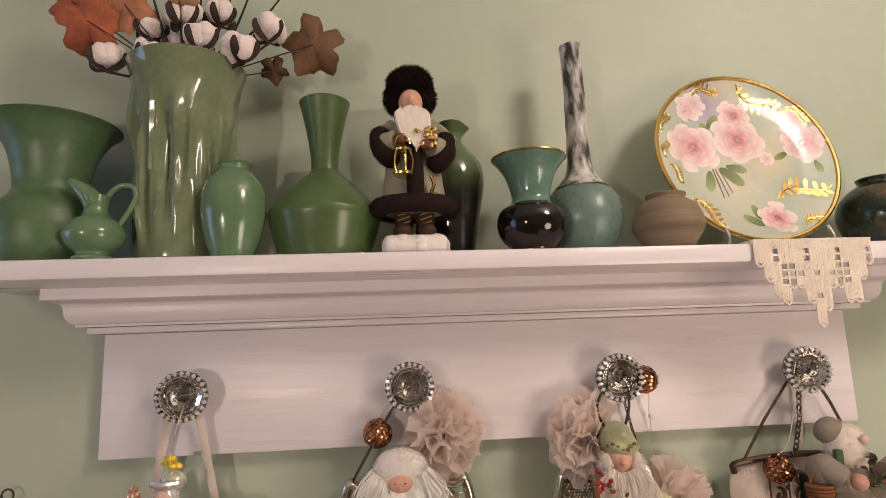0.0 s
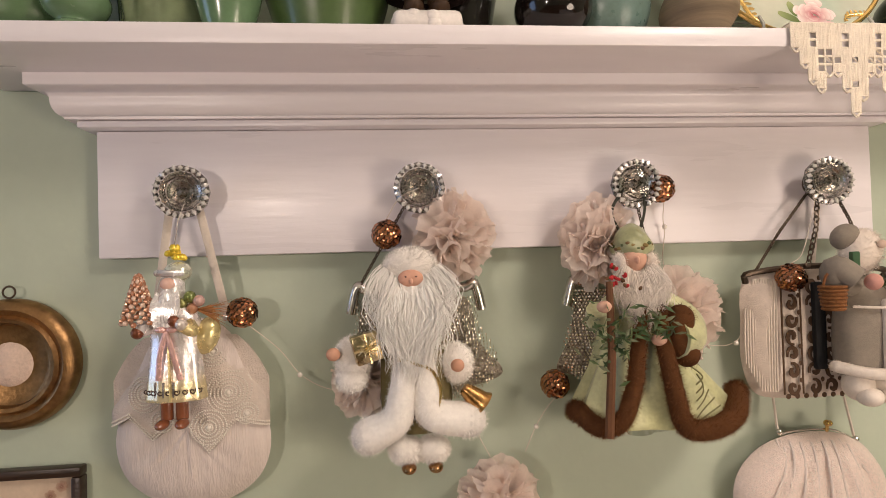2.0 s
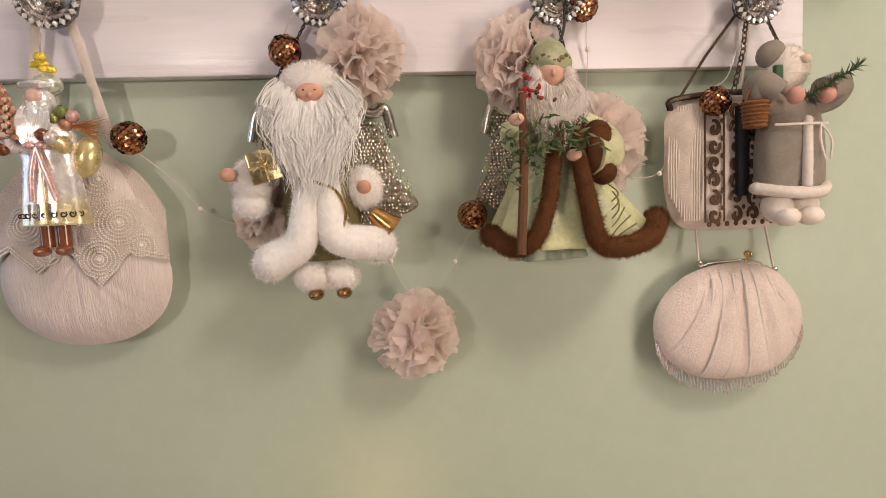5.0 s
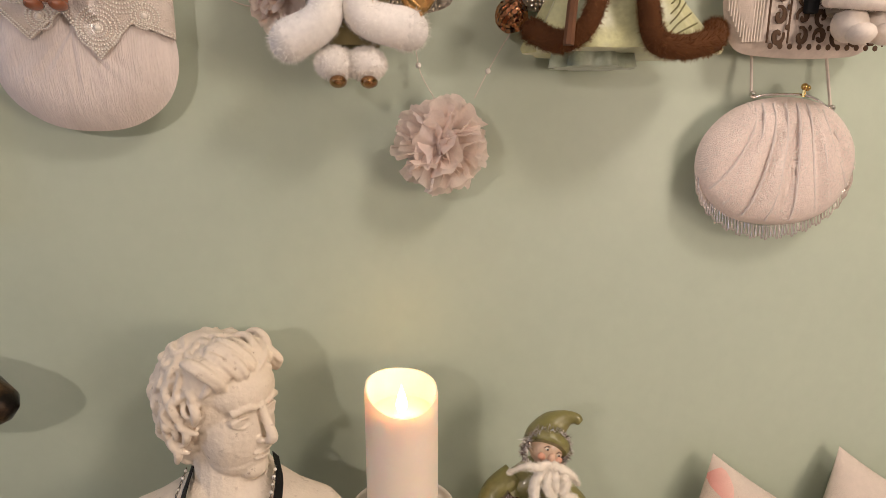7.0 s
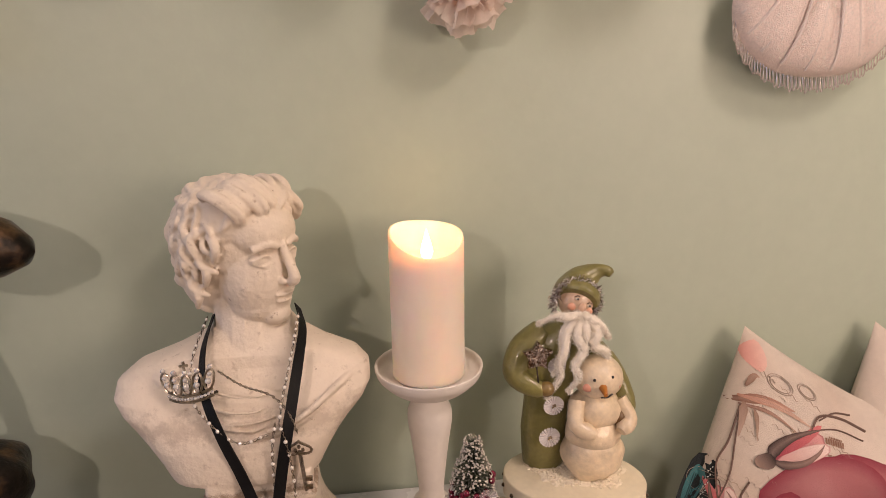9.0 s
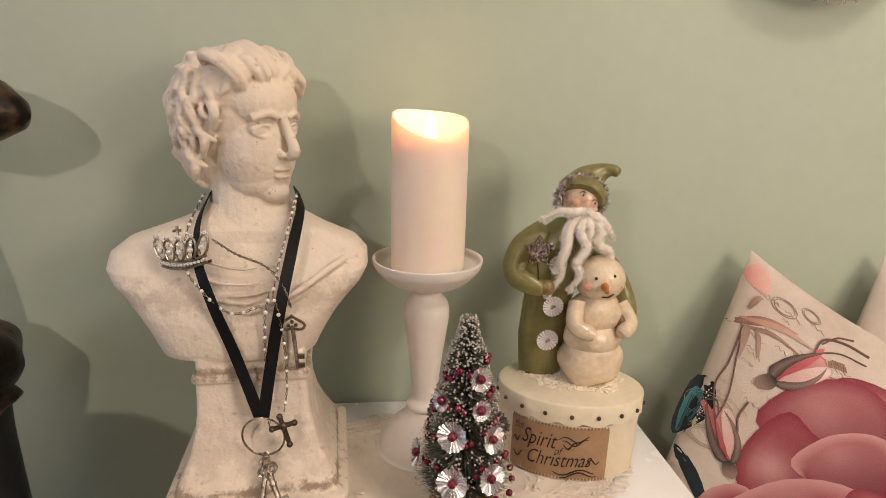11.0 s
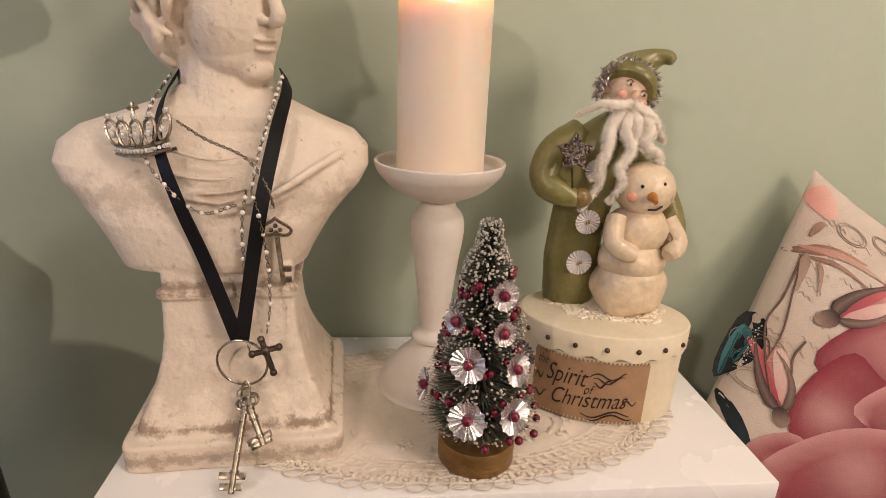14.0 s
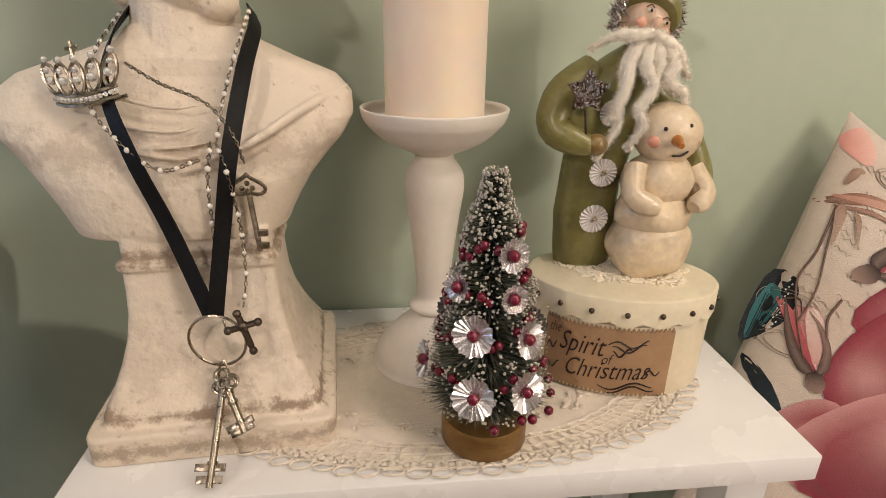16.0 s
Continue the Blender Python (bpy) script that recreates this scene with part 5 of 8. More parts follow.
for s in (-1, 1):
    g.tube(smoothline([(cx + 0.012, cy - 0.028, 1.394), (cx + 0.016 + 0.006 * s, cy - 0.03, 1.378), (cx + 0.020 + 0.003 * s, cy - 0.028, 1.358)], 4), 0.0012, 5, 0, IV)
    g.ball((cx - 0.004 + s * 0.015, cy - 0.006, 1.312), (0.016, 0.015, 0.017), None, 14, 9, 1, IV, 0.05)
    g.ball((cx - 0.004 + s * 0.013, cy - 0.018, 1.302), (0.013, 0.013, 0.010), None, 12, 8, 1, IV)
for k in range(160):
    t = random.random()
    p = Vector((cx - 0.018, cy - 0.036, 1.415)).lerp(Vector((cx + 0.042, cy - 0.040, 1.447)), t)
    d = Vector((0.6 + random.gauss(0, 0.6), random.gauss(-0.2, 0.5), 0.4 + random.gauss(0, 0.7)))
    g.strand(p, d, 0.010, 0.0012, 0, (0.035, 0.055, 0.02), (0.07, 0.10, 0.035), 0.1)
g.lathe(smoothline([(0.009, 1.392), (0.011, 1.40), (0.0118, 1.415), (0.0115, 1.418)], 4), (cx - 0.053, cy - 0.018, 0), 24, 0, (0.15, 0.060, 0.020), warp=lambda a, z: 1 + 0.05 * math.sin(12 * a + (z * 1500)))
for k in range(7):
    g.tube([(cx - 0.053 + (0.0098 + 0.0004 * k) * math.cos(b) * (1 + 0.04 * math.sin(10 * b + 3.14 * k)), cy - 0.018 + (0.0098 + 0.0004 * k) * math.sin(b) * (1 + 0.04 * math.sin(10 * b + 3.14 * k)), 1.394 + 0.0038 * k) for b in np.linspace(0, 2 * math.pi, 40, endpoint=False)], 0.0014, 5, 0, (0.22, 0.09, 0.03), closed=True)
g.tube(smoothline([(cx - 0.064, cy - 0.018, 1.417), (cx - 0.060, cy - 0.02, 1.430), (cx - 0.044, cy - 0.018, 1.430), (cx - 0.042, cy - 0.018, 1.417)], 4), 0.0014, 6, 0, (0.20, 0.08, 0.03))
g.box((cx - 0.036, cy - 0.026, 1.436), (cx - 0.028, cy - 0.020, 1.452), 0.001, 0, (0.05, 0.10, 0.05), pose(0, 0, 0))
single("grey_santa_doll", g, [M_CLOTH, M_TINT, M_FUR], "grey felt Santa doll with pine sprig and basket", "doll", "Santa dolls on the knobs")

# ---- shell-shaped beaded purse below the bag ----
sp = thing("shell_purse", (0.334, -0.024, 1.10), "scallop-shell shaped sparkling ivory purse with bead fringe", "purse", "evening purses on the wall")
M_SPARK = material("glitter_ivory_beads", (0.78, 0.65, 0.58), 0.35, metal=0.05, vary=0.08, scale=350, fine=900, bump=0.8, bscale=900, coat=0.2)
OUT5 = loop([(0.334, 1.249), (0.282, 1.238), (0.250, 1.210), (0.242, 1.178), (0.255, 1.146), (0.29, 1.122), (0.338, 1.114), (0.385, 1.120), (0.414, 1.145), (0.425, 1.180), (0.416, 1.212), (0.386, 1.240)], 7)


def ribs(x, z, t):
    a = math.atan2(x - 0.338, z - 1.29)
    return (0.0055 * (1 - abs(math.sin(a * 12)) ** 0.6) - 0.0030) * (1 - t ** 6)


g = Geo()
puff(g, OUT5, -0.024, 0.022, 0.018, steps=20, relief=ribs)
part("body", g, M_SPARK, sp)


def shell_y(x, z):
    t = min(1, math.hypot((x - 0.334) / 0.091, (z - 1.181) / 0.067))
    return -0.024 - 0.022 * math.sqrt(max(0, 1 - t ** 3)) - 0.002


for k in range(10):
    a = math.pi * (1.04 + 0.92 * k / 9)
    xe, ze = 0.334 + 0.089 * math.cos(a), 1.181 + 0.064 * math.sin(a)
    xs = 0.334 + 0.040 * math.cos(a)
    g = Geo().tube([(xs + (xe - xs) * t - 0.010 * math.sin(math.pi * t) * math.cos(a), shell_y(xs + (xe - xs) * t, 1.244 + (ze - 1.244) * t), 1.244 + (ze - 1.244) * t) for t in np.linspace(0.02, 0.98, 14)], 0.0016, 6, flat=0.7)
    part("rib", g, M_IVORY, sp)
g = Geo()
rnd = random.Random(9)
for k in range(1100):
    a, r = rnd.uniform(0, 6.283), math.sqrt(rnd.random()) * 0.96
    x, z = 0.334 + 0.088 * r * math.cos(a), 1.181 + 0.065 * r * math.sin(a)
    g.ball((x, shell_y(x, z) - 0.0008, z), (0.0007, 0.0004, 0.0007), Matrix.Rotation(rnd.uniform(-0.7, 0.7), 3, "X") @ Matrix.Rotation(rnd.uniform(-0.7, 0.7), 3, "Z"), 5, 3)
tagged(part("sparkle_beads", g, M_PEARL, sp, "scattered glittering beads"), kind="stuff")
g = Geo()
for k in range(58):
    a = math.pi * (1.06 + 0.90 * k / 57)
    x, z = 0.334 + 0.091 * math.cos(a), 1.181 + 0.067 * math.sin(a)
    ln = 0.014 + 0.002 * math.sin(k * 1.7)
    g.tube(smoothline([(x - 0.0012, -0.026, z), (x - 0.0016, -0.028, z - ln * 0.7), (x, -0.028, z - ln), (x + 0.0016, -0.028, z - ln * 0.7), (x + 0.0012, -0.026, z)], 3), 0.0007, 4)
tagged(part("bead_fringe", g, material("bead_fringe", (0.62, 0.54, 0.48), 0.15, metal=0.4, vary=0.3, scale=400, bump=0.3), sp, "looped glass bead fringe"), kind="stuff")
g = Geo()
g.tube(smoothline([(0.298, -0.026, 1.2475), (0.316, -0.026, 1.251), (0.36, -0.026, 1.2505), (0.39, -0.026, 1.237)], 5), 0.0012, 8)
for x, z in ((0.298, 1.251), (0.391, 1.238)):
    g.ball((x, -0.026, z), 0.0035, None, 8, 6)
part("frame", g, M_SILVER, sp, "thin silvered frame")
g = Geo().ball((0.353, -0.030, 1.259), 0.0036, None, 10, 7)
g.tube([(0.354, -0.028, 1.249), (0.354, -0.029, 1.257)], 0.0018, 6)
g.ball((0.358, -0.028, 1.258), 0.0032, None, 10, 7)
part("clasp", g, M_GOLD, sp, "brass ball clasp")
for a, b in (((0.298, -0.024, 1.250), (0.300, -0.012, 1.31)), ((0.391, -0.024, 1.238), (0.384, -0.012, 1.31))):
    g = Geo().tube([a, lerp(a, b, 0.5), b], 0.0016, 6)
    part("strap", g, M_CORD, sp)
g = Geo().tube([(0.345, -0.03, 1.44), (0.352, -0.03, 1.49), (0.354, -0.032, 1.522)], 0.0022, 6, flat=0.3)
part("strap", g, M_CORD, sp)

# ---- crocheted lace over the shelf's edge ----
lace = thing("crochet_doily", (0.306, -0.12, 1.578), "cream filet crochet lace hanging over the shelf edge", "doily")
g = Geo()
NC, CW = 15, 0.0083
drops = [3, 5, 7, 8, 6, 6, 8, 11, 9, 6, 6, 8, 8, 5, 3]
rnd = random.Random(5)
xz = lambda i, j: (0.2435 + CW * i, SH + 0.002 - 0.0076 * j)
for i in range(NC):
    for j in range(drops[i]):
        x, z = xz(i, j)
        y = -0.1415 - 0.0007 * math.sin(i * 0.9 + j * 0.3)
        y2 = y - 0.0004
        g.tube([(x, y, z), (x + CW, y, z)], 0.0013, 5, flat=0.6)
        g.tube([(x, y, z), (x, y, z - 0.0076)], 0.0013, 5, flat=0.6)
        g.tube([(x + CW, y, z), (x + CW, y, z - 0.0076)], 0.0013, 5, flat=0.6)
        if j == drops[i] - 1:
            g.tube(smoothline([(x, y, z - 0.0076), (x + CW / 2, y, z - 0.0115), (x + CW, y, z - 0.0076)], 4), 0.0013, 5)
        if not ((3 <= j <= 5 and i in (3, 4, 10, 11)) or (j == 4 and 5 <= i <= 9 and i % 2) or (j in (1, 2) and i % 4 == 2) or (j == 7 and i == 7)):
            for k in range(3):
                g.tube([(x + CW * (k + 0.6) / 3.3, y2, z), (x + CW * (k + 0.6) / 3.3, y2, z - 0.0076)], 0.00145, 5, flat=0.5)
        elif rnd.random() < 0.3:
            g.tube([(x, y2, z), (x + CW, y2, z - 0.0076)], 0.0008, 4)
part("hanging_lace", g, M_LACE, lace)
g = Geo()
for i in range(26):
    x = 0.243 + 0.126 * i / 25
    g.tube(smoothline([(x, -0.1415, SH + 0.002), (x, -0.136, SH + 0.0025), (x, -0.08, SH + 0.0012), (x, -0.03, SH + 0.0012)], 4), 0.0013, 5, flat=0.5)
for k in range(12):
    y = -0.137 + 0.009 * k
    g.tube([(0.242, y, SH + 0.0016), (0.306, y, SH + 0.0022), (0.370, y, SH + 0.0016)], 0.0012, 5, flat=0.5)
part("top_lace", g, M_LACE, lace)

# ---- Santa figurine on the shelf (one plain form) ----
g = Geo()
cx, cy = -0.093, -0.104
BK, CT = (0.022, 0.012, 0.010), (0.30, 0.27, 0.19)
g.box((cx - 0.032, cy - 0.024, SH), (cx + 0.032, cy + 0.024, SH + 0.019), 0.007, 1, (0.75, 0.70, 0.66), None, 3)
for k in range(20):
    a = k * 0.7
    g.ball((cx + 0.027 * math.cos(a), cy + 0.019 * math.sin(a), SH + 0.010 + 0.006 * math.sin(k * 3.1)), (0.009, 0.008, 0.007), None, 9, 6, 1, (0.75, 0.70, 0.66))
for s in (-1, 1):
    g.tube([(cx + s * 0.011, cy, SH + 0.018), (cx + s * 0.011, cy, SH + 0.045)], 0.0095, 12, 1, (0.05, 0.026, 0.012))
    g.ball((cx + s * 0.012, cy - 0.010, SH + 0.024), (0.010, 0.015, 0.0075), None, 12, 8, 1, (0.05, 0.026, 0.012))
    for k in range(3):
        g.tube([(cx + s * 0.011 - 0.006, cy - 0.0105, SH + 0.030 + 0.005 * k), (cx + s * 0.011 + 0.006, cy - 0.0105, SH + 0.034 + 0.005 * k)], 0.0007, 4, 1, (0.35, 0.25, 0.12))
g.lathe(smoothline([(0.033, SH + 0.043), (0.034, SH + 0.05), (0.030, SH + 0.08), (0.027, SH + 0.11), (0.026, SH + 0.128), (0.016, SH + 0.142), (0.008, SH + 0.147)], 4), (cx, cy, 0), 28, 1, CT, sx=1.0, sy=0.75)
furry(g, [(cx + 0.037 * math.cos(a), cy + 0.029 * math.sin(a), SH + 0.049) for a in np.linspace(0, 2 * math.pi, 13)], 0.0095, 1300, 0.005, BK, 0)
furry(g, [(cx + 0.001, cy - 0.020, SH + 0.128), (cx + 0.001, cy - 0.023, SH + 0.09), (cx + 0.001, cy - 0.027, SH + 0.052)], 0.0085, 700, 0.004, BK, 0)
for s, z in ((-1, 0), (1, -0.006)):
    g.tube(smoothline([(cx + s * 0.018, cy, SH + 0.136), (cx + s * 0.033, cy - 0.006, SH + 0.120), (cx + s * 0.032, cy - 0.018, SH + 0.112 + z), (cx + s * 0.018, cy - 0.028, SH + 0.112 + z)], 5), 0.0105, 12, 1, CT)
    furry(g, [(cx + s * 0.033, cy - 0.014, SH + 0.121 + z), (cx + s * 0.031, cy - 0.022, SH + 0.106 + z), (cx + s * 0.024, cy - 0.020, SH + 0.098 + z)], 0.011, 500, 0.005, BK, 0)
    g.ball((cx + s * 0.013, cy - 0.031, SH + 0.113 + z), (0.0075, 0.006, 0.006), None, 10, 7, 1, (0.14, 0.05, 0.03))
g.ball((cx - 0.001, cy - 0.010, SH + 0.159), (0.0125, 0.0135, 0.0145), None, 16, 10, 1, (0.62, 0.34, 0.25))
g.ball((cx - 0.001, cy - 0.0262, SH + 0.157), (0.0028, 0.003, 0.0042), None, 8, 6, 1, (0.66, 0.36, 0.27))
for k in range(60):
    a = random.uniform(-1, 1)
    x0 = cx - 0.001 + 0.013 * a
    g.tube(smoothline([(x0, cy - 0.017 - 0.008 * (1 - abs(a)), SH + 0.151 - 0.004 * random.random()), (x0 + 0.003 * a, cy - 0.029, SH + 0.138), (cx + 0.013 * a + 0.002, cy - 0.032, SH + 0.122 - 0.010 * random.random()), (cx + 0.006 * a + 0.003, cy - 0.033, SH + 0.120 - 0.02 * (1 - abs(a)) * random.random() - 0.004)], 3), [0.0014, 0.002, 0.0024, 0.0026, 0.0026, 0.0024, 0.002, 0.0016, 0.001, 0.0004], 6, 1, (0.74, 0.66, 0.58))
g.ball((cx - 0.001, cy, SH + 0.186), (0.022, 0.019, 0.014), None, 18, 12, 0, BK)
fuzz(g, (cx - 0.001, cy, SH + 0.186), (0.022, 0.019, 0.014), 2000, 0.008, BK, droop=0.1, wd=0.0008)
g.ball((cx - 0.001, cy + 0.008, SH + 0.172), (0.0270, 0.016, 0.0235), None, 20, 14, 0, BK)
fuzz(g, (cx - 0.001, cy + 0.008, SH + 0.172), (0.0270, 0.016, 0.0235), 2400, 0.007, BK, droop=0.1, wd=0.0007)
lx, ly, lz = cx - 0.011, cy - 0.036, SH + 0.100
for z, r in ((0.0, 0.0085), (-0.024, 0.010)):
    g.lathe([(0.001, z - 0.002), (r, z - 0.002), (r * 1.05, z), (r * 0.6, z + 0.003), (0.001, z + 0.004)], (lx, ly, lz), 16, 2, (0.72, 0.50, 0.16))
for k in range(5):
    a = 2 * math.pi * k / 5
    g.tube(smoothline([(lx + 0.007 * math.cos(a), ly + 0.007 * math.sin(a), lz), (lx + 0.010 * math.cos(a), ly + 0.010 * math.sin(a), lz - 0.012), (lx + 0.008 * math.cos(a), ly + 0.008 * math.sin(a), lz - 0.024)], 4), 0.0009, 5, 2, (0.72, 0.50, 0.16))
g.tube([(lx + 0.007 * math.cos(a), ly, lz + 0.006 + 0.009 * math.sin(a)) for a in np.linspace(0, math.pi, 9)], 0.0008, 5, 2, (0.72, 0.50, 0.16))
for k in range(14):
    g.ball((cx + 0.016 + random.gauss(0, 0.006), cy - 0.036, SH + 0.117 + random.gauss(0, 0.006)), (0.0035, 0.002, 0.0025), Matrix.Rotation(k, 3, "Y"), 7, 5, 2, (0.60, 0.42, 0.15))
g.tube(smoothline([(cx + 0.016, cy - 0.03, SH + 0.075), (cx + 0.019, cy - 0.031, SH + 0.066), (cx + 0.016, cy - 0.031, SH + 0.058), (cx + 0.021, cy - 0.031, SH + 0.057)], 4), 0.0017, 6, 2, (0.7, 0.48, 0.15))
g.tube(smoothline([(cx - 0.001, cy, SH + 0.197), (cx - 0.001, cy, SH + 0.206)], 3), 0.0008, 5, 2, (0.5, 0.35, 0.1))
single("santa_figurine", g, [M_FUR, M_TINT, M_TMETAL], "Santa figurine with dark fur hat and lantern on snow", "figurine")

# ---- plaque and picture on the wall ----
of = thing("wall_plaque", (-0.517, -0.012, 1.296), "round bronze moulded frame with cream relief plaque", "wall plaque")
c = Vector((-0.521, -0.004, 1.3625))
m = Matrix.Translation(c) @ Matrix.Rotation(radians(90), 4, "X")


def facing(prof, seg=56):
    g = Geo().lathe(prof, (0, 0, 0), seg)
    g.v = [m @ Vector(p) for p in g.v]
    return g


part("moulding", facing([(0.036, 0.0), (0.0665, 0.0), (0.0668, 0.007), (0.063, 0.014), (0.056, 0.017), (0.050, 0.013), (0.047, 0.017), (0.043, 0.016), (0.041, 0.010), (0.036, 0.008)]), M_BRONZE, of)
part("mat_ring", facing([(0.0005, 0.001), (0.0385, 0.001), (0.0385, 0.006), (0.030, 0.005), (0.0005, 0.005)]), material("black_mount", (0.01, 0.009, 0.009), 0.7), of, "black inner mount")
part("plaque", facing([(0.0005, 0.0055), (0.0225, 0.0055), (0.0225, 0.008), (0.019, 0.0105), (0.0005, 0.0125)]), material("cream_plaque", (0.62, 0.47, 0.38), 0.6, vary=0.12, scale=60, bump=1.0, bscale=110), of, "cream relief plaque")
g = Geo().tube([(c.x + 0.006 * math.cos(a), c.y - 0.008, c.z + 0.0735 + 0.006 * math.sin(a)) for a in np.linspace(0, 2 * math.pi, 16, endpoint=False)], 0.0011, 6, closed=True)
part("hanging_ring", g, M_DARKM, of)
sf = thing("square_frame", (-0.52, -0.008, 1.13), "dark wooden picture frame with a floral print", "picture frame")
M_DKW = material("dark_wood", (0.035, 0.018, 0.010), 0.4, vary=0.3, scale=20, bump=0.15, stretch=(0.3, 1, 3))
x0, x1, z0, z1 = -0.585, -0.453, 1.13, 1.2555
for a, b in (((x0, z1 - 0.010), (x1, z1)), ((x0, z0), (x1, z0 + 0.010)), ((x0, z0 + 0.0102), (x0 + 0.010, z1 - 0.0102)), ((x1 - 0.010, z0 + 0.0102), (x1, z1 - 0.0102))):
    part("frame_rail", Geo().box((a[0], -0.016, a[1]), (b[0], -0.002, b[1]), 0.002), M_DKW, sf)
part("print", Geo().box((x0 + 0.0102, -0.008, z0 + 0.0102), (x1 - 0.0102, -0.003, z1 - 0.0102), 0), material("aged_paper", (0.58, 0.45, 0.33), 0.8, vary=0.08, stain=(0.25, 0.12, 0.08), stain_amount=0.4), sf)
g = Geo()
for k in range(5):
    rose(g, lambda x, y, l: Vector((x, -0.0085 - l, y)), -0.475 - 0.011 * (k % 2), 1.235 - 0.009 * k, 0.006, (0.2, 0.09, 0.06), (0.35, 0.2, 0.14), (0.5, 0.36, 0.26), 40 + k, 0.0002, 0.00004)
tagged(part("print_flowers", g, M_TINT, sf, "small brown printed flowers"), kind="stuff")


# ---- side table ----
TZ = 0.655
tab = thing("side_table", (-0.066, -0.12, 0), "small white laminate side table against the green wall", "table")
part("tabletop", Geo().box((-0.300, -0.2285, TZ - 0.020), (0.168, -0.004, TZ), 0.0015), M_TABLE, tab)
for x in (-0.290, 0.118):
    for y in (-0.215, -0.044):
        part("leg", Geo().box((x, y, 0), (x + 0.03, y + 0.03, TZ - 0.0205), 0.002), M_TABLE, tab)
part("lower_shelf", Geo().box((-0.288, -0.21, 0.22), (0.146, -0.012, 0.238), 0.0015), M_TABLE, tab)

# ---- round lace doily on the table ----
doily = thing("table_doily", (-0.060, -0.128, TZ), "cream embroidered linen doily with crocheted lace border", "doily")
DC, DA, DB = (-0.062, -0.130), 0.190, 0.0965
M_LINEN = material("cream_linen", (0.80, 0.71, 0.59), 0.9, vary=0.06, scale=30, bump=0.7, bscale=1100)


def on_doily(r, a, z=0.0):
    n = 0.0006 * (1 + noise.noise(Vector((r * 9, a * 3, 1.0))))
    return (DC[0] + DA * r * math.cos(a), max(DC[1] + DB * r * math.sin(a), -0.2275), TZ + 0.0012 + n + z)


g = Geo()
ar = np.linspace(0, 2 * math.pi, 96, endpoint=False)
g.rings([[on_doily(r, a) for a in ar] for r in (0.01, 0.2, 0.4, 0.55, 0.70)] + [[on_doily(r, a, -0.0006) for a in ar] for r in (0.71, 0.91)] + [[on_doily(r, a, -0.0011) for a in ar] for r in (0.91, 0.01)])
part("linen_centre", g, M_LINEN, doily)
g = Geo()
for r, th in ((0.70, 0.0013), (0.735, 0.0009), (0.80, 0.0009), (0.865, 0.0011), (0.93, 0.0010)):
    g.tube([on_doily(r + 0.004 * math.sin(48 * a), a) for a in np.linspace(0, 2 * math.pi, 240, endpoint=False)], th, 5, closed=True, flat=0.6)
for k in range(220):
    a = 2 * math.pi * k / 220
    s = 0.02 if k % 2 else -0.02
    g.tube([on_doily(0.735, a), on_doily(0.80, a + s), on_doily(0.865, a)], 0.0007, 4, flat=0.6)
    if k % 4 < 2:
        g.tube([on_doily(0.70, a), on_doily(0.735, a)], 0.0012, 4, flat=0.6)
for k in range(76):
    a = 2 * math.pi * k / 76
    pts = [on_doily(0.93 + 0.034 * (1 + math.cos(q)) * (1.2 if k % 3 else 0.9), a + 0.036 * math.sin(q), 0.0008) for q in np.linspace(0, 2 * math.pi, 12, endpoint=False)]
    g.tube(pts, 0.0009, 5, closed=True, flat=0.6)
    g.tube([on_doily(0.865, a), on_doily(0.93, a)], 0.0012, 4, flat=0.6)
    for q in range(5):
        aa = a + 0.03 * math.cos(q * 1.256)
        g.ball(on_doily(0.895 + 0.018 * math.sin(q * 1.256), aa, 0.0006), (0.0022, 0.0022, 0.0008), None, 6, 4)
tagged(part("lace_border", g, M_LINEN, doily, "crocheted looped lace border"), kind="stuff")
g = Geo()
for k in range(26):
    a = 2 * math.pi * k / 26
    for j in range(5):
        b = a + 0.05 * math.cos(j * 1.256)
        r = 0.54 + 0.04 * math.sin(j * 1.256) + 0.05 * (k % 2)
        p = Vector(on_doily(r, b, 0.0008))
        g.ball(p, (0.0030, 0.0018, 0.0009), Matrix.Rotation(b * 3 + j, 3, "Z"), 7, 4)
tagged(part("embroidery", g, M_LINEN, doily, "raised white flower embroidery"), kind="stuff")

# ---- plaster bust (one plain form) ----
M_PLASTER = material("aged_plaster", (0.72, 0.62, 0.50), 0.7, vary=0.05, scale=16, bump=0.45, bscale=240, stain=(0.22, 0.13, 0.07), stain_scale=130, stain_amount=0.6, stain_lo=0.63)


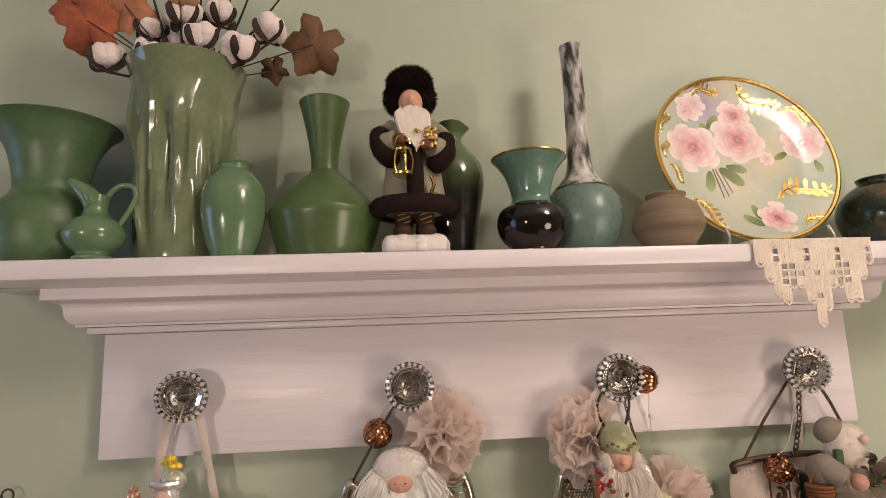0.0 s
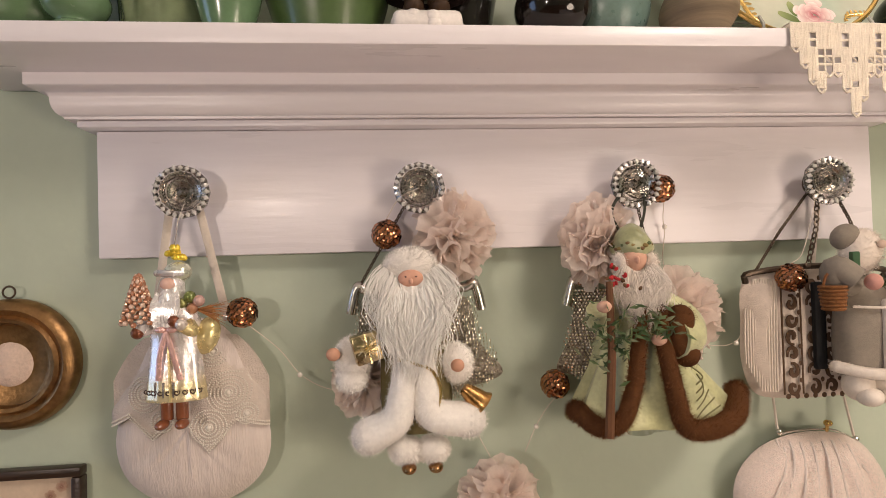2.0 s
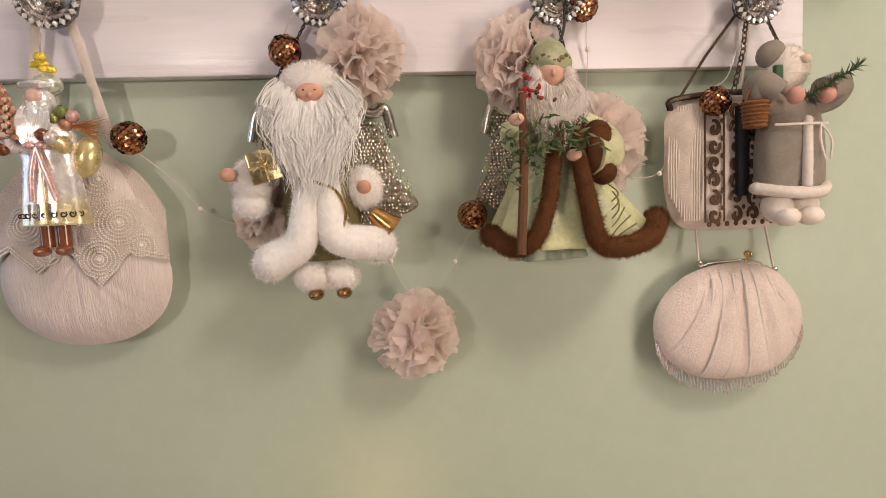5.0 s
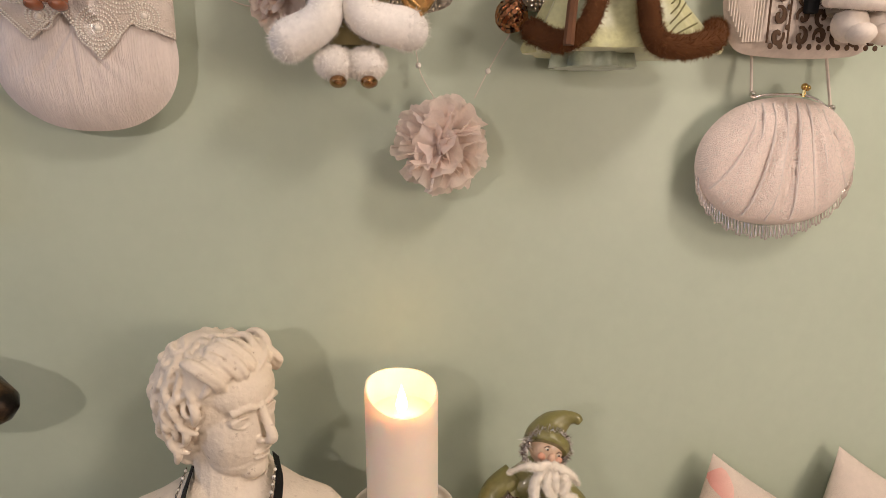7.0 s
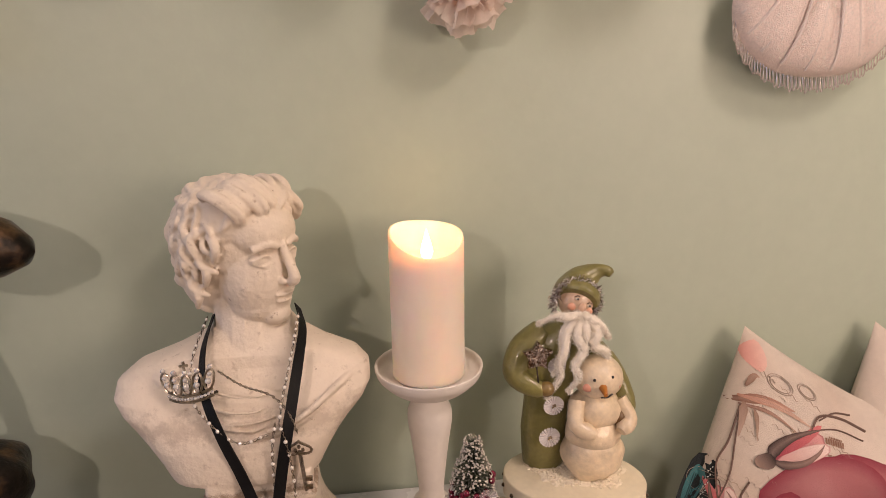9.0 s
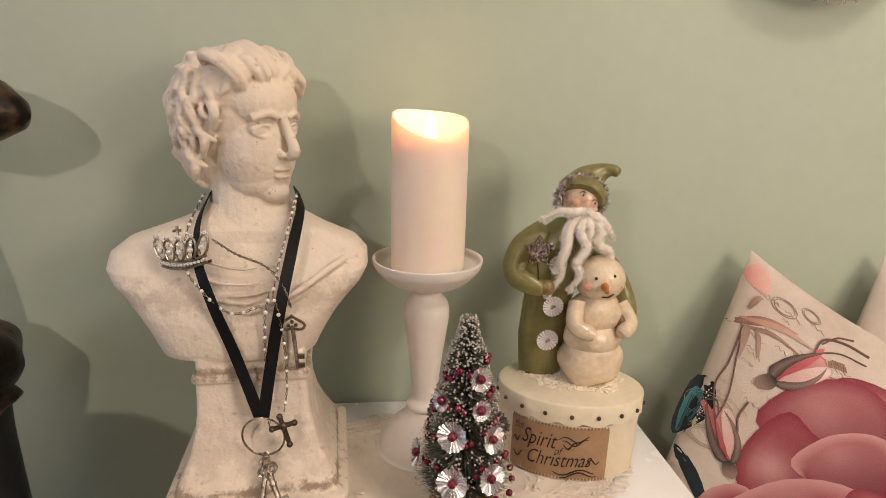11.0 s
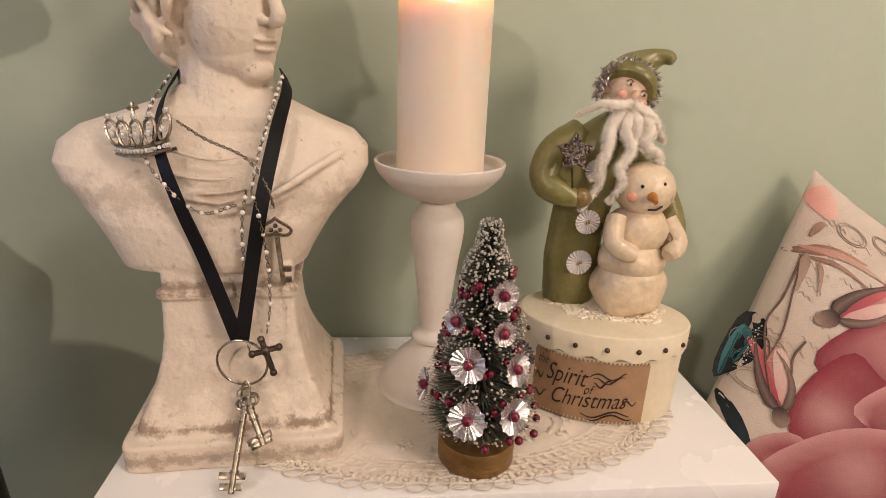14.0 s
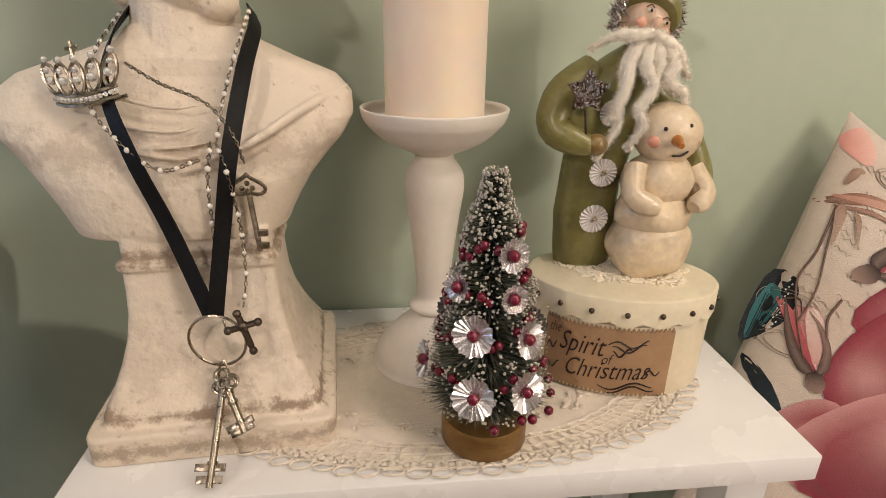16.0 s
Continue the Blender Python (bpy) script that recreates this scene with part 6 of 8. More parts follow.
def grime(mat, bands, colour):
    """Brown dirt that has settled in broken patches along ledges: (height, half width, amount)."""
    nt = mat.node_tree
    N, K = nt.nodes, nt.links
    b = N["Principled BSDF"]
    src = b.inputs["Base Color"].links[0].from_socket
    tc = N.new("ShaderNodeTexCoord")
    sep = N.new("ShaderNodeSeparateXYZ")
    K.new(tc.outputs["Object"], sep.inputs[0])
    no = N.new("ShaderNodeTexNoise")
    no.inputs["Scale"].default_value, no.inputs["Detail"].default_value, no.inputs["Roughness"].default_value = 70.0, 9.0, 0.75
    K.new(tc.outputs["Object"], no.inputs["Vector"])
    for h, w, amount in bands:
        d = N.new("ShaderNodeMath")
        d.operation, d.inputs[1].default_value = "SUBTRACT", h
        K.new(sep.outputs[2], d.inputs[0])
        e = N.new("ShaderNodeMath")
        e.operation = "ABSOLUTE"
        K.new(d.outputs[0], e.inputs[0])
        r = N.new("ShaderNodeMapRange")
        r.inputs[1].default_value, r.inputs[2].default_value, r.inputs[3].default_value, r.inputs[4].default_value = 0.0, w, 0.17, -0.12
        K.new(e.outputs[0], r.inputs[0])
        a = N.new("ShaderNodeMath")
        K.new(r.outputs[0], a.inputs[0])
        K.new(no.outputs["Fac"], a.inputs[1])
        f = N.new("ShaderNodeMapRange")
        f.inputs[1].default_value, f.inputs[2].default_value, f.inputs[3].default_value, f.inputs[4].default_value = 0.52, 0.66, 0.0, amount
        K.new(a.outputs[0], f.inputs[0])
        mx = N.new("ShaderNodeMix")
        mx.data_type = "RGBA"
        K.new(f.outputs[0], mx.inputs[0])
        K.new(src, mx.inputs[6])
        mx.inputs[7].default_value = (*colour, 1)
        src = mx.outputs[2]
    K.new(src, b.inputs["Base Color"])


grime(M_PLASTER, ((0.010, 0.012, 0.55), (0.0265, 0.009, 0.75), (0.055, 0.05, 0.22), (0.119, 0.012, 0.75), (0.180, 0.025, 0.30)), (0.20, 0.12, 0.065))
g = Geo()
hc = Vector((-0.2335, -0.078, 0.9655))
fx = Vector((0.799, -0.601, 0.0))
HR = Matrix(((fx.x, -fx.y, 0), (fx.y, fx.x, 0), (0, 0, 1)))
W = lambda x, y, z: hc + HR @ Vector((x, y, z))
B = lambda x, y, z, r: g.ball(W(x, y, z), r, HR, 24, 16)
B(-0.006, 0, 0.016, (0.049, 0.041, 0.046))
B(-0.018, 0, 0.017, (0.0475, 0.047, 0.0535))
B(-0.026, 0, -0.014, (0.034, 0.041, 0.044))
for y in (-0.013, 0.013):
    B(0.004, y, 0.034, (0.032, 0.031, 0.028))
    B(-0.012, 1.3 * y, 0.016, (0.030, 0.030, 0.036))
B(-0.020, 0, -0.030, (0.030, 0.032, 0.026))
B(0.016, 0, -0.012, (0.034, 0.033, 0.046))
B(0.014, 0, -0.038, (0.031, 0.027, 0.021))
B(0.034, 0, -0.048, (0.0125, 0.014, 0.0105))
B(0.024, 0, 0.026, (0.028, 0.032, 0.026))
g.tube(smoothline([W(0.047, 0, 0.020), W(0.0535, 0, 0.004), W(0.0605, 0, -0.012), W(0.053, 0, -0.0185)], 4), [0.0040, 0.0038, 0.0038, 0.0039, 0.0040, 0.0042, 0.0044, 0.0047, 0.0051, 0.0052, 0.0048, 0.0040, 0.0030], 12)
for s in (-1, 1):
    B(0.0505, 0.0052 * s, -0.0155, (0.0050, 0.0032, 0.0034))
    g.tube(smoothline([W(0.0485, 0.005 * s, 0.0145), W(0.0475, 0.014 * s, 0.0175), W(0.040, 0.025 * s, 0.0135)], 5), 0.0032, 10)
    B(0.0365, 0.0165 * s, 0.0045, (0.0085, 0.009, 0.0065))
    g.tube(smoothline([W(0.044, 0.0085 * s, 0.0050), W(0.0455, 0.0165 * s, 0.0088), W(0.0395, 0.0250 * s, 0.0045)], 4), 0.0014, 8)
    g.tube(smoothline([W(0.044, 0.0095 * s, 0.0025), W(0.0445, 0.0165 * s, -0.0010), W(0.0390, 0.0245 * s, 0.0025)], 4), 0.0013, 8)
    B(0.025, 0.016 * s, -0.017, (0.016, 0.0150, 0.019))
B(0.0475, 0, -0.0278, (0.0045, 0.0105, 0.0022))
B(0.0462, 0, -0.0338, (0.0045, 0.0088, 0.0026))
rnd = random.Random(11)


def curl(p, n, t, ln, fat, wave, lift):
    """A carved lock that starts at p, lies along t, bows outwards along n and hooks at its tip."""
    b = n.cross(t)
    pts, rad = [], []
    for k in range(10):
        q = k / 9
        pts.append(W(*(p + n * (lift * math.sin(math.pi * (0.12 + 0.80 * q))) + t * ln * (q - 0.25 - 0.10 * q * q) + b * wave * math.sin(4.4 * q - 0.4))))
        rad.append(fat * (0.35 + 0.75 * math.sin(math.pi * (0.12 + 0.80 * q)) - 0.10 * q))
    g.tube(pts, rad, 9)


for i in range(430):
    z = 1 - 1.95 * (i + 0.5) / 430
    a = i * 2.39996
    d = Vector((math.sqrt(max(0, 1 - z * z)) * math.cos(a), math.sqrt(max(0, 1 - z * z)) * math.sin(a), z))
    if (d.x > 0.38 and d.z < 0.62 - 0.10 * abs(d.y)) or (d.x > 0.05 and d.z < 0.0) or (d.x > -0.30 and d.z < -0.42):
        continue
    p = Vector((-0.011 + 0.046 * d.x, 0.041 * d.y, (0.014 + 0.047 * d.z) if d.z > 0 else (0.014 + 0.064 * d.z)))
    away = Vector((d.x + 0.25, d.y, d.z - 1.05))
    swirl = Vector((-d.y, d.x, 0)) * rnd.uniform(-0.9, 0.9)
    flow = away + swirl + Vector((rnd.uniform(-0.3, 0.3), rnd.uniform(-0.3, 0.3), 0))
    t = (flow - d * flow.dot(d)).normalized()
    curl(p, d, t, rnd.uniform(0.020, 0.036), rnd.uniform(0.0022, 0.0036), rnd.choice((-1, 1)) * rnd.uniform(0.003, 0.0085), rnd.uniform(0.006, 0.0105))
# the full front locks, combed up from the brow and over
for i in range(30):
    yy = -0.036 + 0.072 * ((i * 0.618) % 1)
    p = Vector((0.030 - 9 * yy * yy + rnd.uniform(-0.008, 0.003), yy, 0.043 - 6.0 * yy * yy + rnd.uniform(-0.003, 0.006)))
    sgn, w, q = rnd.choice((-1, 1)), rnd.uniform(0.004, 0.010), rnd.uniform(0.7, 1.2)
    g.tube(smoothline([W(*(p + Vector((-0.024, -w * sgn, 0.009 * q)))), W(*(p + Vector((-0.010, w * sgn, 0.019 * q)))), W(*(p + Vector((0.006 * q, w * 0.8 * sgn, 0.015 * q)))), W(*(p + Vector((0.014 * q, -w * 0.5 * sgn, 0.002)))), W(*(p + Vector((0.006, -w * sgn, -0.007 * q))))], 4), [0.0016 + 0.0028 * math.sin(math.pi * k / 16) for k in range(17)], 9)
# side locks before the ear
for sd in (-1, 1):
    for i in range(5):
        p = Vector((0.010 - 0.007 * i, 0.036 * sd, 0.022 - 0.011 * i))
        curl(p, Vector((0.2, 0.97 * sd, 0)).normalized(), Vector((0.25, 0, -0.95)).normalized(), 0.028, 0.0040, 0.006 * (-1) ** i, 0.008)


def sect(z, cx, hw, yc, hd, e=2.5, n=56, rot=0.0):
    row = []
    for a in np.linspace(0, 2 * math.pi, n, endpoint=False):
        c, s = math.cos(a), math.sin(a)
        x, y = hw * math.copysign(abs(c) ** (2 / e), c), hd * math.copysign(abs(s) ** (2 / e), s)
        row.append((cx + x * math.cos(rot) - y * math.sin(rot), yc + x * math.sin(rot) + y * math.cos(rot), z))
    return row


g.rings([sect(z, cx, hw, yc, hd, 3.0) for z, cx, hw, yc, hd in ((0.7845, -0.2365, 0.060, -0.108, 0.042), (0.7850, -0.2365, 0.065, -0.108, 0.047), (0.790, -0.2365, 0.067, -0.108, 0.0485), (0.802, -0.236, 0.073, -0.107, 0.050), (0.817, -0.236, 0.082, -0.106, 0.050), (0.828, -0.236, 0.091, -0.104, 0.048),
        (0.841, -0.236, 0.103, -0.102, 0.045), (0.853, -0.236, 0.1095, -0.100, 0.041), (0.866, -0.235, 0.108, -0.097, 0.034), (0.877, -0.233, 0.096, -0.094, 0.030), (0.887, -0.231, 0.068, -0.092, 0.030), (0.897, -0.230, 0.042, -0.082, 0.031), (0.905, -0.230, 0.034, -0.078, 0.030))])
g.tube(smoothline([(-0.230, -0.084, 0.875), (-0.231, -0.076, 0.905), (-0.234, -0.068, 0.94)], 4), [0.040, 0.0375, 0.036, 0.035, 0.0342, 0.0335, 0.033, 0.032, 0.031], 20)
for k in range(3):
    g.tube(smoothline([(-0.128 - 0.006 * k, -0.104 - 0.006 * k, 0.872 - 0.012 * k), (-0.158 - 0.008 * k, -0.1345 - 0.002 * k, 0.858 - 0.012 * k), (-0.185 - 0.010 * k, -0.1495, 0.842 - 0.010 * k), (-0.212 - 0.012 * k, -0.1525, 0.832 - 0.006 * k)], 5), [min(0.0036, 0.0006 + 0.0009 * j, 0.0040 - 0.00015 * j) for j in range(16)], 8)
for k in range(4):
    z = 0.870 - 0.010 * k + 0.003 * math.sin(5.0 * k)
    g.tube(smoothline([(-0.276 + 0.008 * (k % 2), -0.128 - 0.002 * k, z), (-0.252, -0.1425 - 0.002 * k, z - 0.004 - 0.002 * (k % 3)), (-0.225, -0.1475 - 0.0015 * k, z - 0.008), (-0.204 - 0.007 * (k % 2), -0.1435 - 0.002 * k, z - 0.005)], 5), [0.0004 + 0.0010 * math.sin(math.pi * q / 15) for q in range(16)], 8)
g.ball((-0.292, -0.108, 0.868), (0.022, 0.022, 0.016), None, 16, 10)
PB = radians(4)
g.rings([sect(z, -0.2215 - 0.004 * t, h, -0.1205 + 0.004 * t, h * (1 - 0.18 * t), 16, 72, PB) for z, h, t in ((0.6552, 0.0735, 0), (0.6565, 0.0745, 0), (0.6745, 0.0745, 0), (0.6760, 0.0730, 0), (0.6765, 0.0665, 0), (0.6830, 0.0655, 0.1), (0.695, 0.0595, 0.2), (0.708, 0.0540, 0.4), (0.722, 0.0495, 0.6), (0.737, 0.0468, 0.8), (0.752, 0.0458, 0.9), (0.7655, 0.0455, 1), (0.7665, 0.0480, 1), (0.7715, 0.0480, 1), (0.7725, 0.0448, 1), (0.790, 0.0440, 1))])
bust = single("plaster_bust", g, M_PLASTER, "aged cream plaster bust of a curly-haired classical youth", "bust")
rm = bust.modifiers.new("fuse", "REMESH")
rm.mode, rm.voxel_size, rm.use_smooth_shade = "VOXEL", 0.0011, True
sm = bust.modifiers.new("soften", "SMOOTH")
sm.factor, sm.iterations = 0.3, 1

# ---- necklaces on the bust ----
M_RIBBON = material("black_satin_ribbon", (0.003, 0.003, 0.0035), 0.55, vary=0.2, bump=0.2, bscale=500, spec=0.25)
M_STEEL = material("antique_silver", (0.34, 0.29, 0.225), 0.3, metal=1.0, vary=0.35, scale=120, bump=0.3)
M_CRYSTAL = material("rhinestone", (0.85, 0.83, 0.80), 0.05, metal=0.5, vary=0.2, scale=300, bump=0, coat=1.0)
rib = thing("key_necklace", (-0.213, -0.165, 0.657), "black ribbon necklace with silver ring and old keys", "necklace")


def ribbon(pts, w, up):
    g = Geo()
    pts = [Vector(p) for p in smoothline(pts, 6)]
    rows = []
    for i, p in enumerate(pts):
        d = (pts[min(i + 1, len(pts) - 1)] - pts[max(0, i - 1)]).normalized()
        n = Vector(up[0]).lerp(Vector(up[1]), i / (len(pts) - 1)).normalized()
        s = d.cross(n).normalized() * w / 2
        rows.append([p - s - n * 0.0006, p + s - n * 0.0006, p + s + n * 0.0006, p - s + n * 0.0006])
    return g.rings(rows)


part("ribbon", ribbon([(-0.262, -0.084, 0.915), (-0.2645, -0.118, 0.896), (-0.260, -0.146, 0.872), (-0.2475, -0.1595, 0.838), (-0.233, -0.1605, 0.795), (-0.2135, -0.173, 0.744)], 0.0095, ((-0.8, -0.6, 0.2), (0, -1, 0))), M_RIBBON, rib)
part("ribbon", ribbon([(-0.190, -0.078, 0.915), (-0.183, -0.108, 0.905), (-0.1855, -0.140, 0.882), (-0.194, -0.1610, 0.838), (-0.2025, -0.1630, 0.795), (-0.2105, -0.174, 0.744)], 0.0095, ((0.8, -0.6, 0.2), (0.1, -1, 0))), M_RIBBON, rib)
g = Geo().tube([(-0.211 + 0.0172 * math.cos(a), -0.176 - 0.002 * math.cos(a), 0.7275 + 0.0172 * math.sin(a)) for a in np.linspace(0, 2 * math.pi, 40, endpoint=False)], 0.0009, 8, closed=True)
part("split_ring", g, M_STEEL, rib)
g = Geo().tube([(-0.2095 + 0.003 * math.sin(a), -0.179 + 0.003 * math.cos(a), 0.7020 + 0.0115 * math.cos(a)) for a in np.linspace(0, 2 * math.pi, 20, endpoint=False)], 0.0008, 6, closed=True)
part("small_ring", g, M_STEEL, rib)


def key(top, bot, bow):
    g = Geo()
    top, bot = Vector(top), Vector(bot)
    d = (bot - top).normalized()
    s = d.cross(Vector((0, -1, 0.3))).normalized()
    for k in range(3):
        a = 2.1 * k + 0.5
        c = top + (d * math.cos(a) + s * math.sin(a)) * bow * 0.55
        g.tube([c + (d * math.cos(q) + s * math.sin(q)) * bow * 0.52 for q in np.linspace(0, 2 * math.pi, 16, endpoint=False)], bow * 0.17, 7, closed=True)
    g.tube([top + d * bow * 0.6, top + d * bow * 1.5, bot], [0.0030, 0.0023, 0.0021], 10)
    for q in (0.35, 0.78):
        c = top.lerp(bot, q)
        g.tube([c - d * 0.001, c + d * 0.001], 0.0031, 10)
    for q, w in ((0.82, 0.0095), (0.93, 0.008)):
        c = top.lerp(bot, q)
        for sg in (1, -1):
            m = Matrix((s * sg, d, s.cross(d))).transposed().to_4x4()
            m.translation = c
            g.box((0.001, -0.0022, -0.001), (w * (1 if sg > 0 else 0.8), 0.0022, 0.001), 0.0003, 0, (1, 1, 1), m)
    return g


part("key", key((-0.2085, -0.183, 0.7030), (-0.2115, -0.2265, 0.661), 0.0074), M_STEEL, rib, "large antique skeleton key")
part("key", key((-0.2060, -0.188, 0.7030), (-0.1935, -0.2060, 0.682), 0.0056), M_STEEL, rib, "small antique key")

pn = thing("pearl_rosary", (-0.20, -0.158, 0.745), "pearl bead chain necklace with heart key and cross", "necklace")


def beads(line, n, r, seed=0):
    pts = smoothline(line, 12)
    acc = [0.0]
    for a, b in zip(pts, pts[1:]):
        acc.append(acc[-1] + (Vector(b) - Vector(a)).length)
    for k in range(n):
        x = acc[-1] * (k + 0.5) / n
        i = max(j for j in range(len(acc)) if acc[j] <= x)
        p = Vector(pts[min(i, len(pts) - 1)])
        part("pearl", Geo().ball(p, r * (1 + 0.15 * math.sin(k * 2.3)), None, 9, 6), M_PEARL, pn)
    g = Geo()
    chain(g, pts[::3] + [pts[-1]], 0.0032, 0.0004)
    part("link_chain", g, M_STEEL, pn)


beads([(-0.187, -0.098, 0.915), (-0.190, -0.132, 0.893), (-0.196, -0.150, 0.868), (-0.2005, -0.1595, 0.845)], 13, 0.0016)
beads([(-0.268, -0.085, 0.912), (-0.273, -0.120, 0.890), (-0.270, -0.146, 0.866), (-0.252, -0.158, 0.844), (-0.232, -0.162, 0.830), (-0.21, -0.162, 0.836)], 17, 0.0016)
beads([(-0.203, -0.162, 0.846), (-0.207, -0.163, 0.825), (-0.2085, -0.161, 0.795), (-0.208, -0.166, 0.755), (-0.206, -0.174, 0.735)], 10, 0.0017)
beads([(-0.200, -0.163, 0.846), (-0.1955, -0.163, 0.825), (-0.193, -0.160, 0.795), (-0.192, -0.166, 0.765), (-0.194, -0.174, 0.748)], 8, 0.0016)
g = Geo()
chain(g, smoothline([(-0.248, -0.143, 0.886), (-0.228, -0.152, 0.876), (-0.205, -0.154, 0.866), (-0.192, -0.158, 0.850), (-0.187, -0.158, 0.833)], 4), 0.0028, 0.0005)
part("link_chain", g, M_STEEL, pn)
g = Geo()
hx, hz = -0.1865, 0.8195
g.tube([(hx + 0.0088 * math.sin(a) ** 3 * 1.15, -0.1595, hz + 0.0068 * (-(0.8125 * math.cos(a) - 0.3125 * math.cos(2 * a) - 0.125 * math.cos(3 * a) - 0.0625 * math.cos(4 * a)))) for a in np.linspace(0, 2 * math.pi, 28, endpoint=False)], 0.0012, 6, closed=True)
for k in range(22):
    a = 2 * math.pi * k / 22
    g.ball((hx + 0.0101 * math.sin(a) ** 3, -0.1606, hz - 0.0068 * (0.8125 * math.cos(a) - 0.3125 * math.cos(2 * a) - 0.125 * math.cos(3 * a))), 0.0009, None, 5, 4)
for k in range(4):
    g.ball((hx + 0.003 * math.cos(k * 1.57), -0.1602, hz - 0.001 + 0.003 * math.sin(k * 1.57)), 0.0017, None, 6, 4)
g.tube([(hx + 0.0005, -0.1595, hz - 0.006), (hx + 0.003, -0.158, hz - 0.041)], 0.0017, 8)
for q in (0.029, 0.037):
    g.box((hx + 0.003, -0.1605, hz - q - 0.002), (hx + 0.009, -0.158, hz - q + 0.002), 0.0004)
part("heart_key", g, M_STEEL, pn, "rhinestone heart-topped key pendant")
g = Geo()
cxp = Vector((-0.1945, -0.1775, 0.7375))
for d, ln in ((Vector((0.95, 0, 0.28)), 0.0095), (Vector((-0.95, 0, -0.28)), 0.0095), (Vector((-0.28, 0, 0.95)), 0.009), (Vector((0.28, -0.1, -0.95)), 0.017)):
    g.tube([cxp, cxp + d * ln * 0.75, cxp + d * ln], [0.0021, 0.0021, 0.0012], 8)
    g.ball(cxp + d * ln, 0.0027, None, 8, 6)
g.ball(cxp, 0.0036, None, 10, 7)
part("cross", g, M_DARKM, pn, "dark metal cross pendant")

cr = thing("crown_brooch", (-0.279, -0.137, 0.858), "rhinestone crown brooch pinned on the bust's shoulder", "brooch")
cm = pose(-0.2690, -0.1500, 0.8640, -12, -9, -14)
bandz = lambda x: 9.0 * x * x
g = Geo()
for dz in (0.0, 0.0055):
    g.tube([cm @ Vector((x, 10 * x * x - 0.002, bandz(x) + dz)) for x in np.linspace(-0.0195, 0.0195, 15)], 0.0012, 6)
g.tube([cm @ Vector((x, 10 * x * x + 0.006, bandz(x) + 0.001)) for x in np.linspace(-0.0185, 0.0185, 15)], 0.0012, 6)
STONES = []
for k in range(5):
    x = -0.0165 + 0.00825 * k
    w, h, z0, lean2 = 0.0042, 0.0165, bandz(x) + 0.006, 0.35 * x / 0.0165
    y = 10 * x * x - 0.003
    g.tube([cm @ Vector((x + lean2 * (h * (1 - math.cos(a)) / 2) * 0.7 + w * math.sin(a), y, z0 + h * (1 - math.cos(a)) / 2)) for a in np.linspace(0, 2 * math.pi, 18, endpoint=False)], 0.0010, 6, closed=True)
    STONES += [(x + 0.25 * lean2 * h, y - 0.001, z0 + 0.007, 0.0026), (x + 0.62 * lean2 * h, y - 0.001, z0 + 0.0125, 0.0018), (x + 0.75 * lean2 * h, y, z0 + h + 0.002, 0.0021)]
g.tube([cm @ Vector((0, -0.003, 0.0235)), cm @ Vector((0, -0.003, 0.0335))], 0.0012, 6)
g.tube([cm @ Vector((-0.0036, -0.003, 0.0300)), cm @ Vector((0.0036, -0.003, 0.0300))], 0.0012, 6)
part("setting", g, M_STEEL, cr)
STONES += [(x, 10 * x * x - 0.003, bandz(x) + 0.0027, 0.0014) for x in np.linspace(-0.019, 0.019, 15)]
for x, y, z, r in STONES:
    part("rhinestone", Geo().ball(cm @ Vector((x, y, z)), r, None, 7, 5), M_CRYSTAL, cr, smooth=False)

# ---- candle on its holder ----
M_CHALK = material("matt_white_painted_wood", (0.74, 0.68, 0.61), 0.5, vary=0.04, scale=20, bump=0.1)
M_WAX = material("ivory_wax", (0.82, 0.70, 0.58), 0.45, vary=0.02, scale=12, bump=0.03, sss=0.9)
CX, CY = -0.0715, -0.092
hold = thing("candle_holder", (CX, CY, TZ + 0.002), "turned white wooden candle holder on the doily", "candle holder")
zb = TZ + 0.002
part("base", Geo().lathe(smoothline([(0.0005, 0), (0.044, 0), (0.0455, 0.003), (0.043, 0.012), (0.034, 0.024), (0.022, 0.036), (0.0165, 0.043)], 5), (CX, CY, zb), 48), M_CHALK, hold)
part("stem", Geo().lathe(smoothline([(0.0165, 0.0432), (0.0185, 0.0455), (0.018, 0.049), (0.0135, 0.053), (0.0125, 0.060), (0.0145, 0.085), (0.0185, 0.118), (0.0215, 0.140), (0.0205, 0.153), (0.0145, 0.162), (0.0135, 0.166)], 5), (CX, CY, zb), 40), M_CHALK, hold)
part("dish", Geo().lathe([(0.0136, 0.1662)] + smoothline([(0.018, 0.168), (0.035, 0.176), (0.046, 0.186), (0.0495, 0.191), (0.0512, 0.197), (0.0505, 0.1985), (0.0485, 0.197), (0.0465, 0.191), (0.038, 0.1885)], 4) + [(0.0005, 0.1885)], (CX, CY, zb), 56), M_CHALK, hold)
cz = zb + 0.1888
cand = thing("pillar_candle", (CX, CY, cz), "lit ivory flameless pillar candle with wavy rim", "candle")
CH = 0.140


def rimz(a):
    return CH + 0.003 - 0.004 * (1 + math.cos(a)) * 0.5 - 0.020 * (0.5 - 0.5 * math.sin(a)) ** 2


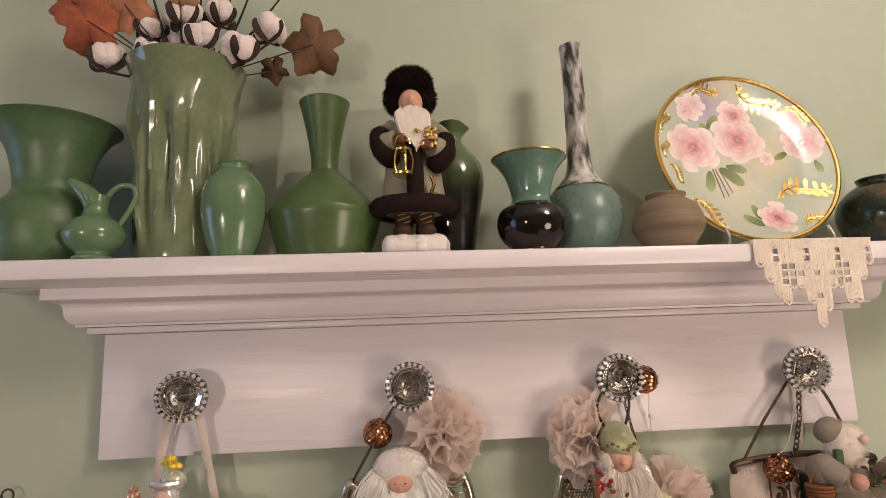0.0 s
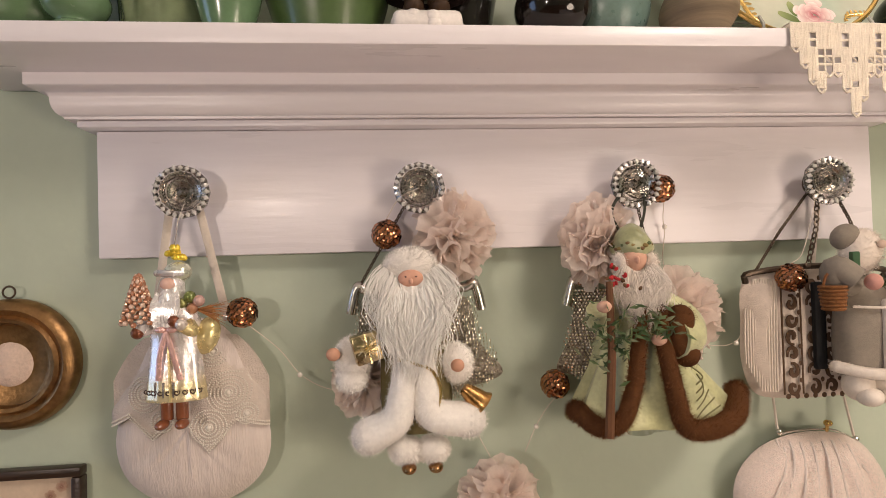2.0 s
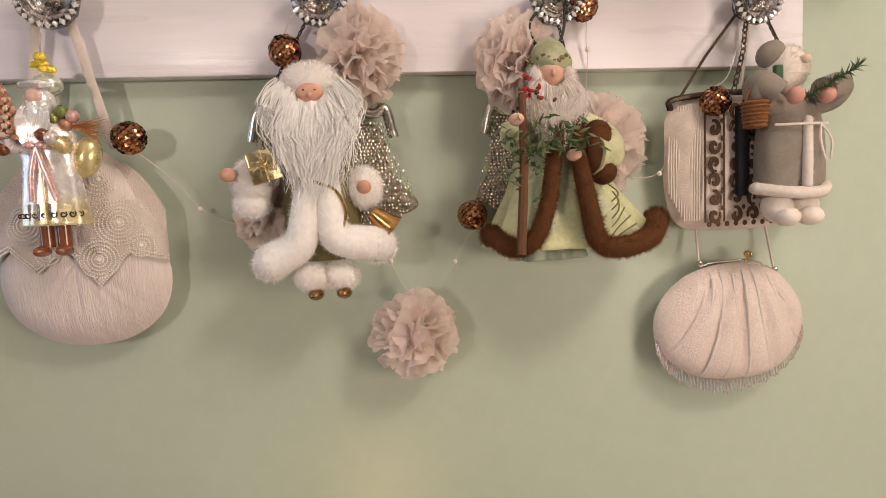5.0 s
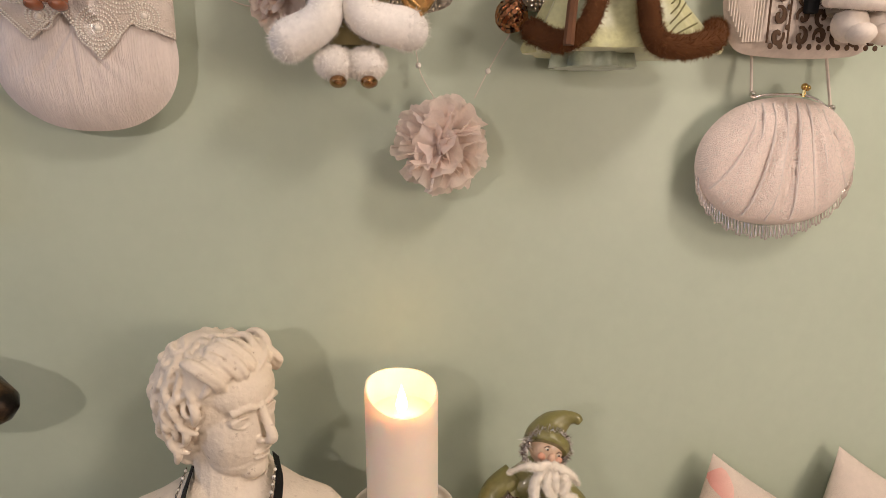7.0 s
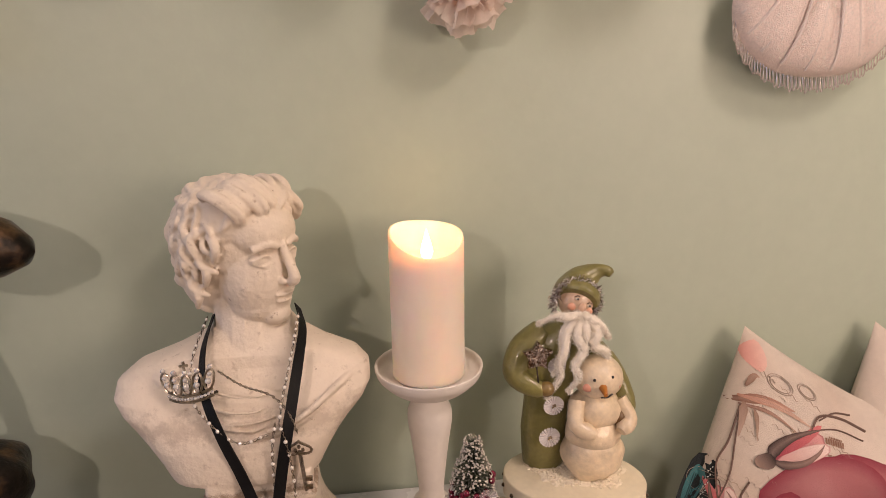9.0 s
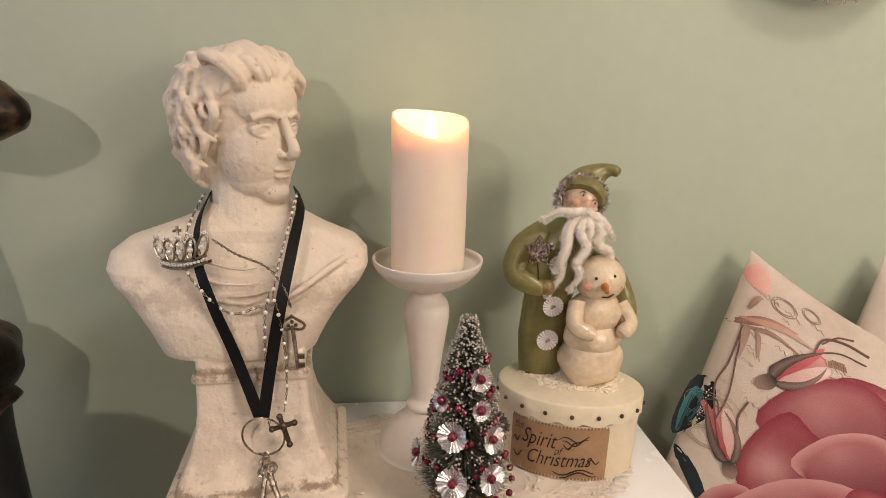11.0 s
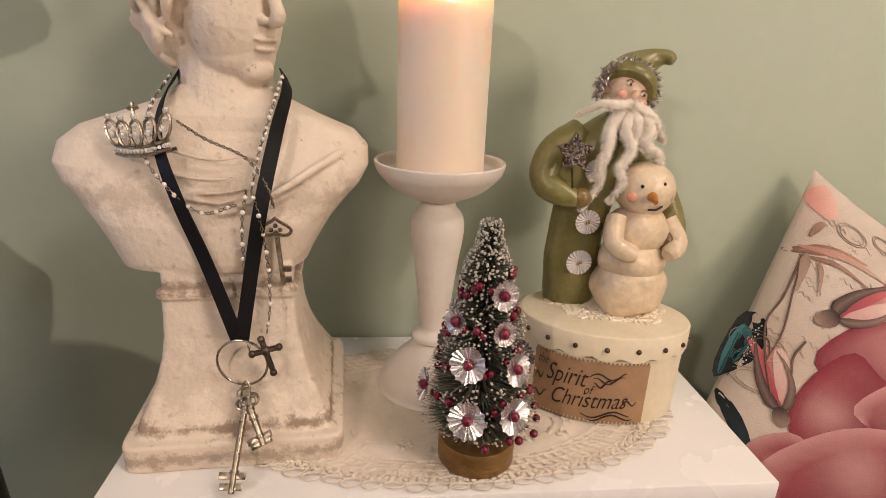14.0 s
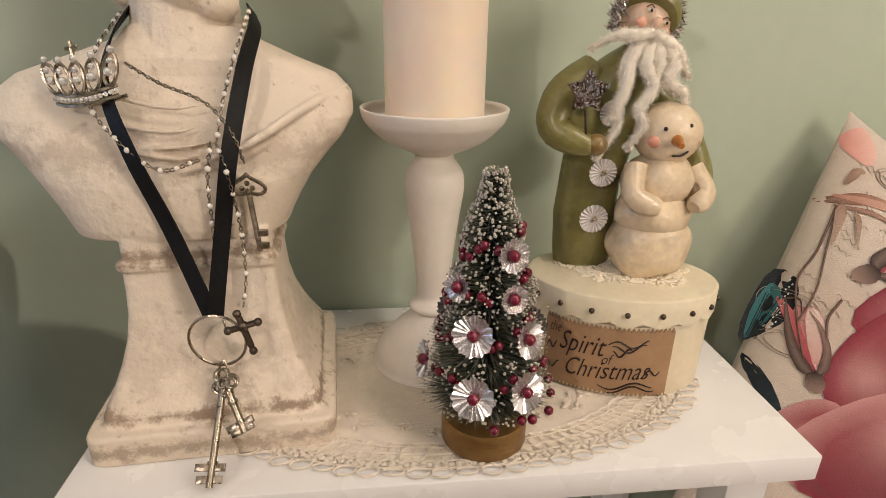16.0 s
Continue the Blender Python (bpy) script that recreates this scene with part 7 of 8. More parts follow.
g = Geo()
aa = np.linspace(0, 2 * math.pi, 64, endpoint=False)
rows = []
for r, f in ((0.0005, 0.0), (0.0325, 0.0), (0.0340, 0.012), (0.0340, 0.3), (0.0340, 0.6), (0.0340, 0.85), (0.0340, 0.97), (0.0334, 1.0), (0.0318, 1.0), (0.0308, 0.97)):
    rows.append([(CX + r * math.cos(a), CY + r * math.sin(a), cz + f * rimz(a)) for a in aa])
for r, dz in ((0.0303, -0.016), (0.028, -0.020), (0.018, -0.023), (0.0005, -0.024)):
    rows.append([(CX + r * math.cos(a), CY + r * math.sin(a), cz + CH - 0.006 + dz) for a in aa])
g.rings(rows)
part("wax", g, M_WAX, cand)
g = Geo().lathe([(0.0004, 0), (0.0040, 0.004), (0.0056, 0.009), (0.0042, 0.016), (0.0016, 0.024), (0.0003, 0.029)], (CX, CY - 0.004, cz + CH - 0.029), 14)
part("flame", g, glowing("flame", (1.0, 0.74, 0.36), 14.0), cand)
bulb("candle_light", (CX, CY + 0.004, cz + CH + 0.006), 0.05, (1.0, 0.62, 0.28), 0.006)

# ---- bottle-brush tree ----
TX, TY, TB = -0.047, -0.191, TZ + 0.002
tree = thing("bottle_brush_tree", (TX, TY, TB), "frosted bottle-brush Christmas tree with burgundy beads and foil flowers", "ornament tree")
part("base", Geo().lathe([(0.0005, 0), (0.0262, 0), (0.0275, 0.002), (0.0275, 0.0165), (0.0262, 0.019), (0.024, 0.0195), (0.0005, 0.0195)], (TX, TY, TB), 48), material("gold_painted_wood", (0.26, 0.145, 0.045), 0.35, metal=0.55, vary=0.15, scale=30, bump=0.15, stretch=(1, 1, 3)), tree, "round gold-painted wooden base")
g = Geo()
rnd = random.Random(3)


def tree_r(h):
    """Radius of the bristles at a height between 0 and 1, in ragged tiers."""
    return (0.0415 * (1 - h) ** 0.85 + 0.0055) * (0.92 + 0.09 * math.sin(h * 26)) * min(1, 0.55 + h * 6)


for i in range(15000):
    h = rnd.random() ** 1.15
    a = rnd.uniform(0, 2 * math.pi)
    z = TB + 0.026 + h * 0.150
    r = tree_r(h) * rnd.uniform(0.8, 1.08)
    d = Vector((math.cos(a), math.sin(a), rnd.uniform(-0.05, 0.55)))
    r0 = r * 0.35
    p = Vector((TX + r0 * math.cos(a), TY + r0 * math.sin(a), z))
    frost = rnd.random()
    tip = (0.40, 0.37, 0.31) if frost > 0.55 else (0.10, 0.12, 0.075)
    g.strand(p, d, (r - r0), 0.0008, 0, (0.018, 0.035, 0.016), tip, 0.15)
for i in range(1700):
    h = rnd.random() ** 0.8
    a = rnd.uniform(0, 2 * math.pi)
    r = tree_r(h) * rnd.uniform(0.9, 1.02)
    g.ball((TX + r * math.cos(a), TY + r * math.sin(a), TB + 0.030 + h * 0.150), rnd.uniform(0.0005, 0.0012), None, 4, 3, 0, (0.50, 0.46, 0.39))
tagged(part("bristles", g, material("frosted_bristle", rough=0.6, tint=True, vary=0.15, scale=300, bump=0), tree, "dark green bristles with frosted tips"), kind="stuff")
part("trunk", Geo().tube([(TX, TY, TB + 0.018), (TX, TY, TB + 0.170)], 0.0016, 8), M_DARKM, tree)
M_BERRY = material("burgundy_bead", (0.17, 0.008, 0.028), 0.15, metal=0.35, vary=0.15, bump=0, coat=0.6)
for k in range(86):
    h = 0.05 + 0.80 * k / 86
    a = -1.6 + k * 0.335 + 0.10 * math.sin(k * 2.1)
    r = tree_r(h) * 0.95
    part("bead", Geo().ball((TX + r * math.cos(a), TY + r * math.sin(a), TB + 0.026 + h * 0.150 + 0.004 * math.sin(k * 1.3)), 0.0030, None, 9, 6), M_BERRY, tree)
M_FOIL = material("silver_foil", (0.72, 0.68, 0.68), 0.2, metal=0.8, vary=0.15, scale=120, bump=0.15)
for a, h, r in ((-1.95, 0.19, 0.0125), (-1.10, 0.20, 0.0120), (-2.05, 0.43, 0.0120), (-0.95, 0.40, 0.0110), (-1.30, 0.58, 0.0080), (-1.22, 0.73, 0.0095), (-2.5, 0.60, 0.0085), (0.6, 0.3, 0.012), (2.2, 0.4, 0.012), (-3.0, 0.25, 0.011)):
    q = tree_r(h) + 0.002
    c = Vector((TX + q * math.cos(a), TY + q * math.sin(a), TB + 0.026 + h * 0.150))
    n = Vector((math.cos(a), math.sin(a), 0.25)).normalized()
    s = n.cross(Vector((0, 0, 1))).normalized()
    t = s.cross(n)
    fl = Geo()
    fl.rings([[c + (s * math.cos(b) + t * math.sin(b)) * r * f * (1 + 0.06 * math.cos(b * 12)) + n * (0.0035 * f + (0.0011 if i % 2 else -0.0007) * f) for i, b in enumerate(np.linspace(0, 2 * math.pi, 44, endpoint=False))] for f in (0.15, 0.6, 1.0)], cap=False)
    part("foil_flower", fl, M_FOIL, tree, "pleated silver foil flower", smooth=False)
    part("bead", Geo().ball(c + n * 0.003, 0.0036, None, 10, 7), M_BERRY, tree)

# ---- oval gift box with figurine ----
OX, OY, OA, OB, OR = 0.0675, -0.116, 0.0685, 0.047, radians(-15)
M_CREAM = material("cream_painted_card", (0.72, 0.64, 0.47), 0.5, vary=0.06, scale=30, bump=0.12, stain=(0.55, 0.42, 0.24), stain_amount=0.3)


def oval(a, k=0.0, z=0.0):
    x, y = (OA + k) * math.cos(a), (OB + k) * math.sin(a)
    return Vector((OX + x * math.cos(OR) - y * math.sin(OR), OY + x * math.sin(OR) + y * math.cos(OR), z))


gb = thing("oval_box", (OX, OY, TZ + 0.002), "cream oval keepsake box with scalloped lid and kraft label", "box")
oa = np.linspace(0, 2 * math.pi, 80, endpoint=False)
BZ0, BZ1 = TZ + 0.002, TZ + 0.081
part("body", Geo().rings([[oval(a, -0.004, BZ0) for a in oa], [oval(a, -0.003, BZ0 + 0.001) for a in oa], [oval(a, -0.002, BZ0 + 0.05) for a in oa], [oval(a, -0.002, BZ1 - 0.003) for a in oa]]), M_CREAM, gb)
g = Geo()
sc = [BZ1 - 0.0165 - 0.0042 * abs(math.sin(a * 9)) for a in oa]
g.rings([[oval(a, -0.0012, z) for a, z in zip(oa, sc)], [oval(a, 0.0006, z) for a, z in zip(oa, sc)], [oval(a, 0.0006, BZ1 - 0.001) for a in oa], [oval(a, -0.0003, BZ1) for a in oa], [oval(a, -0.0012, BZ1 + 0.0003) for a in oa], [oval(a, -0.03, BZ1 + 0.0003) for a in oa]])
part("lid", g, M_CREAM, gb, "cream lid with scalloped edge")
for k in range(18):
    a = (k + 0.5) * math.pi / 9 + 0.0
    p = oval(a, 0.001, BZ1 - 0.0105)
    part("stud", Geo().ball(p, 0.0021, None, 8, 6), M_DARKM, gb, "small dark glitter dot")
M_KRAFT = material("kraft_paper", (0.36, 0.22, 0.12), 0.85, vary=0.08, scale=40, bump=0.2)


def lab(u, v, lift=0.0):
    """A point of the label: u along it from -0.5 to 0.5, v up it in metres."""
    return oval(-1.74 + 1.45 * u, -0.0017 + lift, BZ0 + 0.030 + v)


g = Geo()
rows = []
for i in range(61):
    u = -0.5 + i / 60
    zig = 0.0016 * (1 if i % 2 else -1)
    rows.append([lab(u, -0.027 + zig), lab(u, 0.026 + zig), lab(u, 0.026 + zig, 0.0005), lab(u, -0.027 + zig, 0.0005)])
g.rings(rows)
part("label", g, M_KRAFT, gb, "pinked brown kraft paper label")
M_INK = material("dark_brown_ink", (0.02, 0.008, 0.005), 0.6, vary=0.1, bump=0)


def lettering(text, u0, v0, size, slant=0.3, rise=0.0):
    cu = bpy.data.curves.new("lettering", "FONT")
    cu.body, cu.size, cu.shear, cu.resolution_u, cu.offset = text, size, slant, 3, -0.0001
    tmp = bpy.data.objects.new("lettering", cu)
    scene.collection.objects.link(tmp)
    me = bpy.data.meshes.new_from_object(tmp)
    bpy.data.objects.remove(tmp)
    width = 1.45 * 0.060
    g = Geo()
    vs = [lab(u0 + 0.62 * p.co.x / width, v0 + p.co.y + rise * p.co.x, 0.0008) for p in me.vertices]
    g.add(vs, [tuple(f.vertices) for f in me.polygons])
    bpy.data.meshes.remove(me)
    bpy.data.curves.remove(cu)
    return part("lettering", g, M_INK, gb, "dark handwritten lettering", smooth=False)


lettering("the", -0.46, 0.014, 0.012, 0.3, 0.06)
lettering("Spirit", -0.36, 0.002, 0.023, 0.35, 0.02)
lettering("of", -0.02, -0.003, 0.012, 0.3, 0.02)
lettering("Christmas", -0.30, -0.0175, 0.0215, 0.35, 0.05)
for k, (u0, v0, ln) in enumerate(((0.02, 0.0130, 0.28), (0.05, 0.0095, 0.24), (0.06, 0.0060, 0.14), (-0.02, -0.0215, 0.40), (0.04, -0.0240, 0.36), (0.28, -0.0100, 0.14), (-0.47, 0.001, 0.09), (-0.47, -0.015, 0.13))):
    g = Geo().tube([lab(u0 + ln * t, v0 + 0.003 * t + 0.0028 * math.sin(7.5 * t + k), 0.0007) for t in np.linspace(0, 1, 18)], [0.0003 + 0.0004 * math.sin(math.pi * j / 17) for j in range(18)], 5)
    part("flourish", g, M_INK, gb, "inked flourishes")

g = Geo()
FZ = BZ1 + 0.0005
GR, SN = (0.195, 0.175, 0.055), (0.70, 0.56, 0.38)
sx0, sy0 = 0.047, -0.088
rows = []
for z, cxx, hw, hd in ((0, 0.045, 0.021, 0.016), (0.01, 0.045, 0.0225, 0.018), (0.04, 0.044, 0.0235, 0.019), (0.068, 0.046, 0.0225, 0.019), (0.085, 0.049, 0.024, 0.020), (0.105, 0.052, 0.030, 0.022), (0.125, 0.056, 0.033, 0.022), (0.142, 0.061, 0.028, 0.019), (0.154, 0.066, 0.016, 0.014), (0.16, 0.068, 0.008, 0.008)):
    rows.append([(cxx + hw * math.cos(a) * (1 + 0.02 * math.sin(5 * a + z * 90)), sy0 + hd * math.sin(a), FZ + z) for a in np.linspace(0, 2 * math.pi, 36, endpoint=False)])
g.rings(rows, 0, GR)
g.tube(smoothline([(0.040, sy0, FZ + 0.142), (0.018, sy0 - 0.006, FZ + 0.126), (0.011, sy0 - 0.014, FZ + 0.106), (0.027, sy0 - 0.026, FZ + 0.097), (0.034, sy0 - 0.028, FZ + 0.098)], 5), [0.013, 0.0135, 0.014, 0.014, 0.014, 0.0138, 0.0135, 0.013, 0.0128, 0.0125, 0.012, 0.0115, 0.011, 0.0105, 0.010, 0.009, 0.0085, 0.008, 0.0075, 0.007, 0.006], 14, 0, GR)
g.ball((0.036, sy0 - 0.030, FZ + 0.097), (0.008, 0.007, 0.0075), None, 12, 8, 0, (0.20, 0.13, 0.04))
g.ball((0.034, sy0 - 0.006, FZ + 0.112), (0.022, 0.017, 0.028), None, 16, 10, 0, GR)
g.tube(smoothline([(0.085, sy0, FZ + 0.13), (0.107, sy0 - 0.008, FZ + 0.105), (0.118, sy0 - 0.02, FZ + 0.075), (0.110, sy0 - 0.034, FZ + 0.064)], 5), 0.0105, 12, 0, GR)
g.ball((0.106, sy0 - 0.037, FZ + 0.065), (0.007, 0.006, 0.008), None, 12, 8, 0, (0.16, 0.085, 0.03))
hz = FZ + 0.177
WOOL = (0.80, 0.72, 0.62)
g.ball((0.069, sy0 - 0.008, hz - 0.002), (0.0170, 0.0155, 0.0175), Matrix.Rotation(0.35, 3, "Y"), 22, 14, 0, (0.64, 0.45, 0.31))
g.ball((0.0690, sy0 - 0.0240, hz - 0.0035), (0.0034, 0.0036, 0.0046), Matrix.Rotation(0.4, 3, "Y"), 10, 7, 0, (0.68, 0.44, 0.30))
for x, z in ((0.0610, -0.0030), (0.0765, -0.0095)):
    g.ball((x, sy0 - 0.0205, hz + z), (0.0048, 0.0025, 0.0040), None, 10, 7, 0, (0.68, 0.34, 0.22))
for x, z in ((0.0650, 0.0045), (0.0765, -0.0030)):
    g.ball((x, sy0 - 0.0222, hz + z), (0.0021, 0.0012, 0.0013), None, 8, 6, 0, (0.72, 0.66, 0.56))
    g.ball((x + 0.0003, sy0 - 0.0232, hz + z), (0.0010, 0.0008, 0.0011), None, 7, 5, 0, (0.02, 0.012, 0.01))
    g.tube(smoothline([(x - 0.0030, sy0 - 0.0222, hz + z + 0.0020), (x, sy0 - 0.0230, hz + z + 0.0034), (x + 0.0030, sy0 - 0.0215, hz + z + 0.0014)], 4), 0.0004, 5, 0, (0.05, 0.03, 0.02))
# pointed hood with a drooping tip
g.tube(smoothline([(0.0670, sy0 - 0.0110, hz - 0.002), (0.0690, sy0 - 0.0075, hz + 0.001), (0.0725, sy0 - 0.0020, hz + 0.006), (0.0800, sy0 + 0.0020, hz + 0.0150), (0.0905, sy0, hz + 0.0225), (0.0985, sy0 - 0.004, hz + 0.0245), (0.1030, sy0 - 0.008, hz + 0.0215)], 5),
       [0.0205, 0.0214, 0.0220, 0.0224, 0.0226, 0.0226, 0.0226, 0.0225, 0.0222, 0.0217, 0.0211, 0.0202, 0.0192, 0.0180, 0.0167, 0.0153, 0.0138, 0.0123, 0.0109, 0.0096, 0.0085, 0.0076, 0.0068, 0.0062, 0.0058, 0.0055, 0.0053, 0.0051, 0.0048, 0.0042, 0.0030], 22, 0, GR)
for i in range(900):
    a = random.uniform(-0.75, math.pi + 0.35)
    p = Vector((0.0668 + 0.0210 * math.cos(a), sy0 - 0.0130, hz - 0.0015 + 0.0205 * math.sin(a))) + Vector((random.gauss(0, 0.0012), random.gauss(0, 0.002), random.gauss(0, 0.0012)))
    g.strand(p, (math.cos(a) * 0.6 + random.gauss(0, 0.8), -0.5 + random.gauss(0, 0.7), math.sin(a) * 0.6 + random.gauss(0, 0.8)), 0.0066, 0.0010, random.choice((1, 2, 2)), random.choice(((0.75, 0.70, 0.66), (0.30, 0.25, 0.24), (0.88, 0.85, 0.83))))
# wool beard in separate curling locks
for pts, rad, n in (([(0.066, 0.026, -0.0095), (0.054, 0.027, -0.0105), (0.044, 0.024, -0.0105), (0.030, 0.019, -0.0185)], 0.0034, 900),
                    ([(0.070, 0.026, -0.0105), (0.082, 0.026, -0.0175), (0.092, 0.022, -0.027), (0.098, 0.020, -0.036)], 0.0038, 900),
                    ([(0.062, 0.025, -0.014), (0.0535, 0.028, -0.026), (0.0510, 0.031, -0.042), (0.0465, 0.031, -0.056), (0.0480, 0.032, -0.068), (0.0370, 0.030, -0.088)], 0.0036, 2200),
                    ([(0.059, 0.024, -0.013), (0.0500, 0.027, -0.030), (0.0520, 0.030, -0.048), (0.0420, 0.031, -0.064)], 0.0026, 1000),
                    ([(0.068, 0.025, -0.015), (0.0630, 0.031, -0.028), (0.0690, 0.033, -0.042), (0.0610, 0.034, -0.056), (0.0640, 0.038, -0.066), (0.0560, 0.036, -0.080)], 0.0036, 2200),
                    ([(0.074, 0.024, -0.015), (0.0830, 0.029, -0.026), (0.0790, 0.032, -0.038), (0.0920, 0.030, -0.046), (0.0940, 0.030, -0.058), (0.1030, 0.027, -0.072)], 0.0038, 2200),
                    ([(0.070, 0.024, -0.014), (0.0720, 0.030, -0.026), (0.0700, 0.032, -0.042)], 0.0042, 900)):
    m = 5 * (len(pts) - 1)
    furry(g, [(x, sy0 - y, hz + z) for x, y, z in pts], [1.25 * rad * (0.55 + 0.6 * math.sin(math.pi * (0.15 + 0.8 * k / m))) * (1 - 0.6 * k / m) * (1 + 0.12 * math.sin(2.3 * k)) for k in range(m + 1)], n, 0.0045, (0.88, 0.82, 0.72), 3, (0.86, 0.79, 0.68), droop=0.4, wd=0.00026)
bx, by = 0.0885, -0.112
for z, r, k in ((0.022, 0.031, 0.92), (0.046, 0.0275, 0.8), (0.070, 0.0255, 0.85)):
    g.ball((bx - 0.002, by, FZ + z), (r, r * 0.85, r * k), None, 36, 22, 0, SN, 0.14, 55)
g.tube(smoothline([(bx - 0.022, by - 0.006, FZ + 0.082), (bx - 0.026, by - 0.018, FZ + 0.064), (bx - 0.010, by - 0.026, FZ + 0.057)], 5), [0.008] * 9 + [0.007, 0.005], 12, 0, SN)
g.tube(smoothline([(bx + 0.020, by - 0.004, FZ + 0.080), (bx + 0.027, by - 0.014, FZ + 0.064), (bx + 0.016, by - 0.022, FZ + 0.056)], 5), [0.008] * 9 + [0.007, 0.005], 12, 0, SN)
g.ball((bx - 0.001, by - 0.002, FZ + 0.104), (0.0235, 0.0215, 0.0215), None, 26, 16, 0, (0.72, 0.58, 0.40))
g.tube([(bx - 0.004, by - 0.021, FZ + 0.103), (bx - 0.006, by - 0.033, FZ + 0.101)], [0.0042, 0.0018], 10, 0, (0.42, 0.15, 0.02))
for x, z in ((-0.012, 0.110), (0.005, 0.112)):
    g.ball((bx + x, by - 0.0205, FZ + z), 0.0015, None, 8, 6, 0, (0.01, 0.008, 0.006))
for x in (-0.016, 0.010):
    g.ball((bx + x, by - 0.0165, FZ + 0.101), (0.0055, 0.003, 0.0045), None, 10, 7, 0, (0.66, 0.30, 0.20))
g.tube(smoothline([(bx - 0.005, by - 0.0205, FZ + 0.092), (bx + 0.001, by - 0.0215, FZ + 0.0925), (bx + 0.006, by - 0.0205, FZ + 0.095)], 4), 0.0008, 5, 0, (0.02, 0.012, 0.01))
for x, z, r in ((0.0455, 0.076, 0.0100), (0.0425, 0.042, 0.0105), (0.047, 0.117, 0.0088)):
    c = Vector((x, sy0 - 0.0235, FZ + z))
    g.rings([[c + Vector((math.cos(b) * r * f, -0.0015 + (0.0009 if i % 2 else -0.0009) * f, math.sin(b) * r * f)) for i, b in enumerate(np.linspace(0, 2 * math.pi, 40, endpoint=False))] for f in (0.05, 0.6, 1.0)], 1, (0.66, 0.62, 0.60), cap=False)
    for k in range(6):
        g.ball(c + Vector((0.0014 * math.cos(k), -0.0028, 0.0014 * math.sin(k * 1.7))), 0.0010, None, 6, 4, 2, (0.45, 0.36, 0.25))
sc3 = Vector((0.026, sy0 - 0.030, FZ + 0.132))
star = [sc3 + Vector((math.sin(k * math.pi / 5) * (0.0145 if k % 2 == 0 else 0.0085), 0, math.cos(k * math.pi / 5) * (0.0145 if k % 2 == 0 else 0.0085))) for k in range(10)]
g.rings([[sc3 + (p - sc3) * 0.02 + Vector((0, -0.004, 0)) for p in star], [p + Vector((0, -0.0025, 0)) for p in star], [p + Vector((0, 0.0015, 0)) for p in star]], 2, (0.30, 0.22, 0.17))
for i in range(420):
    k = random.random() * 10
    p = sc3.lerp(star[int(k)].lerp(star[(int(k) + 1) % 10], k % 1), random.random() ** 0.6)
    g.ball(p + Vector((0, -0.0038, 0)), random.uniform(0.0005, 0.0011), None, 4, 3, 2, random.choice(((0.55, 0.48, 0.42), (0.22, 0.14, 0.10), (0.65, 0.62, 0.6))))
g.tube([sc3 + Vector((0, 0, -0.012)), sc3 + Vector((0.003, 0.0, -0.036))], 0.0008, 6, 0, (0.02, 0.012, 0.01))
for i in range(900):
    a, r = random.uniform(0, 6.283), random.random() ** 0.5
    r *= 1 + 0.12 * math.sin(5 * a)
    g.ball((0.072 + 0.046 * r * math.cos(a), -0.110 + 0.027 * r * math.sin(a) - 0.2 * (0.046 * r * math.cos(a)), FZ + 0.0003), (random.uniform(0.001, 0.0026), random.uniform(0.001, 0.0026), 0.0011), None, 5, 4, 1, (0.78, 0.70, 0.55))
single("santa_snowman_figurine", g, [material("glossy_papier_mache", rough=0.34, tint=True, vary=0.16, scale=35, bump=0.9, bscale=70, coat=0.25), M_CLOTH, M_TMETAL, M_FUR], "glossy green Santa figurine hugging a cream snowman", "figurine")

# ---- floral pillows beside the table ----
M_LINENP = material("printed_linen", rough=0.9, tint=True, vary=0.05, scale=25, bump=0.45, bscale=900, sheen=0.2)
PA, PT, PS = radians(25.3), radians(18), 0.21


def lean(x, z):
    return Vector((x, z * math.sin(PT), z * math.cos(PT)))


def pillow(tip, size, seed):
    """A square cushion leaning on the wall; returns its Empty and the map from cushion to world."""
    r, u = lean(math.cos(PA), -math.sin(PA)), lean(math.sin(PA), math.cos(PA))
    n = r.cross(u)
    c = Vector(tip) + size * r - size * u

    def at(x, y, lift=0.0, side=1):
        xx, yy = max(-1, min(1, x)), max(-1, min(1, y))
        h = (0.075 * size / 0.21) * max(0, 1 - abs(xx) ** 2.4) ** 0.6 * max(0, 1 - abs(yy) ** 2.4) ** 0.6
        h += 0.002 * noise.noise(Vector((x * 4 + seed, y * 4, 0))) * (1 - max(abs(xx), abs(yy)))
        return c + r * size * x * (1 - 0.02 * (1 - yy * yy)) + u * size * y * (1 - 0.13 * (1 - xx * xx)) + n * (h * side + lift)

    t = thing("floral_pillow", c, "cream linen cushion printed with large pink roses and rosebuds", "pillow", "floral pillows on the bed")
    N = 36
    lin = [math.sin(math.pi * (i / N - 0.5)) for i in range(N + 1)]
    g = Geo()
    for side in (1, -1):
        verts = [at(x, y, 0, side) for y in lin for x in lin]
        cols = [lerp((0.60, 0.51, 0.43), (0.52, 0.41, 0.33), max(0, noise.noise(Vector((x * 3, y * 3, seed))))) for y in lin for x in lin]
        g.add(verts, [(j * (N + 1) + i, j * (N + 1) + i + 1, (j + 1) * (N + 1) + i + 1, (j + 1) * (N + 1) + i) for j in range(N) for i in range(N)], 0, cols)
    part("cover", g, M_LINENP, t)
    return t, at


pil, on_pil = pillow((0.299, -0.024, 0.842), PS, 1)


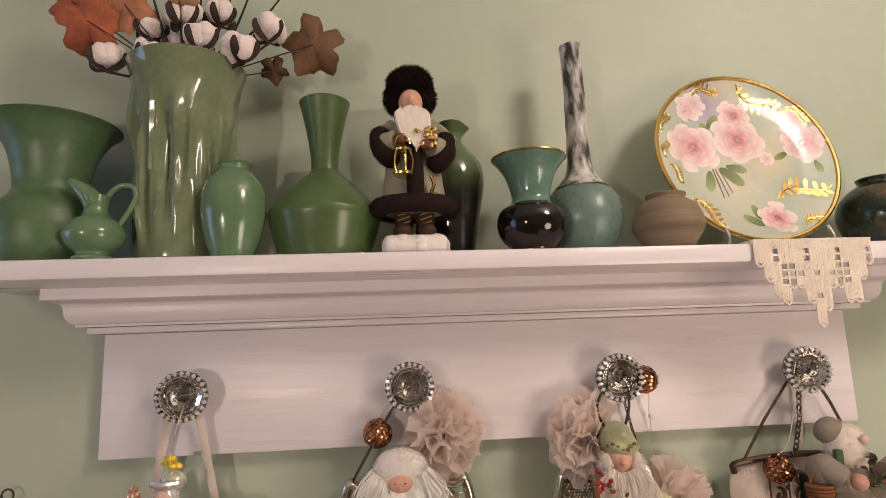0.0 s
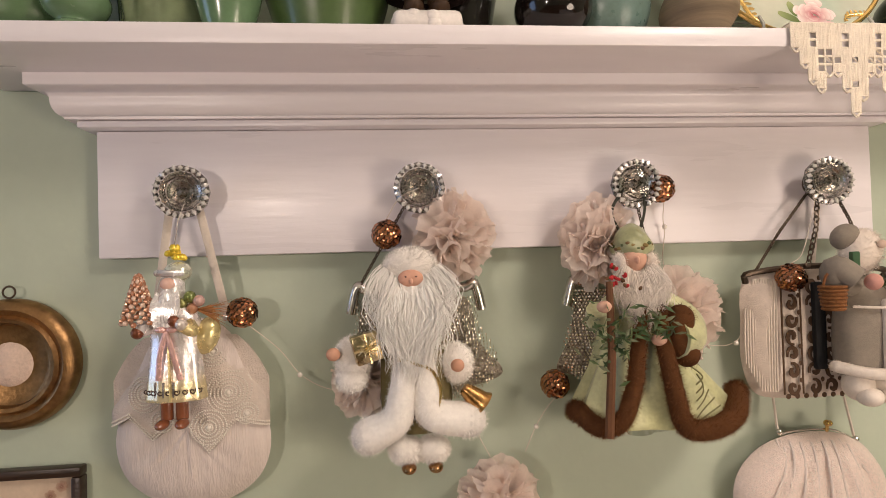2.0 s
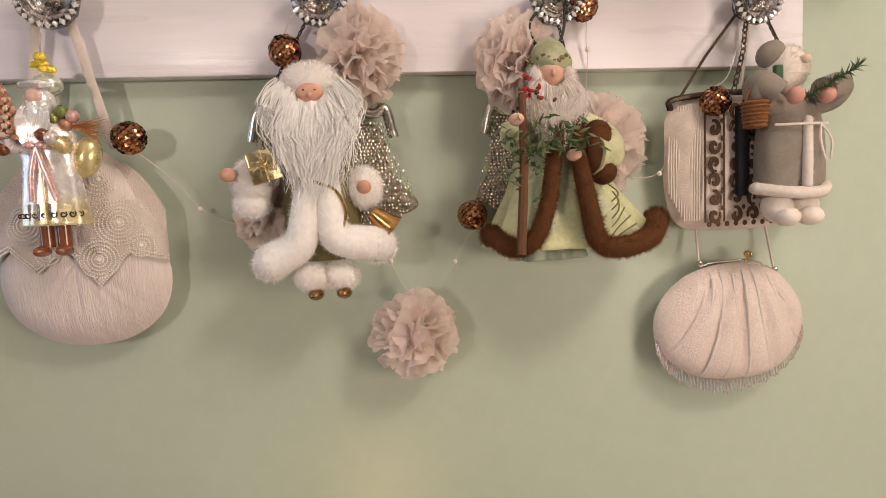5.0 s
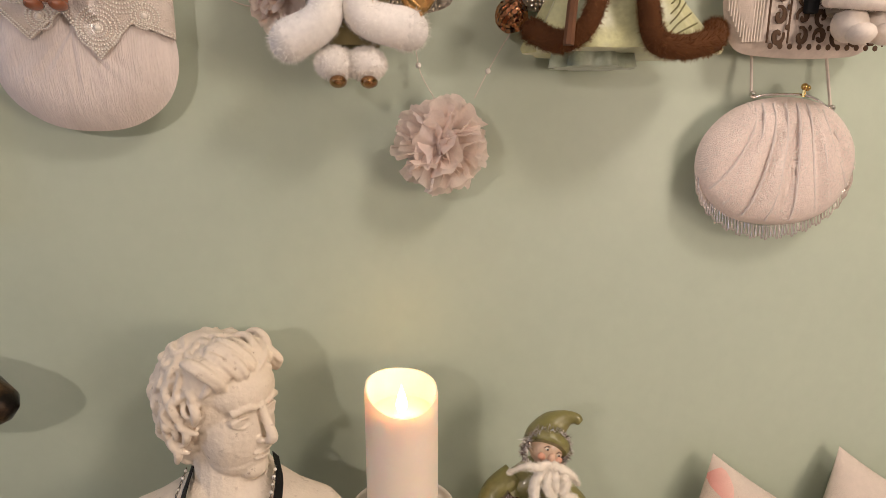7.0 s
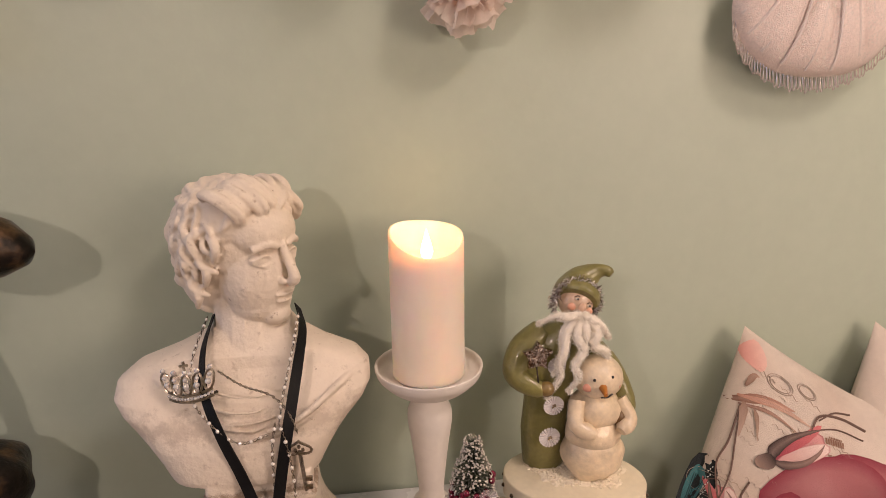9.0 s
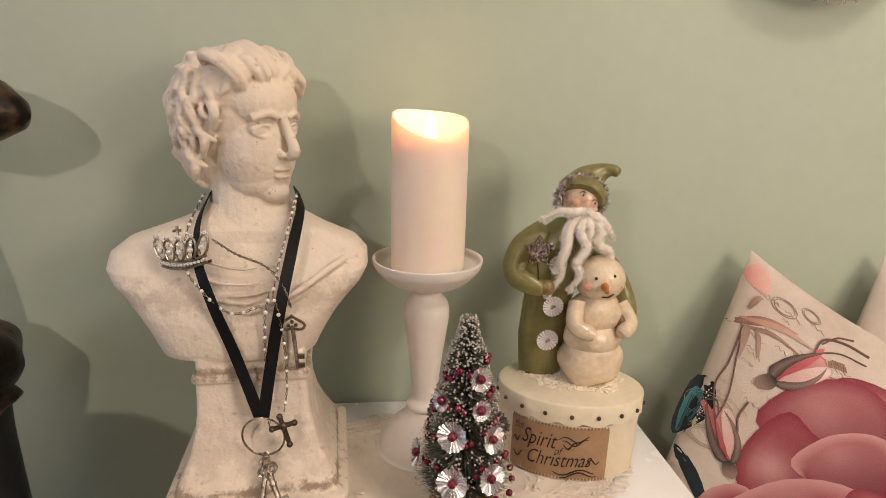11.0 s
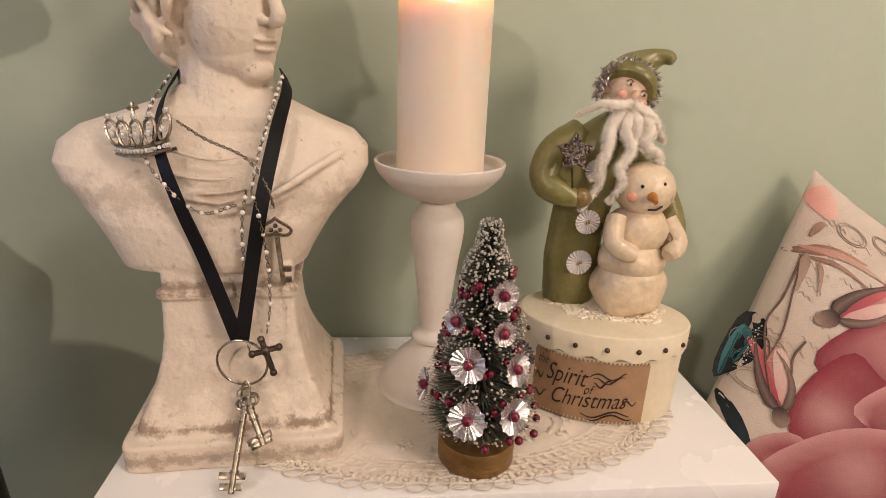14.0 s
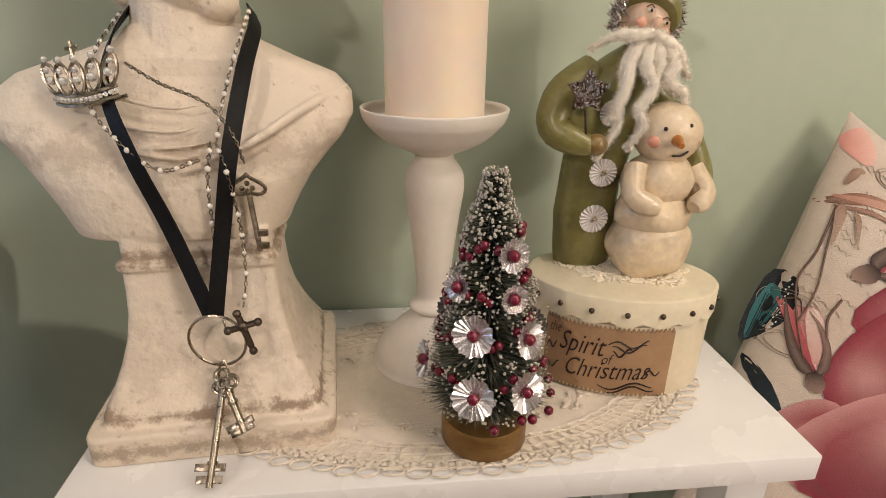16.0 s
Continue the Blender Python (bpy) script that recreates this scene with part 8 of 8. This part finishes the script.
def print_part(name, g, label=""):
    return part(name, g, M_LINENP, pil, label)


LIFT = 0.0006
D1, D2, D3, D4 = (0.20, 0.03, 0.05), (0.40, 0.09, 0.11), (0.60, 0.27, 0.27), (0.70, 0.46, 0.43)
# the large open rose: broad overlapping petals, outer ones first
DEEP, ROSE, PALE, RIM = (0.10, 0.009, 0.018), (0.28, 0.055, 0.066), (0.54, 0.30, 0.285), (0.22, 0.022, 0.040)


def broad_petal(x0, y0, ang, ln, wd, lift, deep, mid, pale, rim, glow=0.8, lip=None):
    """A large printed petal shaded from a deep base through a pale middle to a darker rim."""
    g = Geo()
    n, m = 30, 9
    ca, sa = math.cos(ang), math.sin(ang)
    verts, cols = [], []
    for r in range(m):
        t = r / (m - 1)
        for j in range(n):
            a = 2 * math.pi * j / n
            u = 0.5 + 0.5 * math.cos(a) * t
            w = 0.5 * math.sin(a) * t * (0.70 + 0.55 * u) * (1 + 0.10 * math.sin(3 * a + 9 * x0) + 0.05 * math.sin(5 * a + 4 * ang))
            p, q = u * ln, w * wd
            verts.append(on_pil(x0 + ca * p - sa * q, y0 + sa * p + ca * q, lift))
            c = lerp(deep, mid, min(1, 1.25 * u))
            c = lerp(c, pale, glow * math.exp(-((u - 0.72) / 0.20) ** 2 - ((w - 0.08) / 0.16) ** 2))
            if t > 0.85:
                c = lerp(c, lip if lip and u > 0.55 else rim, min(1, (t - 0.80) / 0.16))
            cols.append(c)
    g.add(verts, [(r * n + j, r * n + (j + 1) % n, (r + 1) * n + (j + 1) % n, (r + 1) * n + j) for r in range(m - 1) for j in range(n)], 0, cols)
    print_part("printed_petal", g)


LIPC = (0.52, 0.26, 0.25)
for k, (x0, y0, ang, ln, wd, lip) in enumerate(((-0.20, 0.10, 1.45, 0.50, 0.62, None), (0.05, 0.0, 0.55, 0.46, 0.62, LIPC), (-0.30, 0.08, 2.15, 0.48, 0.52, None), (0.05, -0.30, -0.5, 0.46, 0.60, LIPC), (-0.36, -0.02, 2.95, 0.40, 0.44, None),
                                                (-0.22, -0.55, -1.6, 0.34, 0.60, LIPC), (-0.42, -0.45, 2.75, 0.44, 0.30, LIPC), (-0.08, 0.05, 1.0, 0.34, 0.46, LIPC), (-0.24, 0.02, 2.2, 0.32, 0.40, LIPC), (-0.02, -0.20, -0.3, 0.32, 0.44, LIPC),
                                                (-0.22, -0.60, 2.05, 0.62, 0.60, LIPC), (-0.05, -0.55, 1.05, 0.44, 0.50, LIPC), (-0.20, -0.16, 1.35, 0.24, 0.26, None), (-0.14, -0.20, 0.6, 0.20, 0.20, None))):
    f = 0.25 * math.sin(2.1 * k)
    broad_petal(x0, y0, ang, ln * 1.12, wd * 1.22, LIFT + 0.00010 * k, lerp(DEEP, ROSE, max(0, f)), lerp(ROSE, PALE, max(0, -f)), PALE, RIM, 0.48 + f, lip)


def strip(g, pts, widths, lift, c0, c1):
    """A flat tapered stroke on the cloth."""
    pts = smoothline(pts, 5)
    m = len(pts) - 1
    verts, cols = [], []
    for i, p in enumerate(pts):
        a, b = pts[max(0, i - 1)], pts[min(m, i + 1)]
        dx, dy = b[0] - a[0], b[1] - a[1]
        k = math.hypot(dx, dy) or 1.0
        t = i / m * (len(widths) - 1)
        j = min(int(t), len(widths) - 2)
        w = 0.5 * (widths[j] + (widths[j + 1] - widths[j]) * (t - j))
        for sd in (-1, 0, 1):
            verts.append(on_pil(p[0] - dy / k * w * sd, p[1] + dx / k * w * sd, lift))
            cols.append(lerp(c0, c1, i / m) if sd else lerp(lerp(c0, c1, i / m), (0.42, 0.30, 0.25), 0.35))
    g.add(verts, [(3 * i + e, 3 * i + e + 1, 3 * i + e + 4, 3 * i + e + 3) for i in range(m) for e in (0, 1)], 0, cols)


def bud(cx, cy, ang, s, k0=0):
    g = Geo()
    P = lambda p, q, l: on_pil(p, q, l)
    ca, sa = math.cos(ang), math.sin(ang)
    T = lambda u, w: (cx + s * (ca * u - sa * w), cy + s * (sa * u + ca * w))
    petal(g, P, cx, cy, ang, s, s * 0.38, LIFT, (0.30, 0.05, 0.07), (0.62, 0.30, 0.28), edge=(0.36, 0.12, 0.12))
    petal(g, P, *T(0.02, -0.06), ang - 0.10, s * 0.98, s * 0.26, LIFT + 0.0004, (0.56, 0.30, 0.27), (0.72, 0.58, 0.52), edge=(0.46, 0.20, 0.19))
    petal(g, P, *T(0.05, 0.03), ang + 0.10, s * 1.05, s * 0.14, LIFT + 0.0007, (0.34, 0.05, 0.07), (0.58, 0.16, 0.16))
    DK = (0.016, 0.010, 0.010)
    strip(g, [T(0.0, 0.0), T(0.12, 0.11), T(0.42, 0.17), T(0.75, 0.15), T(1.10, 0.08)], (0.05 * s, 0.17 * s, 0.12 * s, 0.06 * s, 0.01 * s), LIFT + 0.0010, DK, (0.10, 0.05, 0.04))
    strip(g, [T(0.0, 0.0), T(0.12, -0.11), T(0.40, -0.19), T(0.70, -0.17), T(0.92, -0.10)], (0.05 * s, 0.13 * s, 0.09 * s, 0.05 * s, 0.01 * s), LIFT + 0.0010, DK, (0.26, 0.15, 0.12))
    petal(g, P, *T(-0.26, 0.02), ang, s * 0.32, s * 0.24, LIFT + 0.0013, (0.30, 0.20, 0.16), DK)
    return g


print_part("printed_bud", bud(-0.785, 0.405, 0.86, 0.32), "pink printed rosebud with dark sepals")
print_part("printed_bud", bud(-0.828, -0.075, 2.04, 0.27), "pink printed rosebud with dark sepals")
g = Geo()
for pts, w in (([(-0.845, 0.25), (-0.86, 0.16), (-0.84, 0.08)], 0.0016), ([(-0.64, 0.62), (-0.60, 0.74), (-0.48, 0.79), (-0.34, 0.79)], 0.0016), ([(-0.62, 0.66), (-0.5, 0.72), (-0.36, 0.73)], 0.0010), ([(-0.60, 0.72), (-0.52, 0.80), (-0.42, 0.84)], 0.0012),
               ([(-0.95, 0.60), (-0.955, 0.40), (-0.97, 0.26), (-0.93, 0.10), (-0.87, -0.04)], 0.0016), ([(-0.95, 0.60), (-0.935, 0.42), (-0.92, 0.25), (-0.93, 0.10)], 0.0012), ([(-0.99, 0.16), (-0.95, 0.19), (-0.93, 0.14)], 0.0014)):
    g.tube([on_pil(x, y, LIFT) for x, y in smoothline(pts, 6)], w, 5, 0, (0.13, 0.075, 0.055), flat=0.4)
tagged(print_part("printed_stem", g), kind="stuff")
g = Geo()
petal(g, lambda p, q, l: on_pil(p, q, l), -1.0, 0.86, 0.3, 0.13, 0.16, LIFT, (0.66, 0.30, 0.25), (0.70, 0.45, 0.38))
print_part("printed_petal", g)
# a printed ribbon tied round the stems, in brown and rust strokes
for k, (x0, y0, x1, y1, w, c0, c1) in enumerate(((-1.00, 0.60, -0.72, 0.70, 0.05, (0.16, 0.07, 0.04), (0.52, 0.27, 0.19)), (-0.97, 0.64, -0.62, 0.66, 0.035, (0.48, 0.22, 0.15), (0.62, 0.42, 0.32)), (-0.96, 0.60, -0.70, 0.60, 0.022, (0.20, 0.10, 0.07), (0.42, 0.24, 0.17)),
                                                 (-0.95, 0.70, -0.90, 0.78, 0.03, (0.22, 0.12, 0.08), (0.45, 0.28, 0.2)), (-0.94, 0.62, -0.93, 0.44, 0.035, (0.30, 0.18, 0.13), (0.46, 0.32, 0.25)), (-0.90, 0.61, -0.86, 0.46, 0.020, (0.28, 0.16, 0.11), (0.40, 0.28, 0.2)))):
    g = Geo()
    strip(g, [(x0, y0), ((x0 + x1) / 2, (y0 + y1) / 2 + 0.03), (x1, y1)], (0.3 * w, w, 0.7 * w, 0.1 * w), LIFT + 0.0003 * k, c0, c1)
    print_part("printed_bow", g)
g = Geo()
for cx, cy, r in ((-0.80, 0.80, 0.065), (-0.66, 0.84, 0.05), (-0.97, 0.15, 0.09), (-0.93, 0.0, 0.07)):
    for rr in (r, r * 0.8):
        g.tube([on_pil(cx + rr * math.cos(b), cy + rr * 0.7 * math.sin(b), LIFT) for b in np.linspace(0, 2 * math.pi, 30, endpoint=False)], 0.0005, 4, 0, (0.36, 0.28, 0.22), closed=True, flat=0.4)
rnd = random.Random(8)
for k in range(46):
    x, y = rnd.uniform(-0.97, -0.50), rnd.uniform(0.02, 0.84)
    ln = rnd.uniform(0.03, 0.10)
    ph = rnd.uniform(0, 6)
    g.tube([on_pil(x + ln * t, y - 0.35 * ln * t + 0.008 * math.sin(16 * t + ph), LIFT * 0.7) for t in np.linspace(0, 1, 10)], 0.00035, 4, 0, (0.40, 0.30, 0.23), flat=0.4)
tagged(print_part("printed_script", g, "faint brown pen flourishes"), kind="stuff")
g = Geo()
for k, (x, y, ln, w) in enumerate(((-0.56, 0.62, 0.10, 0.030), (-0.60, 0.555, 0.22, 0.006), (-0.59, 0.535, 0.20, 0.006), (-0.60, 0.500, 0.26, 0.034), (-0.54, 0.440, 0.14, 0.020), (-0.545, 0.655, 0.07, 0.010))):
    d = (math.cos(0.18), math.sin(0.18))
    q = [(x, y), (x + ln * d[0], y + ln * d[1]), (x + ln * d[0] - w * d[1], y + ln * d[1] + w * d[0]), (x - w * d[1], y + w * d[0])]
    m = 8
    for j in range(m):
        a, b = lerp(q[0], q[1], j / m), lerp(q[0], q[1], (j + 0.78) / m)
        c2, d2 = lerp(q[3], q[2], (j + 0.78) / m), lerp(q[3], q[2], j / m)
        g.add([on_pil(p[0], p[1], LIFT) for p in (a, b, c2, d2)], [(0, 1, 2, 3)], 0, (0.28, 0.15, 0.10))
print_part("printed_bars", g, "brown printed emblem bars")
g = Geo()
P = lambda p, q, l: on_pil(p, q, l)
petal(g, P, -1.04, -0.06, 1.45, 0.35, 0.13, LIFT, (0.004, 0.008, 0.010), (0.004, 0.008, 0.010))
petal(g, P, -1.03, -0.04, 1.50, 0.26, 0.075, LIFT + 0.0004, (0.02, 0.10, 0.11), (0.04, 0.16, 0.17))
petal(g, P, -1.01, -0.10, -0.95, 0.28, 0.06, LIFT, (0.004, 0.008, 0.010), (0.01, 0.03, 0.04))
for k in range(16):
    g.ball(on_pil(-0.985 + 0.004 * (k % 3), 0.04 + 0.014 * k, LIFT + 0.0006), (0.0010, 0.0005, 0.0010), None, 5, 4, 0, (0.6, 0.62, 0.6))
for k in range(5):
    g.tube([on_pil(-1.03 + 0.008 * k, -0.03, LIFT + 0.0008), on_pil(-1.025 + 0.012 * k, 0.17, LIFT + 0.0008)], 0.0004, 4, 0, (0.004, 0.01, 0.012))
print_part("printed_butterfly", g, "teal and black printed butterfly wing")
pil2, on2 = pillow((0.470, -0.020, 0.835), 0.20, 5)
for k in range(6):
    g = Geo()
    petal(g, lambda p, q, l: on2(p, q, l), -0.80 + 0.05 * k, 0.55 - 0.12 * k, 0.6 + 0.7 * k, 0.26, 0.26, LIFT + 0.0004 * k, (0.30, 0.05, 0.03), (0.60, 0.30, 0.24))
    part("printed_petal", g, M_LINENP, pil2)

# ---- bed beside the table ----
bed = thing("bed", (0.95, -1.0, 0), "bed with a pale lavender-grey quilted cover", "bed")
M_QUILT = material("lavender_grey_quilt", (0.42, 0.39, 0.42), 0.9, vary=0.08, scale=14, bump=0.9, bscale=60, sheen=0.3)
part("mattress", Geo().box((0.20, -1.9, 0.18), (1.75, -0.01, 0.40), 0.04, seg=4), M_QUILT, bed)
part("bed_base", Geo().box((0.22, -1.88, 0.0), (1.73, -0.02, 0.179), 0.01), M_DKW, bed)

# ---- bronze lamp at the table's other side ----
lx, ly = -0.512, -0.078
lampt = thing("gooseneck_lamp", (lx, ly, 0.0), "dark bronze gooseneck floor lamp with ribbed spiral shade", "lamp")
M_BLACKM = material("blackened_bronze", (0.025, 0.018, 0.013), 0.35, metal=0.7, vary=0.5, scale=30, bump=0.3, stain=(0.22, 0.12, 0.05), stain_scale=40, stain_amount=0.5)
part("stand", Geo().lathe(smoothline([(0.0005, 0), (0.066, 0.0), (0.068, 0.012), (0.062, 0.10), (0.052, 0.35), (0.045, 0.55), (0.042, 0.66), (0.043, 0.700)], 4), (lx, ly, 0), 32), material("black_lacquer", (0.006, 0.006, 0.006), 0.5, vary=0.3, bump=0.1), lampt, "tapered black stand")
part("collar", Geo().lathe(smoothline([(0.043, 0.7002), (0.051, 0.708), (0.046, 0.718), (0.052, 0.728), (0.060, 0.746), (0.058, 0.768), (0.040, 0.784), (0.018, 0.790), (0.010, 0.794)], 4), (lx, ly, 0), 28, warp=lambda a, z: 1 + 0.05 * math.sin(7 * a + 60 * z)), M_BLACKM, lampt)
part("neck", Geo().tube(smoothline([(lx, ly, 0.788), (lx - 0.006, ly, 0.85), (lx - 0.024, ly, 0.92), (lx - 0.034, ly, 0.955), (lx - 0.012, ly, 0.975)], 6), 0.012, 14), M_BLACKM, lampt)
g = Geo()
sm3 = Matrix.Translation((lx + 0.028, ly + 0.008, 0.985)) @ Matrix.Rotation(radians(98), 4, "Y")
g.lathe([(0.0005, -0.048), (0.019, -0.043), (0.033, -0.024), (0.037, 0.0), (0.034, 0.026), (0.025, 0.052), (0.013, 0.070), (0.0005, 0.077)], (0, 0, 0), 36, warp=lambda a, z: 1 + 0.07 * math.sin(z * 360 + a))
g.v = [sm3 @ Vector(p) for p in g.v]
part("shade", g, M_BLACKM, lampt, "ribbed bronze spiral shade")

# ---- white cloth beside the lamp, over an assumed stool mostly out of view ----
# the unseen body is assumed; it also keeps lamp light off the lower wall
g = Geo()
rows = []
for z, k in ((0.02, 1.10), (0.25, 1.06), (0.50, 1.03), (0.66, 1.01), (0.74, 1.0), (0.772, 0.99), (0.784, 0.96), (0.788, 0.90), (0.790, 0.45)):
    row = []
    for j in range(72):
        a = 2 * math.pi * j / 72
        c, q = math.cos(a), math.sin(a)
        w = k + 0.05 * (0.80 - z) * math.sin(9 * a + 3 * z) + 0.02 * math.sin(4 * a + 5 * z)
        row.append((-0.575 + 0.172 * w * math.copysign(abs(c) ** 0.6, c), -0.300 + 0.10 * w * math.copysign(abs(q) ** 0.6, q), z))
    rows.append(row)
g.rings(rows)
single("cloth_over_assumed_stool", g, material("white_cotton_cloth", (0.74, 0.70, 0.66), 0.9, vary=0.05, scale=12, bump=0.4, bscale=500), "white cotton cloth over an assumed, mostly unseen stool", "stool")
